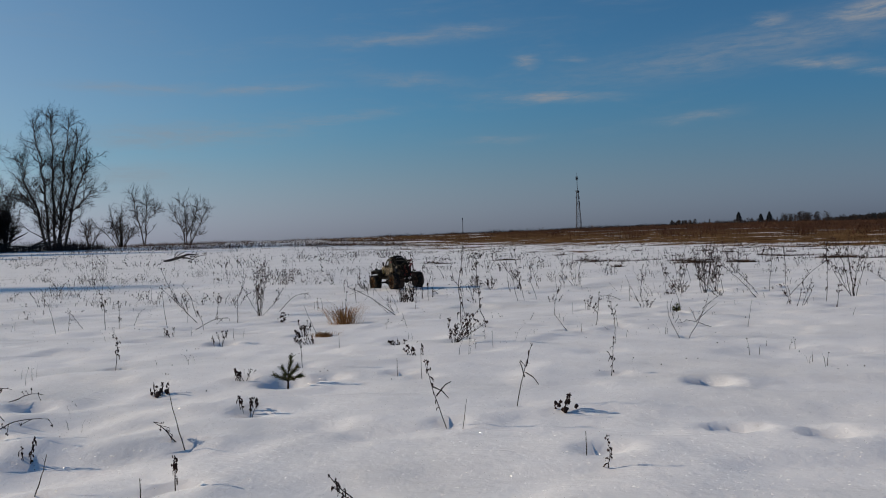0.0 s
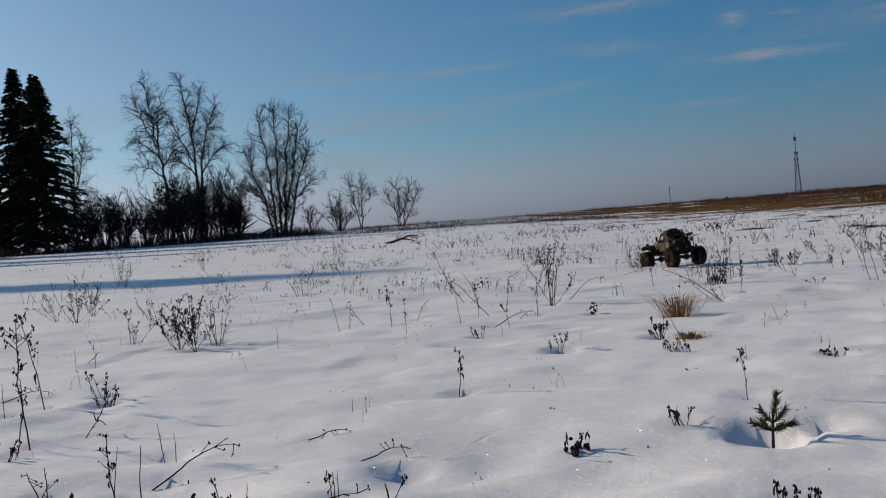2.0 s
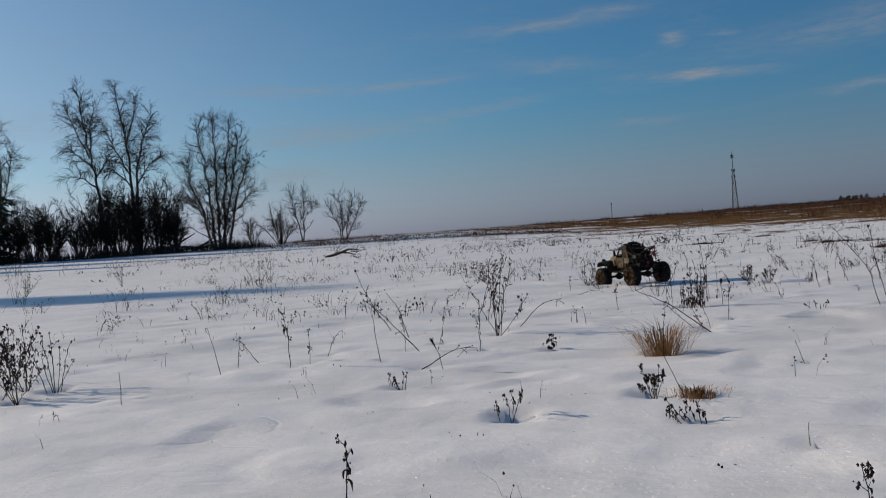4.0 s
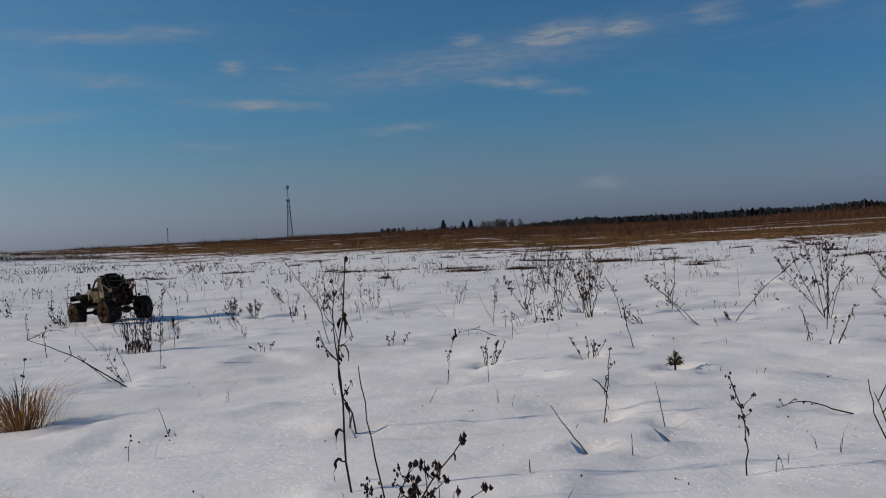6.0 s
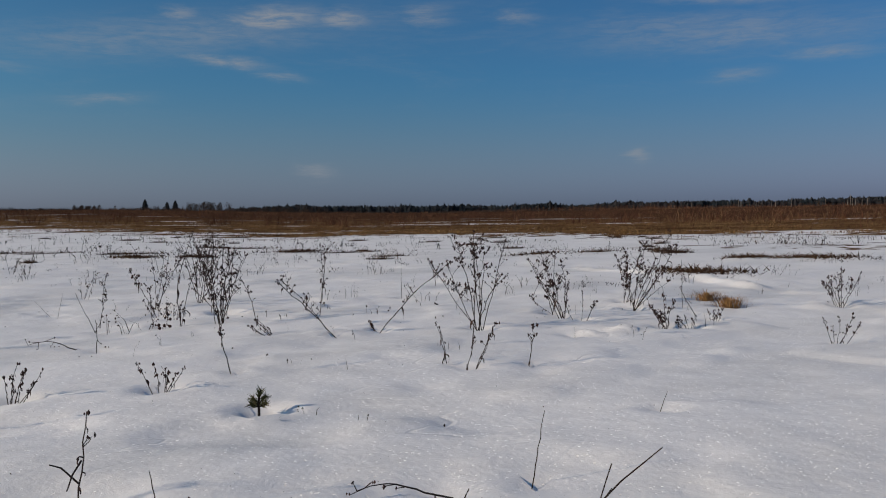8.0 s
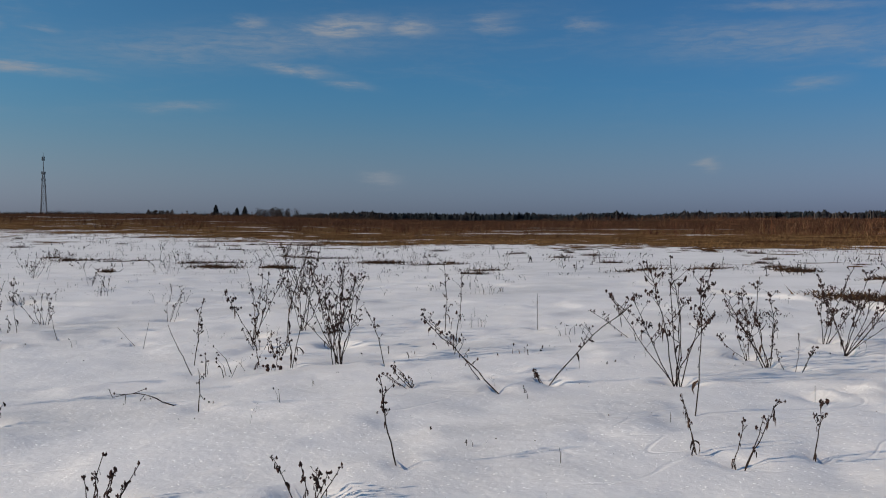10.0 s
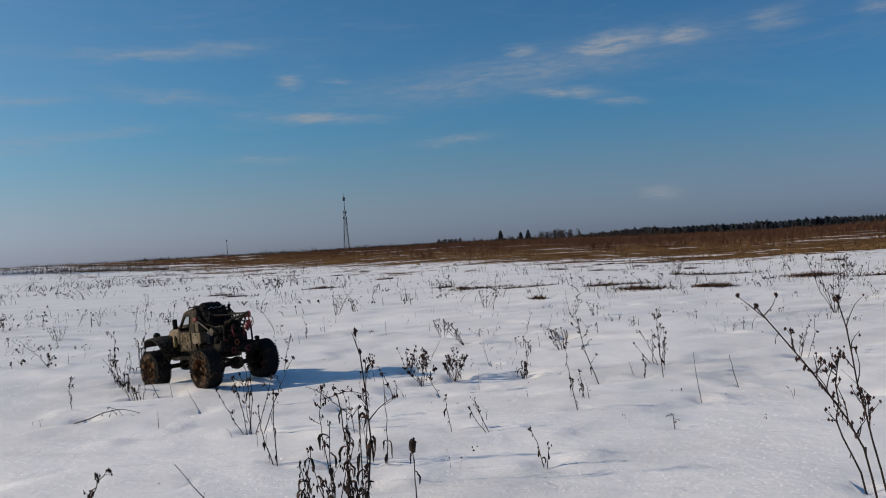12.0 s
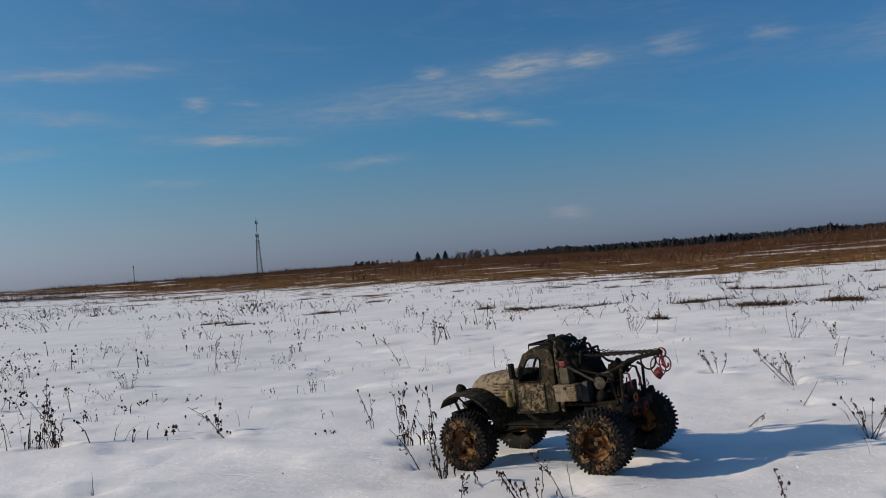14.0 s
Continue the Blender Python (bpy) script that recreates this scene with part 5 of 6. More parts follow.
    part("carry_handle", Shape().tube([(-0.104, 0, 0.270), (-0.104, 0, 0.276), (-0.120, 0, 0.276), (-0.120, 0, 0.270)], 0.0018, 5), M_CANVAS, can)
    part("blue_can", hull([(-0.140, 0.013, 0.176, 0.226), (-0.142, 0.016, 0.174, 0.230), (-0.164, 0.016, 0.174, 0.230), (-0.166, 0.013, 0.176, 0.226)], 16, 5.0), two_tone("faded_blue_can", (0.018, 0.028, 0.042), (0.05, 0.04, 0.03), 50.0, 0.7), t, "faded blue can", False, pose(0, 0.066, 0))
    spare = part("spare_tyre", Shape().lathe([(0.022, -0.020), (0.040, -0.024), (0.058, -0.021), (0.062, -0.010), (0.062, 0.010), (0.058, 0.021), (0.040, 0.024), (0.022, 0.020)], 28, (0, 0, 0), "z"), M_TYRE, t, "spare tyre lying on the load bed", True, pose(-0.150, -0.01, 0.218, 0, -18, 0))
    sl = Shape()
    for k in range(22):
        a = 2 * math.pi * k / 22
        sl.box((0.0625 * math.cos(a), 0.0625 * math.sin(a), 0.006 * (-1) ** k), (0.006, 0.009, 0.022), 0.001, Euler((0, 0, a)).to_matrix())
    part("tread", sl, M_LUG, spare)
    heap = Shape()
    rng = random.Random(8)
    for k in range(26):
        heap.blob((rng.uniform(-0.225, -0.09), rng.uniform(-0.066, 0.066), rng.uniform(0.176, 0.262)), rng.uniform(0.008, 0.022), rng, 7, 5)
    part("canvas_roll", heap, M_BLACK, t, "dark bundle of canvas and straps", True)["kind"] = "stuff"
    for k in range(7):
        y = rng.uniform(-0.06, 0.06)
        x = rng.uniform(-0.23, -0.12)
        part("rope_coil", Shape().tube([(x + 0.016 * math.cos(a), y + 0.007 * a / 6, 0.232 + 0.014 * math.sin(a)) for a in [2 * math.pi * i / 10 for i in range(24)]], 0.0022, 5), M_CANVAS if k % 2 else M_CHAIN, t)
    # frames behind the cab
    for s in (-1, 1):
        part("hoop", Shape().tube([(-0.092, s * 0.092, 0.218), (-0.100, s * 0.088, 0.300), (-0.104, s * 0.074, 0.312)], 0.0035, 6), M_FRAME, t)
        part("side_rail", Shape().tube([(-0.100, s * 0.086, 0.300), (-0.150, s * 0.084, 0.262), (-0.235, s * 0.080, 0.240), (-0.248, s * 0.078, 0.170)], 0.0035, 6), M_FRAME, t)
    part("cross_hoop", Shape().tube([(-0.104, -0.074, 0.312), (-0.108, -0.06, 0.318), (-0.108, 0.06, 0.318), (-0.104, 0.074, 0.312)], 0.0035, 6), M_FRAME, t)
    part("cross_hoop", Shape().tube([(-0.140, -0.06, 0.270), (-0.142, -0.05, 0.308), (-0.142, 0.05, 0.308), (-0.140, 0.06, 0.270)], 0.0035, 6), M_FRAME, t)
    # crane
    crane = part("crane_arm", Shape().tube([(-0.165, 0.045, 0.215), (-0.268, 0.022, 0.272), (-0.352, 0.005, 0.286)], [0.0065, 0.006, 0.005], 7).tube([(-0.165, -0.045, 0.215), (-0.268, -0.022, 0.272), (-0.352, -0.005, 0.286)], [0.0065, 0.006, 0.005], 7).tube([(-0.225, -0.027, 0.262), (-0.225, 0.027, 0.262)], 0.004, 5), M_FRAME, t, "black A-shaped crane arm")
    part("stay_rod", Shape().tube([(-0.110, 0.03, 0.290), (-0.350, 0.004, 0.290)], 0.003, 5), M_FRAME, crane)
    part("stay_rod", Shape().tube([(-0.110, -0.03, 0.290), (-0.350, -0.004, 0.290)], 0.003, 5), M_FRAME, crane)
    ch = Shape()
    chain(ch, (-0.125, 0.05, 0.300), (-0.346, 0.008, 0.292), 0.006, 26)
    chain(ch, (-0.125, -0.05, 0.300), (-0.346, -0.008, 0.292), 0.006, 26)
    part("chain", ch, M_CHAIN, crane, "dull steel chain")
    hook = Shape().tube([(-0.352, 0, 0.286), (-0.352, 0, 0.262), (-0.352, 0, 0.252), (-0.359, 0, 0.244), (-0.366, 0, 0.247), (-0.368, 0, 0.256)], 0.003, 6)
    part("hook", hook, M_RED, crane, "red crane hook")
    for k, (dx_, dz_, rr_) in enumerate(((-0.010, -0.032, 0.016), (0.008, -0.038, 0.021), (-0.002, -0.020, 0.011))):
        part("sling_loop", Shape().tube([(-0.346 + dx_ + rr_ * math.cos(a), 0.006 * (k - 1), 0.286 + dz_ + rr_ * 1.25 * math.sin(a)) for a in [2 * math.pi * i / 16 for i in range(17)]], 0.0019, 5), M_RED, crane, "dark red sling loop")
    part("sling_knot", Shape().blob((-0.340, 0.004, 0.232), 0.013, random.Random(3), 8, 6, 1.2), M_RED, crane, "knotted dark red sling")
    part("pulley", Shape().lathe([(0.012, -0.004), (0.014, -0.003), (0.011, 0.0), (0.014, 0.003), (0.012, 0.004)], 16, (-0.352, 0, 0.284), "y"), M_RED, crane)
    part("hose_loop", Shape().tube([(-0.318 + 0.021 * math.cos(a), 0.012, 0.268 + 0.024 * math.sin(a)) for a in [2 * math.pi * i / 18 for i in range(19)]], 0.0025, 5), M_FRAME, t)
    part("shovel", Shape().tube([(-0.098, 0.106, 0.292), (-0.20, 0.098, 0.232)], 0.0035, 6).lathe([(0.001, -0.002), (0.017, 0.0), (0.001, 0.002)], 14, (-0.212, 0.098, 0.226), "y"), M_CHAIN, t, "short shovel strapped across the bed")
    part("red_clamp", Shape().box((-0.114, 0.106, 0.284), (0.020, 0.012, 0.015), 0.003), M_RED, t)
    # tail
    part("rear_bumper", Shape().box((-0.256, 0, 0.150), (0.018, 0.19, 0.026), 0.003), M_FRAME, t)
    part("tail_plate", Shape().box((-0.240, 0, 0.186), (0.008, 0.11, 0.048), 0.002), M_FRAME, t)
    wire_rng = random.Random(17)
    for k in range(10):
        y0, y1 = wire_rng.uniform(-0.08, 0.08), wire_rng.uniform(-0.08, 0.08)
        x0, z0 = wire_rng.uniform(-0.25, -0.20), wire_rng.uniform(0.15, 0.24)
        part("cable", Shape().tube([(x0, y0, z0), (x0 - 0.018, (y0 + y1) / 2, z0 - wire_rng.uniform(0.0, 0.04)), (x0 - 0.01, y1, z0 + wire_rng.uniform(-0.06, 0.03))], 0.0022, 5), M_BLACK if k % 3 else M_RED, t)
    for s in (-1, 1):
        part("tail_post", Shape().tube([(-0.256, s * 0.070, 0.150), (-0.262, s * 0.066, 0.245), (-0.256, s * 0.05, 0.256)], 0.004, 6), M_FRAME, t)
        part("tail_lamp", Shape().lathe([(0.0, -0.008), (0.010, -0.006), (0.010, 0.004), (0.006, 0.008), (0.0, 0.009)], 14, (-0.268, s * 0.085, 0.176), "x"), M_BLACK, t, "round black tail lamp", True)
        part("rear_shackle", Shape().tube([(-0.270, s * 0.036 + 0.009 * math.cos(a), 0.140 + 0.011 * math.sin(a)) for a in [2 * math.pi * i / 12 for i in range(13)]], 0.0026, 5), M_RED, t, "red tow shackle")
        part("red_strap", Shape().tube([(-0.262, s * 0.026, 0.238), (-0.268, s * 0.030, 0.215), (-0.265, s * 0.022, 0.196)], 0.0032, 5), M_RED, t, "hanging red strap")
    part("orange_ring", Shape().tube([(-0.268, 0.014 + 0.010 * math.cos(a), 0.172 + 0.010 * math.sin(a)) for a in [2 * math.pi * i / 14 for i in range(15)]], 0.0026, 5), two_tone("orange_ring_paint", (0.34, 0.09, 0.02), (0.14, 0.04, 0.015), 60.0, 0.6), t)
    part("fuel_tank", hull([(-0.04, 0.016, 0.140, 0.172), (-0.045, 0.019, 0.138, 0.176), (-0.12, 0.019, 0.138, 0.176), (-0.125, 0.016, 0.140, 0.172)], 16, 3.0), M_FRAME, t, "", True, pose(0, -0.085, 0))
    # the body rides high on its springs
    for ob in t.children:
        if ob.name.split(".")[0] not in ("wheel", "axle", "link_arm", "drive_shaft", "shock_absorber"):
            ob.location.z += 0.004
    return t


TRUCK_X, TRUCK_Y, TRUCK_HEADING = -0.371, 8.51, 121.3
# it noses down off a low swell of snow
TRUCK_POSE = pose(TRUCK_X, TRUCK_Y, floor_z(TRUCK_X, TRUCK_Y) - 0.004, -1.5, 3.0, TRUCK_HEADING)
build_truck(TRUCK_POSE)
for x_ in (BASE / 2, -BASE / 2):
    for y_ in (TRACK / 2, -TRACK / 2):
        # the snow is pressed to the foot of each wheel
        foot_ = TRUCK_POSE @ Vector((x_, y_, 0.004))
        DENTS.append((foot_.x, foot_.y, 0.11, floor_z(foot_.x, foot_.y) - foot_.z))

# ---- weeds, seedlings and tufts that stand in the snow ----
STANDS = []


def stand(kind, x, y, dx, dy, dz):
    """A plant at (x, y) whose tip leans by (dx, dy) and rises dz metres."""
    STANDS.append((kind, x, y, dx, dy, dz))


stand("curl", -0.03, 0.75, -0.04, -0.00, 0.04)
stand("stick", -0.40, 0.81, 0.00, 0.00, 0.03)
stand("stalk", -0.35, 0.84, 0.00, 0.00, 0.05)
stand("curl", 0.40, 0.83, -0.00, 0.00, 0.05)
stand("stick", -0.59, 0.83, 0.02, 0.01, 0.07)
stand("stick", 0.38, 0.93, -0.00, 0.00, 0.04)
stand("stick", -0.43, 1.16, -0.03, -0.00, 0.13)
stand("curl", -0.73, 1.11, 0.01, 0.00, 0.05)
stand("arch", -0.47, 1.21, -0.04, -0.00, 0.04)
stand("stick", 0.16, 1.24, 0.01, -0.00, 0.06)
stand("fork", -0.92, 1.21, 0.05, 0.02, 0.09)
stand("fork", 0.12, 1.28, -0.04, 0.00, 0.14)
stand("arch", -0.96, 1.36, 0.13, 0.05, 0.04)
stand("litter", -1.45, 1.37, 0.00, 0.00, 0.03)
stand("arch", -1.17, 1.50, 0.11, 0.05, 0.05)
stand("stalk", -1.09, 1.51, -0.00, -0.00, 0.09)
stand("litter", 0.40, 1.36, 0.00, -0.00, 0.01)
stand("curl", -1.21, 1.43, 0.01, 0.01, 0.07)
stand("curl", -1.27, 1.48, -0.01, -0.00, 0.07)
stand("litter", -1.34, 1.51, 0.00, 0.00, 0.04)
stand("fork", 0.30, 1.46, 0.04, -0.00, 0.15)
stand("clump", -0.38, 1.53, -0.00, 0.00, 0.04)
stand("stick", -1.10, 1.57, -0.00, -0.00, 0.05)
stand("stick", -1.58, 1.64, 0.01, 0.01, 0.11)
stand("arch", -1.74, 1.64, -0.02, -0.01, 0.06)
stand("arch", -1.55, 1.76, 0.12, 0.08, 0.06)
stand("clump", -2.07, 1.93, 0.01, 0.01, 0.05)
stand("stick", -1.64, 1.96, 0.00, 0.00, 0.06)
stand("fork", 0.62, 1.93, 0.01, -0.00, 0.11)
stand("stick", -1.69, 1.99, -0.01, -0.00, 0.08)
stand("seedling", -0.36, 1.98, 0.01, -0.00, 0.10)
stand("arch", -1.14, 1.88, 0.07, 0.03, 0.01)
stand("litter", -0.73, 1.92, 0.00, 0.00, 0.03)
stand("stick", 0.05, 2.01, 0.00, -0.00, 0.09)
stand("stick", -0.03, 2.11, 0.00, -0.00, 0.05)
stand("arch", -1.36, 2.11, 0.08, 0.03, 0.01)
stand("stalk", -2.17, 2.10, 0.01, 0.00, 0.17)
stand("fork", -2.03, 2.18, 0.05, 0.04, 0.10)
stand("clump", -0.52, 2.10, -0.00, 0.00, 0.03)
stand("stick", 0.23, 2.86, 0.00, -0.00, 0.12)
stand("bare", 1.12, 2.87, 0.07, -0.06, 0.18)
stand("stick", -0.07, 2.88, -0.00, 0.00, 0.03)
stand("bush", 0.17, 2.88, 0.10, -0.06, 0.15)
stand("bare", 1.09, 2.89, -0.04, 0.03, 0.15)
stand("stick", -0.31, 2.90, -0.00, 0.00, 0.04)
stand("stalk", -0.37, 2.32, -0.01, 0.00, 0.11)
stand("stick", -2.45, 2.38, 0.00, 0.00, 0.10)
stand("stalk", 0.84, 2.99, -0.02, 0.00, 0.17)
stand("stick", 0.17, 3.02, -0.02, 0.01, 0.05)
stand("stalk", -2.41, 2.50, -0.03, -0.03, 0.29)
stand("stick", 0.23, 3.08, -0.03, 0.01, 0.23)
stand("clump", -2.23, 2.55, 0.00, 0.00, 0.06)
stand("stalk", -1.12, 2.60, 0.01, 0.00, 0.12)
stand("stick", 0.52, 3.17, -0.00, 0.00, 0.02)
stand("stick", 0.73, 3.17, 0.00, -0.00, 0.04)
stand("clump", -0.48, 3.21, -0.02, 0.00, 0.05)
stand("curl", 0.21, 3.23, 0.01, -0.00, 0.40)
stand("stick", 1.49, 3.24, 0.02, -0.01, 0.12)
stand("arch", -2.66, 2.65, 0.10, 0.08, 0.01)
stand("clump", 0.02, 2.50, -0.01, 0.00, 0.04)
stand("stick", 0.86, 3.26, -0.02, 0.01, 0.02)
stand("stick", 0.68, 3.27, -0.06, 0.01, 0.09)
stand("arch", 1.33, 3.29, -0.11, 0.05, 0.02)
stand("clump", -0.90, 3.31, -0.00, -0.00, 0.06)
stand("stick", 0.93, 3.37, -0.01, 0.01, 0.09)
stand("stick", 2.05, 3.42, 0.01, -0.01, 0.04)
stand("stick", -0.48, 3.45, -0.06, 0.00, 0.15)
stand("tuft", -0.45, 3.45, -0.00, 0.00, 0.02)
stand("fork", 0.85, 3.49, 0.02, -0.01, 0.17)
stand("bush", -0.55, 3.50, 0.01, 0.00, 0.07)
stand("clump", -0.06, 2.90, -0.01, 0.00, 0.03)
stand("stalk", 0.33, 3.72, -0.03, 0.01, 0.32)
stand("clump", 3.40, 3.73, 0.01, -0.01, 0.12)
stand("stick", 0.58, 3.93, 0.02, -0.01, 0.04)
stand("stick", -2.94, 3.37, -0.00, -0.00, 0.10)
stand("stick", -0.08, 3.95, -0.02, 0.01, 0.07)
stand("seedling", 1.37, 3.98, 0.00, -0.00, 0.05)
stand("fork", -2.95, 3.51, -0.01, -0.01, 0.12)
stand("stalk", 2.27, 4.07, 0.01, -0.01, 0.12)
stand("curl", 2.09, 4.09, 0.04, -0.04, 0.13)
stand("curl", 2.07, 4.11, 0.02, -0.01, 0.09)
stand("stick", 0.84, 4.16, -0.00, 0.00, 0.08)
stand("curl", 2.06, 4.19, -0.02, 0.02, 0.12)
stand("stalk", 0.75, 4.27, 0.03, -0.01, 0.15)
stand("bush", 4.51, 4.30, 0.00, -0.00, 0.17)
stand("clump", 3.38, 4.32, -0.00, 0.01, 0.05)
stand("stick", -2.12, 4.33, -0.03, -0.02, 0.18)
stand("arch", -1.32, 4.33, 0.19, 0.06, 0.06)
stand("clump", 1.29, 4.37, -0.00, 0.00, 0.08)
stand("bush", 3.30, 4.37, -0.01, 0.01, 0.13)
stand("tuft", -0.46, 4.39, -0.03, 0.00, 0.15)
stand("clump", 3.67, 4.41, -0.00, 0.00, 0.05)
stand("stalk", -1.88, 4.43, -0.01, -0.00, 0.22)
stand("clump", -1.30, 3.83, -0.00, -0.00, 0.05)
stand("stick", 2.88, 4.46, -0.00, 0.00, 0.04)
stand("stalk", 1.52, 4.46, -0.03, 0.01, 0.17)
stand("stalk", 2.39, 4.47, 0.01, -0.01, 0.34)
stand("stick", -1.52, 4.47, -0.02, -0.01, 0.24)
stand("clump", 0.98, 4.52, 0.01, -0.00, 0.09)
stand("stalk", -1.84, 4.57, 0.00, 0.00, 0.14)
stand("arch", -2.16, 4.59, 0.01, 0.01, 0.13)
stand("arch", 3.79, 4.59, -0.04, 0.05, 0.12)
stand("tuft", 4.16, 4.66, -0.00, 0.00, 0.07)
stand("arch", -2.11, 4.69, -0.08, -0.03, 0.12)
stand("bush", -2.87, 4.22, -0.01, -0.00, 0.25)
stand("stalk", -1.23, 4.20, -0.03, -0.01, 0.11)
stand("stick", 3.94, 4.77, 0.00, -0.00, 0.23)
stand("clump", 3.26, 4.78, 0.01, -0.01, 0.13)
stand("bush", 2.71, 4.81, -0.02, 0.02, 0.38)
stand("arch", -1.84, 4.82, 0.05, 0.02, 0.10)
stand("clump", -3.31, 4.37, 0.02, 0.02, 0.19)
stand("bush", 3.25, 4.88, -0.02, 0.03, 0.29)
stand("bush", -3.09, 4.43, -0.01, -0.01, 0.18)
stand("bush", 3.75, 4.90, 0.09, -0.13, 0.35)
stand("tuft", 4.32, 4.90, 0.00, -0.00, 0.06)
stand("stalk", 2.15, 4.98, -0.14, 0.14, 0.19)
stand("stalk", 2.39, 5.01, 0.19, -0.14, 0.24)
stand("bush", 3.35, 5.04, -0.01, 0.01, 0.18)
stand("clump", 2.40, 5.06, -0.01, 0.00, 0.06)
stand("bush", 3.89, 5.07, 0.07, -0.07, 0.30)
stand("clump", 1.99, 5.20, -0.05, 0.04, 0.06)
stand("stalk", 2.26, 5.21, -0.15, 0.09, 0.20)
stand("clump", -0.21, 5.21, -0.06, 0.00, 0.14)
stand("litter", -0.87, 4.66, 0.00, 0.00, 0.05)
stand("arch", 1.39, 5.25, 0.00, -0.00, 0.11)
stand("stalk", -1.16, 4.72, 0.06, 0.01, 0.29)
stand("arch", -1.43, 4.77, -0.19, -0.05, 0.22)
stand("arch", 1.34, 5.35, -0.12, 0.09, 0.02)
stand("clump", 0.90, 5.36, 0.02, -0.00, 0.07)
stand("stalk", -1.49, 4.77, -0.01, -0.00, 0.17)
stand("stalk", -0.08, 5.43, 0.01, -0.00, 0.19)
stand("stalk", -1.39, 5.05, 0.03, 0.01, 0.16)
stand("stalk", 2.15, 5.61, -0.04, 0.04, 0.18)
stand("stalk", 0.66, 5.68, -0.16, 0.08, 0.38)
stand("stalk", 2.52, 5.72, 0.03, -0.01, 0.31)
stand("stalk", 3.43, 5.72, -0.10, 0.12, 0.11)
stand("stick", 3.88, 5.72, 0.06, -0.07, 0.17)
stand("stalk", 0.72, 5.73, -0.06, 0.03, 0.38)
stand("bush", -1.15, 5.31, 0.04, 0.01, 0.36)
stand("litter", 1.81, 5.75, 0.00, -0.00, 0.10)
stand("arch", -1.61, 5.39, -0.09, -0.02, 0.23)
stand("bush", 2.07, 5.79, 0.01, -0.01, 0.35)
stand("curl", 1.91, 5.84, 0.06, -0.04, 0.43)
stand("stick", 1.58, 5.90, -0.07, 0.03, 0.17)
stand("stalk", 1.82, 5.91, -0.01, 0.01, 0.17)
stand("stalk", 0.83, 5.92, -0.03, 0.01, 0.27)
stand("arch", -0.21, 5.10, -0.30, -0.05, 0.20)
stand("arch", -1.05, 5.58, 0.20, 0.02, 0.12)
stand("stalk", -1.76, 5.67, -0.16, -0.04, 0.33)
stand("shock", -0.17, 6.04, -0.00, -0.00, 0.21)
stand("shock", -0.12, 6.04, 0.01, -0.00, 0.33)
stand("shock", -0.15, 6.07, 0.01, 0.00, 0.13)
stand("shock", -0.21, 6.08, 0.01, 0.00, 0.16)
stand("stalk", -0.56, 6.12, -0.00, -0.00, 0.14)
stand("stalk", 1.66, 6.13, 0.03, -0.02, 0.24)
stand("stick", 3.28, 6.14, -0.00, 0.00, 0.17)
stand("pod", 0.00, 6.15, 0.00, -0.00, 0.13)
stand("clump", 2.01, 6.17, 0.01, -0.00, 0.09)
stand("stick", -0.35, 6.25, -0.09, -0.01, 0.12)
stand("bush", 2.30, 6.29, 0.01, -0.01, 0.33)
stand("stalk", 2.87, 6.31, 0.00, -0.00, 0.31)
stand("curl", 0.35, 6.38, -0.02, 0.01, 0.08)
stand("stalk", -0.05, 6.39, 0.01, -0.00, 0.27)
stand("clump", 2.02, 6.41, -0.01, 0.00, 0.09)
stand("stalk", -1.27, 5.91, 0.02, 0.01, 0.32)
stand("curl", 0.03, 6.57, -0.00, 0.00, 0.22)
stand("stick", -0.01, 6.61, -0.01, 0.00, 0.11)
stand("curl", -0.06, 6.62, -0.00, 0.00, 0.18)
stand("stalk", -0.10, 6.64, -0.01, 0.00, 0.19)
stand("arch", 0.84, 6.64, 0.00, -0.00, 0.04)
stand("stick", 1.62, 6.67, 0.02, -0.02, 0.12)
stand("bush", 2.11, 6.70, 0.05, -0.02, 0.28)
stand("curl", -0.22, 6.70, -0.00, 0.00, 0.17)
stand("bush", -5.19, 6.18, -0.07, -0.05, 0.24)
stand("bush", 2.38, 6.78, 0.06, -0.02, 0.36)
stand("stick", 1.62, 6.81, -0.06, 0.04, 0.08)
stand("curl", 0.37, 6.83, -0.03, 0.02, 0.09)
stand("curl", 0.28, 6.89, -0.01, 0.01, 0.10)
stand("stick", 1.12, 6.96, -0.01, 0.01, 0.15)
stand("curl", 0.71, 6.99, -0.02, 0.02, 0.19)
stand("fork", 0.03, 7.06, -0.01, 0.00, 0.10)
stand("bush", -5.09, 6.49, 0.04, 0.03, 0.28)
stand("stick", 1.37, 7.13, -0.02, 0.01, 0.11)
stand("curl", 0.82, 7.18, -0.01, 0.01, 0.09)
stand("clump", -0.25, 7.29, 0.03, 0.00, 0.28)
stand("stalk", 1.25, 7.42, -0.01, 0.00, 0.25)
stand("stalk", 1.02, 7.49, -0.05, 0.04, 0.24)
stand("curl", 1.22, 7.51, -0.00, 0.00, 0.07)
stand("stick", -0.54, 7.51, 0.00, -0.00, 0.05)
stand("arch", 0.06, 7.54, -0.11, 0.05, 0.08)
stand("stick", 2.47, 7.55, -0.05, 0.04, 0.24)
stand("stick", 1.20, 7.56, -0.01, 0.01, 0.05)
stand("clump", 2.00, 7.62, 0.03, -0.01, 0.17)
stand("stalk", 0.44, 7.63, -0.05, 0.02, 0.15)
stand("stick", 0.62, 7.70, -0.00, 0.00, 0.06)
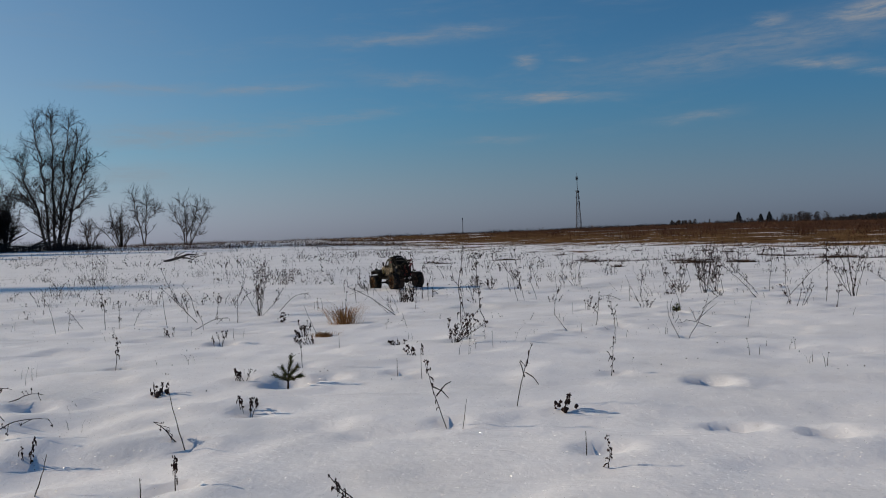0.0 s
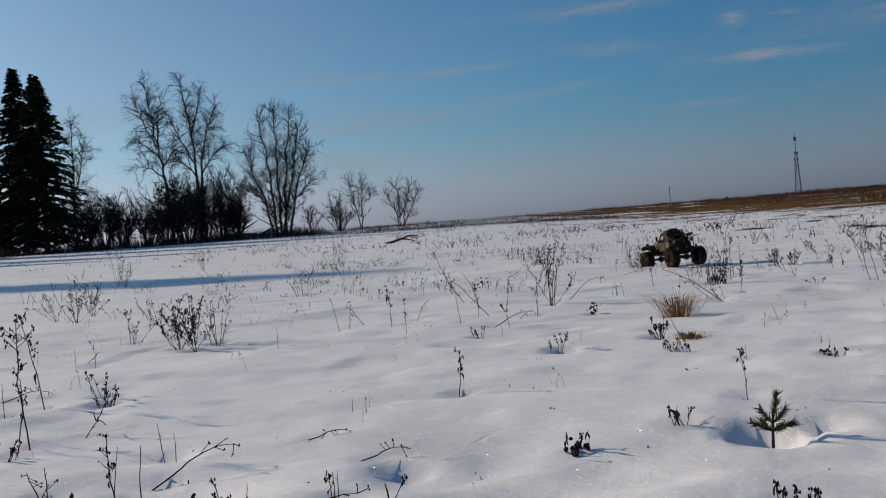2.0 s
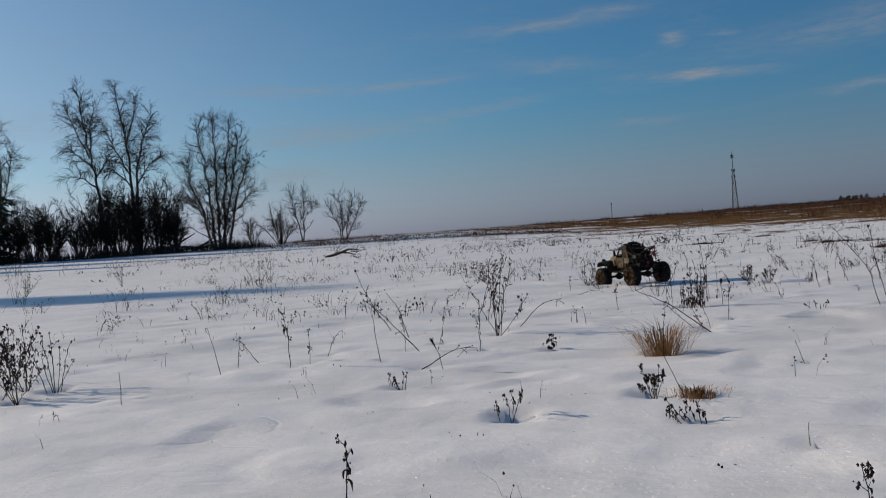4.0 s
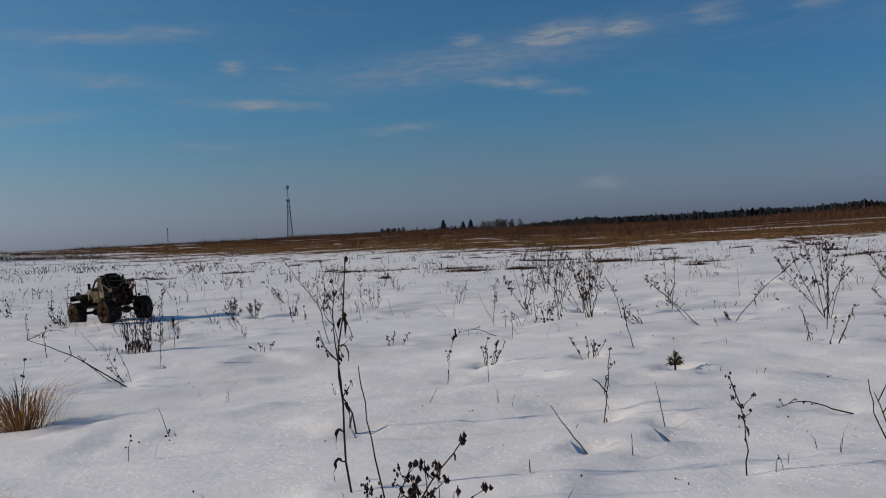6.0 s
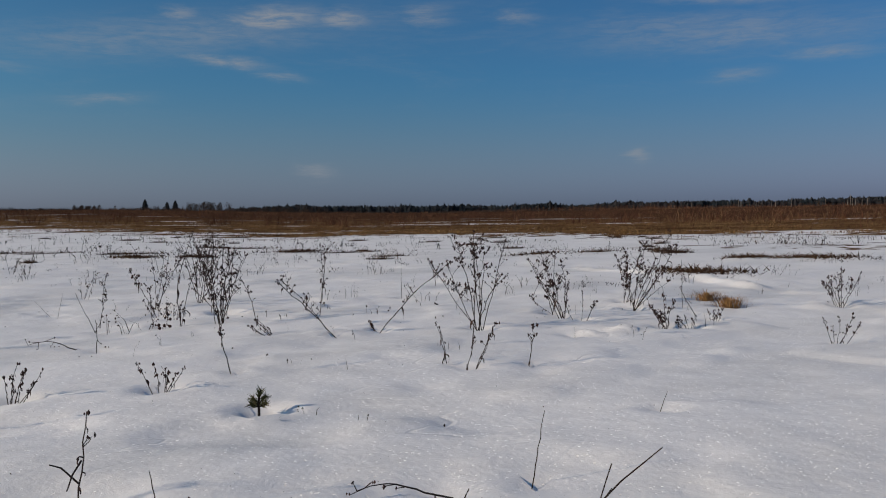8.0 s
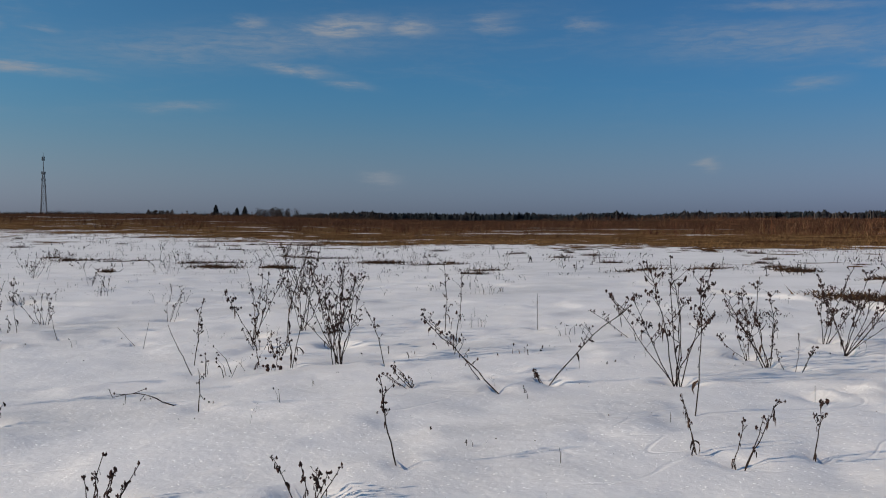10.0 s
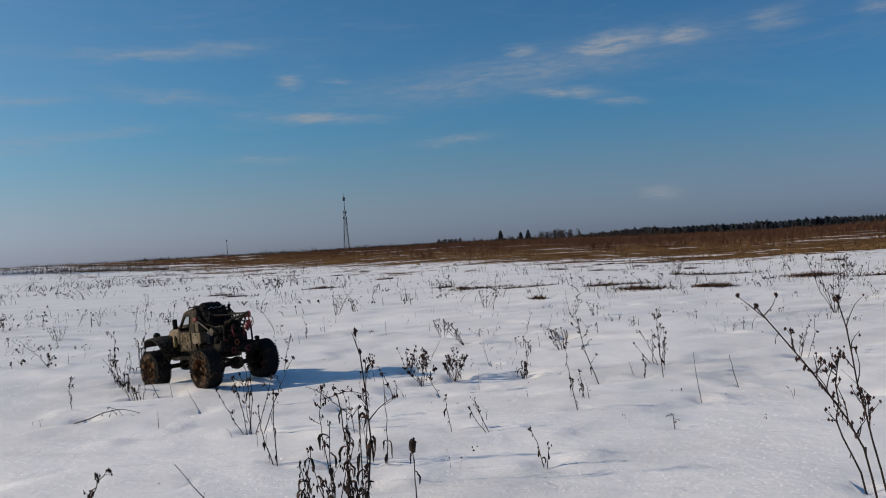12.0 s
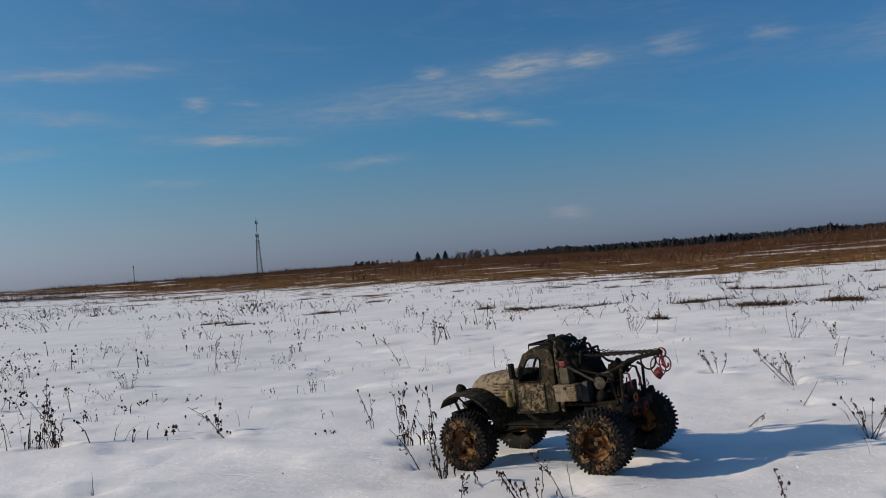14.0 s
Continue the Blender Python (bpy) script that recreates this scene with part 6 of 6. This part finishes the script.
stand("arch", 0.04, 7.71, 0.13, -0.09, 0.01)
stand("stick", -0.41, 7.71, -0.04, 0.01, 0.08)
stand("stalk", -0.27, 7.72, -0.02, 0.01, 0.10)
stand("curl", 0.29, 7.73, -0.04, 0.03, 0.10)
stand("clump", 1.41, 7.74, -0.01, 0.00, 0.18)
stand("arch", -0.81, 7.79, 0.20, 0.00, 0.01)
stand("clump", 2.79, 7.80, -0.02, 0.01, 0.39)
stand("shock", 0.86, 7.85, 0.02, -0.02, 0.14)
stand("bush", 0.44, 7.90, 0.01, -0.00, 0.13)
stand("bush", 0.59, 7.92, 0.01, -0.01, 0.12)
stand("stalk", -0.87, 8.01, 0.00, -0.00, 0.12)
stand("clump", -0.66, 8.14, -0.02, 0.01, 0.08)
stand("stalk", -0.57, 8.14, -0.06, 0.03, 0.11)
stand("stick", -0.52, 8.18, -0.01, 0.00, 0.07)
stand("stick", 0.82, 8.18, -0.02, 0.01, 0.09)
stand("clump", 0.46, 8.19, 0.01, -0.00, 0.14)
stand("stalk", -0.70, 8.36, -0.00, 0.00, 0.04)
stand("clump", 1.26, 8.41, -0.03, 0.01, 0.10)
stand("shock", -0.74, 8.50, -0.02, 0.01, 0.24)
stand("arch", 0.34, 8.55, 0.04, -0.03, 0.04)
stand("stalk", -0.04, 8.62, 0.04, -0.02, 0.18)
stand("arch", -0.76, 8.64, -0.07, 0.02, 0.12)
stand("stick", 0.69, 8.68, 0.04, -0.03, 0.08)
stand("clump", 1.46, 8.82, -0.01, 0.01, 0.06)
stand("stick", -1.62, 8.89, 0.00, 0.00, 0.06)
stand("shock", -0.67, 8.99, 0.01, -0.00, 0.19)
stand("clump", 0.96, 9.03, -0.08, 0.01, 0.15)
stand("bush", 3.43, 9.13, 0.00, -0.00, 0.38)
stand("fork", 1.38, 9.18, 0.03, -0.02, 0.12)
stand("curl", -0.70, 9.31, -0.04, 0.00, 0.15)
stand("stick", 1.64, 9.48, 0.02, -0.02, 0.09)
stand("clump", 0.96, 9.51, -0.03, 0.03, 0.11)
stand("arch", -1.20, 9.53, -0.11, 0.00, 0.12)
stand("litter", -1.20, 9.60, 0.00, -0.00, 0.08)
stand("shock", -1.76, 9.73, -0.01, -0.00, 0.19)
stand("shock", -1.82, 9.75, 0.04, 0.00, 0.19)
stand("stick", 0.70, 9.85, -0.00, 0.00, 0.09)
stand("stick", 1.04, 9.88, -0.01, 0.00, 0.08)
stand("stick", 1.00, 9.93, 0.00, -0.00, 0.06)
stand("clump", 2.23, 10.04, 0.01, -0.00, 0.11)
stand("clump", -4.65, 10.05, 0.01, 0.00, 0.17)
stand("curl", 0.23, 10.13, -0.01, 0.00, 0.13)
stand("clump", 2.17, 10.29, 0.07, -0.02, 0.18)
stand("litter", -1.84, 10.57, 0.04, 0.01, 0.17)
stand("stick", 0.43, 10.72, -0.00, 0.00, 0.13)
stand("stick", 0.15, 11.08, -0.00, 0.00, 0.08)
stand("stick", 1.99, 11.21, 0.02, -0.01, 0.09)
stand("stalk", 1.88, 11.27, 0.03, -0.02, 0.23)
stand("stick", 0.12, 11.29, -0.04, 0.01, 0.13)
stand("litter", -2.01, 11.37, 0.04, 0.01, 0.16)
stand("arch", 0.13, 11.52, -0.13, 0.01, 0.20)
stand("clump", 1.95, 11.62, 0.04, -0.02, 0.20)
stand("clump", -1.48, 11.67, -0.01, -0.00, 0.11)
stand("bush", -8.17, 11.60, 0.07, 0.05, 0.36)
stand("stalk", -0.95, 12.04, 0.03, 0.00, 0.22)
stand("stalk", -0.89, 12.38, 0.03, -0.00, 0.22)
stand("bush", -5.20, 12.44, 0.03, 0.01, 0.47)
stand("clump", -0.36, 12.64, 0.03, -0.01, 0.12)
stand("clump", 0.80, 12.66, 0.04, -0.01, 0.26)
stand("clump", -0.71, 12.89, 0.01, -0.00, 0.18)
stand("bush", -5.46, 13.57, 0.04, 0.01, 0.54)
stand("arch", 0.51, 14.60, -0.10, 0.03, 0.02)
stand("bush", -9.96, 14.16, 0.06, 0.04, 0.41)
stand("clump", 6.07, 15.52, 0.02, -0.02, 0.31)
stand("clump", 7.39, 15.66, 0.01, -0.01, 0.19)
stand("clump", 6.46, 16.27, 0.01, -0.01, 0.21)
stand("bush", -9.66, 16.62, -0.07, -0.04, 0.48)
stand("clump", -1.14, 17.15, 0.01, -0.00, 0.20)
stand("bush", -2.85, 4.04, 0.02, 0.00, 0.24)
stand("bush", -2.71, 3.95, -0.02, -0.00, 0.26)
stand("clump", -2.72, 4.19, 0.00, 0.00, 0.22)
stand("clump", -3.76, 5.33, 0.00, 0.00, 0.21)
stand("bush", -8.41, 11.76, 0.05, 0.01, 0.70)
stand("bush", -4.83, 5.93, 0.00, 0.00, 0.32)
stand("clump", -2.33, 2.70, 0.00, 0.00, 0.11)
stand("stalk", -1.56, 1.62, -0.01, -0.00, 0.14)
stand("stick", -1.51, 1.62, 0.01, 0.00, 0.12)
stand("bush", -1.49, 1.37, 0.02, 0.00, 0.08)
stand("litter", -1.43, 1.36, 0.00, 0.00, 0.05)
stand("litter", -1.31, 1.45, 0.00, 0.00, 0.07)
stand("curl", -1.27, 1.46, 0.00, 0.00, 0.10)
stand("stick", -1.23, 1.48, 0.01, 0.00, 0.09)
stand("stick", -1.08, 1.50, -0.00, -0.00, 0.10)
stand("fork", -0.98, 1.36, 0.06, 0.01, 0.12)
stand("stick", -1.61, 1.51, -0.01, -0.00, 0.10)
stand("stalk", -2.08, 2.03, -0.01, -0.00, 0.32)
stand("arch", -1.63, 1.46, 0.04, 0.01, 0.07)
stand("stick", -2.19, 3.74, 0.00, 0.00, 0.10)

LABELS = {
    "bush": ("dry_weed", "dry many-stemmed weed with dark seed heads in snow", "weed"),
    "clump": ("dry_weed", "low clump of short dry stems poking out of snow", "weed"),
    "stalk": ("seeding_weed", "tall thin dry stalk with clusters of dark seeds", "weed"),
    "stick": ("dead_weed", "single bare brown stem sticking out of snow", "weed"),
    "fork": ("forked_weed", "dry forked stem with bent side twigs", "weed"),
    "curl": ("withered_weed", "dead weed with shrivelled dark leaves hanging from it", "weed"),
    "pod": ("seeding_weed", "single dry stalk ending in one large brown seed head", "weed"),
    "shock": ("withered_weed", "dense dead weed clump with shrivelled brown hanging leaves", "weed"),
    "arch": ("bent_weed", "thin dry stem bowed over towards the snow", "weed"),
    "litter": ("leaf_litter", "small heap of blackened leaves on the snow", "dead leaves"),
    "tuft": ("grass_tuft", "tuft of straw-yellow dead grass in a thaw hole", "grass"),
    "seedling": ("pine_seedling", "small green pine seedling in a thaw hole", "seedling"),
    "bare": ("dry_weed", "bare widely branched dry weed with few seed heads", "weed"),
}


def stem_path(rng, tip, n=7, sway=0.05, bow=0.0):
    """A slightly crooked way from the ground to the tip."""
    L = tip.length
    a = rng.uniform(0, 6.28)
    off = Vector((math.cos(a), math.sin(a), 0)) * L * sway
    out = []
    for i in range(n + 1):
        f = i / n
        p = tip * f + off * math.sin(math.pi * f) + Vector((rng.gauss(0, 1), rng.gauss(0, 1), 0)) * L * (0.003 + 0.10 * sway) * (0 < f < 1)
        p.z += bow * L * math.sin(math.pi * f)
        out.append(p)
    out[0] = out[0] - tip.normalized() * 0.03
    return out


def seeds(shape, p, rng, size, n):
    for _ in range(n):
        q = p + Vector((rng.gauss(0, 1), rng.gauss(0, 1), rng.gauss(0, 1))) * size * 0.95
        shape.blob(q, size * rng.uniform(0.6, 1.45), rng, 4, 2, rng.uniform(0.8, 1.9))


def curled_leaf(shape, p, rng, L):
    """A narrow withered leaf that hangs, twists and crumples."""
    a = rng.uniform(0, 6.28)
    o = Vector((math.cos(a), math.sin(a), 0))
    s = Vector((-o.y, o.x, 0))
    pts, n = [], 7
    rise, fall, out = rng.uniform(-0.1, 0.35), rng.uniform(0.6, 1.1), rng.uniform(0.15, 0.6)
    twist, wide = rng.uniform(-4, 4), rng.uniform(0.04, 0.085)
    for i in range(n + 1):
        f = i / n
        c = p + o * L * out * math.sin(f * 1.9) + Vector((0, 0, L * (rise * math.sin(f * 2.6) - fall * f * f)))
        c += Vector((rng.gauss(0, 1), rng.gauss(0, 1), rng.gauss(0, 1))) * L * 0.025 * (i > 0)
        w = L * wide * math.sin(math.pi * min(f * 0.9 + 0.1, 1)) * rng.uniform(0.6, 1.3) + 0.0007
        tw = f * twist + a
        d = (s * math.cos(tw) + o * math.sin(tw)) * w
        pts.append([c - d, c + d * 0.2 + Vector((0, 0, w * 0.7)), c + d])
    shape.loft(pts, closed=False, caps=False)
    shape.loft([[q - Vector((0.0006, 0.0006, 0.0006)) for q in r] for r in pts], closed=False, caps=False)


def twig(stem, heads, p, way, L, r, rng, kids, size, n_seed):
    """A side twig with seeds along it and at its tip."""
    tip = way.normalized() * L
    path = [p + q for q in stem_path(rng, tip, 4, 0.10)]
    path[0] = p
    stem.tube(path, [r, r * 0.85, r * 0.7, r * 0.55, r * 0.4], 4, caps=False)
    if n_seed:
        seeds(heads, path[-1], rng, size, n_seed)
        if rng.random() < 0.30:
            curled_leaf(heads, path[rng.randint(1, 4)], rng, min(size * rng.uniform(3.0, 6.5), 0.4 * L))
    for _ in range(kids):
        q = path[rng.randint(1, 3)]
        d = (way.normalized() + Vector((rng.gauss(0, 0.6), rng.gauss(0, 0.6), rng.gauss(0.1, 0.4))))
        e = q + d.normalized() * L * rng.uniform(0.25, 0.5)
        stem.tube([q, q.lerp(e, 0.5) + Vector((0, 0, 0.002)), e], [r * 0.6, r * 0.5, r * 0.35], 3, caps=False)
        if n_seed:
            seeds(heads, e, rng, size, max(2, n_seed - 1))


def stalk(parent, foot, tip, rng, twigs, size, dense, leaf=0, name="stem", start=0.35, sway=0.10):
    """One stem with its twigs, seed clusters and withered leaves."""
    L = tip.length
    r = min(max(0.0009 + 0.0030 * L, 0.0010), 0.0019) * rng.uniform(0.8, 1.15)
    path = stem_path(rng, tip, 8, rng.uniform(0.01, sway))
    s, h, l = Shape(), Shape(), Shape()
    s.tube([foot + p for p in path], [r * (1 - 0.06 * i) for i in range(9)], 6)
    for k in range(twigs):
        f = rng.uniform(start, 0.98)
        i = min(int(f * 8), 7)
        p = foot + path[i].lerp(path[i + 1], f * 8 - i)
        a = rng.uniform(0, 6.28)
        way = Vector((math.cos(a) * 0.8, math.sin(a) * 0.8, rng.uniform(0.5, 1.3)))
        twig(s, h, p, way, L * rng.uniform(0.05, 0.20), r * 0.6, rng, rng.randint(0, 2) if dense else 0, size, dense)
    for i in range(2, 8):
        if dense and rng.random() < 0.5:
            curled_leaf(h, foot + path[i], rng, rng.uniform(0.006, 0.016))
    if dense:
        seeds(h, foot + path[-1], rng, size, dense + 3)
    ob = part(name, s, M_STEM, parent)
    if h.v:
        part("seed_mass", h, M_HEAD, ob, "small dark brown seed heads")["kind"] = "stuff"
    for k in range(leaf):
        f = rng.uniform(0.12, 0.95)
        i = min(int(f * 8), 7)
        lf = Shape()
        curled_leaf(lf, foot + path[i], rng, min(0.012 + 0.12 * L * rng.uniform(0.4, 1.1), 0.042))
        part("leaf", lf, M_LEAF, ob)
    return ob


def needle_shoot(shape, wood, p, way, L, rng):
    e = p + way.normalized() * L
    wood.tube([p, e], [0.0018, 0.0010], 5)
    for k in range(int(L * 2000)):
        f = rng.uniform(0.12, 1.0)
        a = rng.uniform(0, 6.28)
        d = way.normalized()
        s = d.cross(Vector((0.3, 0.2, 1.0))).normalized()
        u = d.cross(s)
        out = (s * math.cos(a) + u * math.sin(a)) * 0.8 + d * 0.9
        q = p.lerp(e, f)
        n = out.normalized() * rng.uniform(0.010, 0.020)
        w_ = d.cross(out).normalized() * 0.0011
        shape.put([q - w_, q + w_, q + n], [(0, 1, 2)])
        w_ = out.cross(w_).normalized() * 0.0011
        shape.put([q - w_, q + w_, q + n], [(0, 1, 2)])


def build_stand(kind, x, y, dx, dy, dz, seed):
    rng = random.Random(seed)
    name, label, cat = LABELS[kind]
    tip = Vector((dx, dy, dz))
    L = tip.length
    pit = {"seedling": (0.05, 0.028), "tuft": (0.06, 0.03), "litter": (0.035, 0.012), "curl": (0.03, 0.012), "shock": (0.05, 0.022), "bush": (0.055, 0.022), "clump": (0.045, 0.024)}.get(kind, (0.03, 0.018))
    if y < 16 and abs(x) < 6:
        k = rng.uniform(0.7, 1.2)
        DENTS.append((x + 0.01, y - 0.005, pit[0] * k, pit[1] * k))
    t = thing(name, pose(x, y, floor_z(x, y) - 0.004), label, cat, "dry weeds in the snow" if cat == "weed" else "")
    O = Vector((0, 0, 0))
    size = min(0.0019 + 0.0034 * L, 0.0028)
    if kind == "bush":
        n = rng.randint(5, 9)
        for k in range(n):
            a = 2 * math.pi * k / n + rng.uniform(-0.4, 0.4)
            q = rng.uniform(0.40, 0.98) if k else 1.0
            sp = rng.uniform(0.10, 0.55) if k else 0.0
            e = tip * q + Vector((math.cos(a), math.sin(a), 0)) * L * sp
            stalk(t, Vector((math.cos(a), math.sin(a), 0)) * rng.uniform(0.0, 0.022), e, rng, rng.randint(4, 12), size * rng.uniform(0.8, 1.2), rng.randint(1, 3), rng.randint(0, 2))
    elif kind == "clump":
        n = rng.randint(4, 7)
        for k in range(n):
            a = rng.uniform(0, 6.28)
            e = tip * rng.uniform(0.45, 1.0) + Vector((math.cos(a), math.sin(a), 0)) * L * rng.uniform(0.05, 0.5)
            stalk(t, Vector((math.cos(a), math.sin(a), 0)) * rng.uniform(0.004, 0.04), e, rng, rng.randint(1, 4), size * 0.9, rng.randint(1, 3), 1 if rng.random() < 0.25 else 0)
    elif kind == "stalk":
        stalk(t, O, tip, rng, 6 + int(L * 16), size * 0.9, rng.randint(1, 2), rng.randint(0, 2), start=rng.uniform(0.25, 0.55))
    elif kind == "stick":
        stalk(t, O, tip, rng, rng.choice((0, 0, 1, 2)), size * 0.7, 0, sway=0.025)
    elif kind == "fork":
        m = stalk(t, O, tip, rng, 2, size * 0.8, 1)
        for k in range(2):
            q = tip * rng.uniform(0.35, 0.65)
            a = rng.uniform(0, 6.28)
            s = Shape()
            e = q + Vector((math.cos(a) * 0.7, math.sin(a) * 0.7, 0.6 if k else -0.5)) * L * 0.35
            s.tube([q, q.lerp(e, 0.6) + Vector((0, 0, 0.006)), e], [0.0016, 0.0013, 0.0009], 5)
            part("side_twig", s, M_STEM, m)
    elif kind == "curl":
        stalk(t, O, tip, rng, rng.randint(1, 3), size * 0.9, 1, 2 + int(L * 10))
        if rng.random() < 0.6:
            a = rng.uniform(0, 6.28)
            e = tip * rng.uniform(0.4, 0.9) + Vector((math.cos(a), math.sin(a), 0)) * L * 0.2
            stalk(t, Vector((math.cos(a), math.sin(a), 0)) * 0.012, e, rng, 1, size * 0.8, 1, 1 + int(L * 6))
    elif kind == "pod":
        ob = stalk(t, O, tip, rng, 1, size, 0, 2, sway=0.03)
        h = Shape()
        h.blob(tip, 0.0085, rng, 8, 6, 1.7)
        part("seed_head", h, M_LEAF, ob, "large oval brown seed head", True)
    elif kind == "shock":
        stalk(t, O, tip, rng, 3, size, 1, 6 + int(L * 22))
        for k in range(rng.randint(2, 4)):
            a = rng.uniform(0, 6.28)
            e = tip * rng.uniform(0.3, 0.85) + Vector((math.cos(a), math.sin(a), 0)) * L * 0.16
            stalk(t, Vector((math.cos(a), math.sin(a), 0)) * 0.012, e, rng, 1, size * 0.8, 1, 3 + int(L * 10))
        for k in range(9):
            lf = Shape()
            curled_leaf(lf, Vector((rng.gauss(0, 0.016), rng.gauss(0, 0.016), rng.uniform(0.015, 0.02 + 0.25 * L))), rng, rng.uniform(0.02, 0.05))
            part("leaf", lf, M_LEAF, t)
    elif kind == "arch":
        path = stem_path(rng, tip, 9, 0.06, 0.14 if dz < 0.6 * math.hypot(dx, dy) else 0.06)
        r = min(0.0012 + 0.004 * L, 0.0026)
        ob = part("stem", Shape().tube(path, [r * (1 - 0.07 * i) for i in range(10)], 5), M_STEM, t)
        h = Shape()
        for k in range(5):
            tw = Shape()
            p = path[rng.randint(3, 9)]
            e = p + Vector((rng.gauss(0, 0.4), rng.gauss(0, 0.4), rng.uniform(-0.7, 0.5))) * (0.02 + 0.12 * L)
            tw.tube([p, e], [r * 0.6, r * 0.35], 4)
            seeds(h, e, rng, size * 0.8, 2)
            part("side_twig", tw, M_STEM, ob)
        part("seed_mass", h, M_HEAD, ob)["kind"] = "stuff"
    elif kind == "litter":
        for k in range(5):
            lf = Shape()
            a = rng.uniform(0, 6.28)
            curled_leaf(lf, Vector((rng.gauss(0, 0.016), rng.gauss(0, 0.012), rng.uniform(0.014, 0.012 + max(dz, 0.02)))), rng, rng.uniform(0.014, 0.028))
            part("leaf", lf, M_HEAD, t)
        s = Shape()
        for k in range(10):
            s.blob((rng.gauss(0, 0.014), rng.gauss(0, 0.012), abs(rng.gauss(0, max(dz, 0.025) * 0.45))), rng.uniform(0.004, 0.008), rng, 6, 4)
        part("rotted_crown", s, M_HEAD, t)
        stalk(t, O, Vector((0.01, 0.0, max(dz, 0.03) * 1.1)), rng, 2, size, 2, 1)
    elif kind == "tuft":
        s = Shape()
        H = max(dz, 0.025) * 0.95
        for k in range(280):
            a = rng.uniform(0, 6.28)
            p = Vector((math.cos(a), math.sin(a), 0)) * abs(rng.gauss(0, 0.036))
            ln = H * rng.uniform(0.5, 1.15)
            lean = rng.uniform(0.2, 2.4)
            o = Vector((math.cos(a), math.sin(a), 0))
            w_ = Vector((-o.y, o.x, 0)) * rng.uniform(0.0007, 0.0013)
            m = p + o * ln * lean * 0.35 + Vector((0, 0, ln * 0.62))
            e = p + o * ln * lean * 0.95 + Vector((0, 0, ln * rng.uniform(0.5, 0.95)))
            b = p - Vector((0, 0, 0.03))
            s.put([b - w_, b + w_, m + w_, m - w_, e], [(0, 1, 2, 3), (3, 2, 4)])
        part("blade_mass", s, M_STRAW, t, "dry straw-yellow blades")["kind"] = "stuff"
        if L > 0.09:
            stalk(t, O, Vector((0.02, 0.0, H * 1.3)), rng, 2, size, 1, 0)
    elif kind == "seedling":
        wood, nd = Shape(), Shape()
        H = max(dz, 0.05)
        top = Vector((dx, dy, H))
        wood.tube([(0, 0, -0.04), top * 0.4, top * 0.62], [0.0034, 0.0028, 0.0018], 6)
        needle_shoot(nd, wood, top * 0.40, Vector((0.22, 0.05, 1.0)), H * 0.55, rng)
        # two whorls of upturned shoots, the lower one wide
        for n_, at_, out_, up_, long_ in ((4, 0.20, 1.0, 0.42, 0.50), (2, 0.34, 0.7, 0.8, 0.42)):
            for k in range(n_):
                a = 2 * math.pi * (k + rng.uniform(-0.2, 0.2)) / n_ + at_ * 9
                needle_shoot(nd, wood, top * at_, Vector((math.cos(a) * out_, math.sin(a) * out_, up_ * rng.uniform(0.7, 1.3))), H * long_ * rng.uniform(0.8, 1.1), rng)
        part("wood", wood, M_STEM, t)
        part("needles", nd, M_PINE, t, "green-yellow pine needles")["kind"] = "stuff"
    elif kind == "bare":
        m = stalk(t, O, tip, rng, 0, size, 0)
        for k in range(4):
            q = tip * rng.uniform(0.3, 0.75)
            a = rng.uniform(0, 6.28)
            e = q + (tip.normalized() + Vector((math.cos(a) * 0.8, math.sin(a) * 0.8, 0.0))) * L * rng.uniform(0.2, 0.4)
            s = Shape().tube([q, q.lerp(e, 0.5) + Vector((rng.gauss(0, 0.004), rng.gauss(0, 0.004), 0.003)), e], [0.0011, 0.0009, 0.0006], 5)
            part("side_twig", s, M_STEM, m)
    return t


for i_, (k_, *at_) in enumerate(STANDS):
    build_stand(k_, *at_, 300 + i_)
# old paw prints and thaw hollows
for at_ in ((0.85, 1.7, 0.05, 0.035), (0.72, 1.11, 0.05, 0.03), (0.87, 1.01, 0.04, 0.025), (0.43, 0.96, 0.04, 0.02), (-1.05, 1.81, 0.05, 0.018), (-0.37, 2.03, 0.06, 0.035), (-0.25, 2.06, 0.045, 0.03), (-1.32, 4.24, 0.03, 0.02), (-0.28, 6.25, 0.05, 0.025)):
    DENTS.append(at_)
# ridges pushed up along an old track, and a crumbled lump of crust
for (ax_, ay_), (bx_, by_) in (((5.95, 7.30), (5.55, 6.25)), ((5.52, 5.80), (5.10, 5.10))):
    for i_ in range(24):
        f_ = i_ / 23
        DENTS.append((ax_ + (bx_ - ax_) * f_ + 0.03 * math.sin(i_ * 1.7), ay_ + (by_ - ay_) * f_, 0.06 + 0.02 * math.sin(i_ * 2.3), -0.009))
for i_ in range(9):
    DENTS.append((3.03 + 0.10 * math.cos(i_ * 2.4), 4.42 + 0.05 * math.sin(i_ * 1.9), 0.04, -0.007))

build_ground()
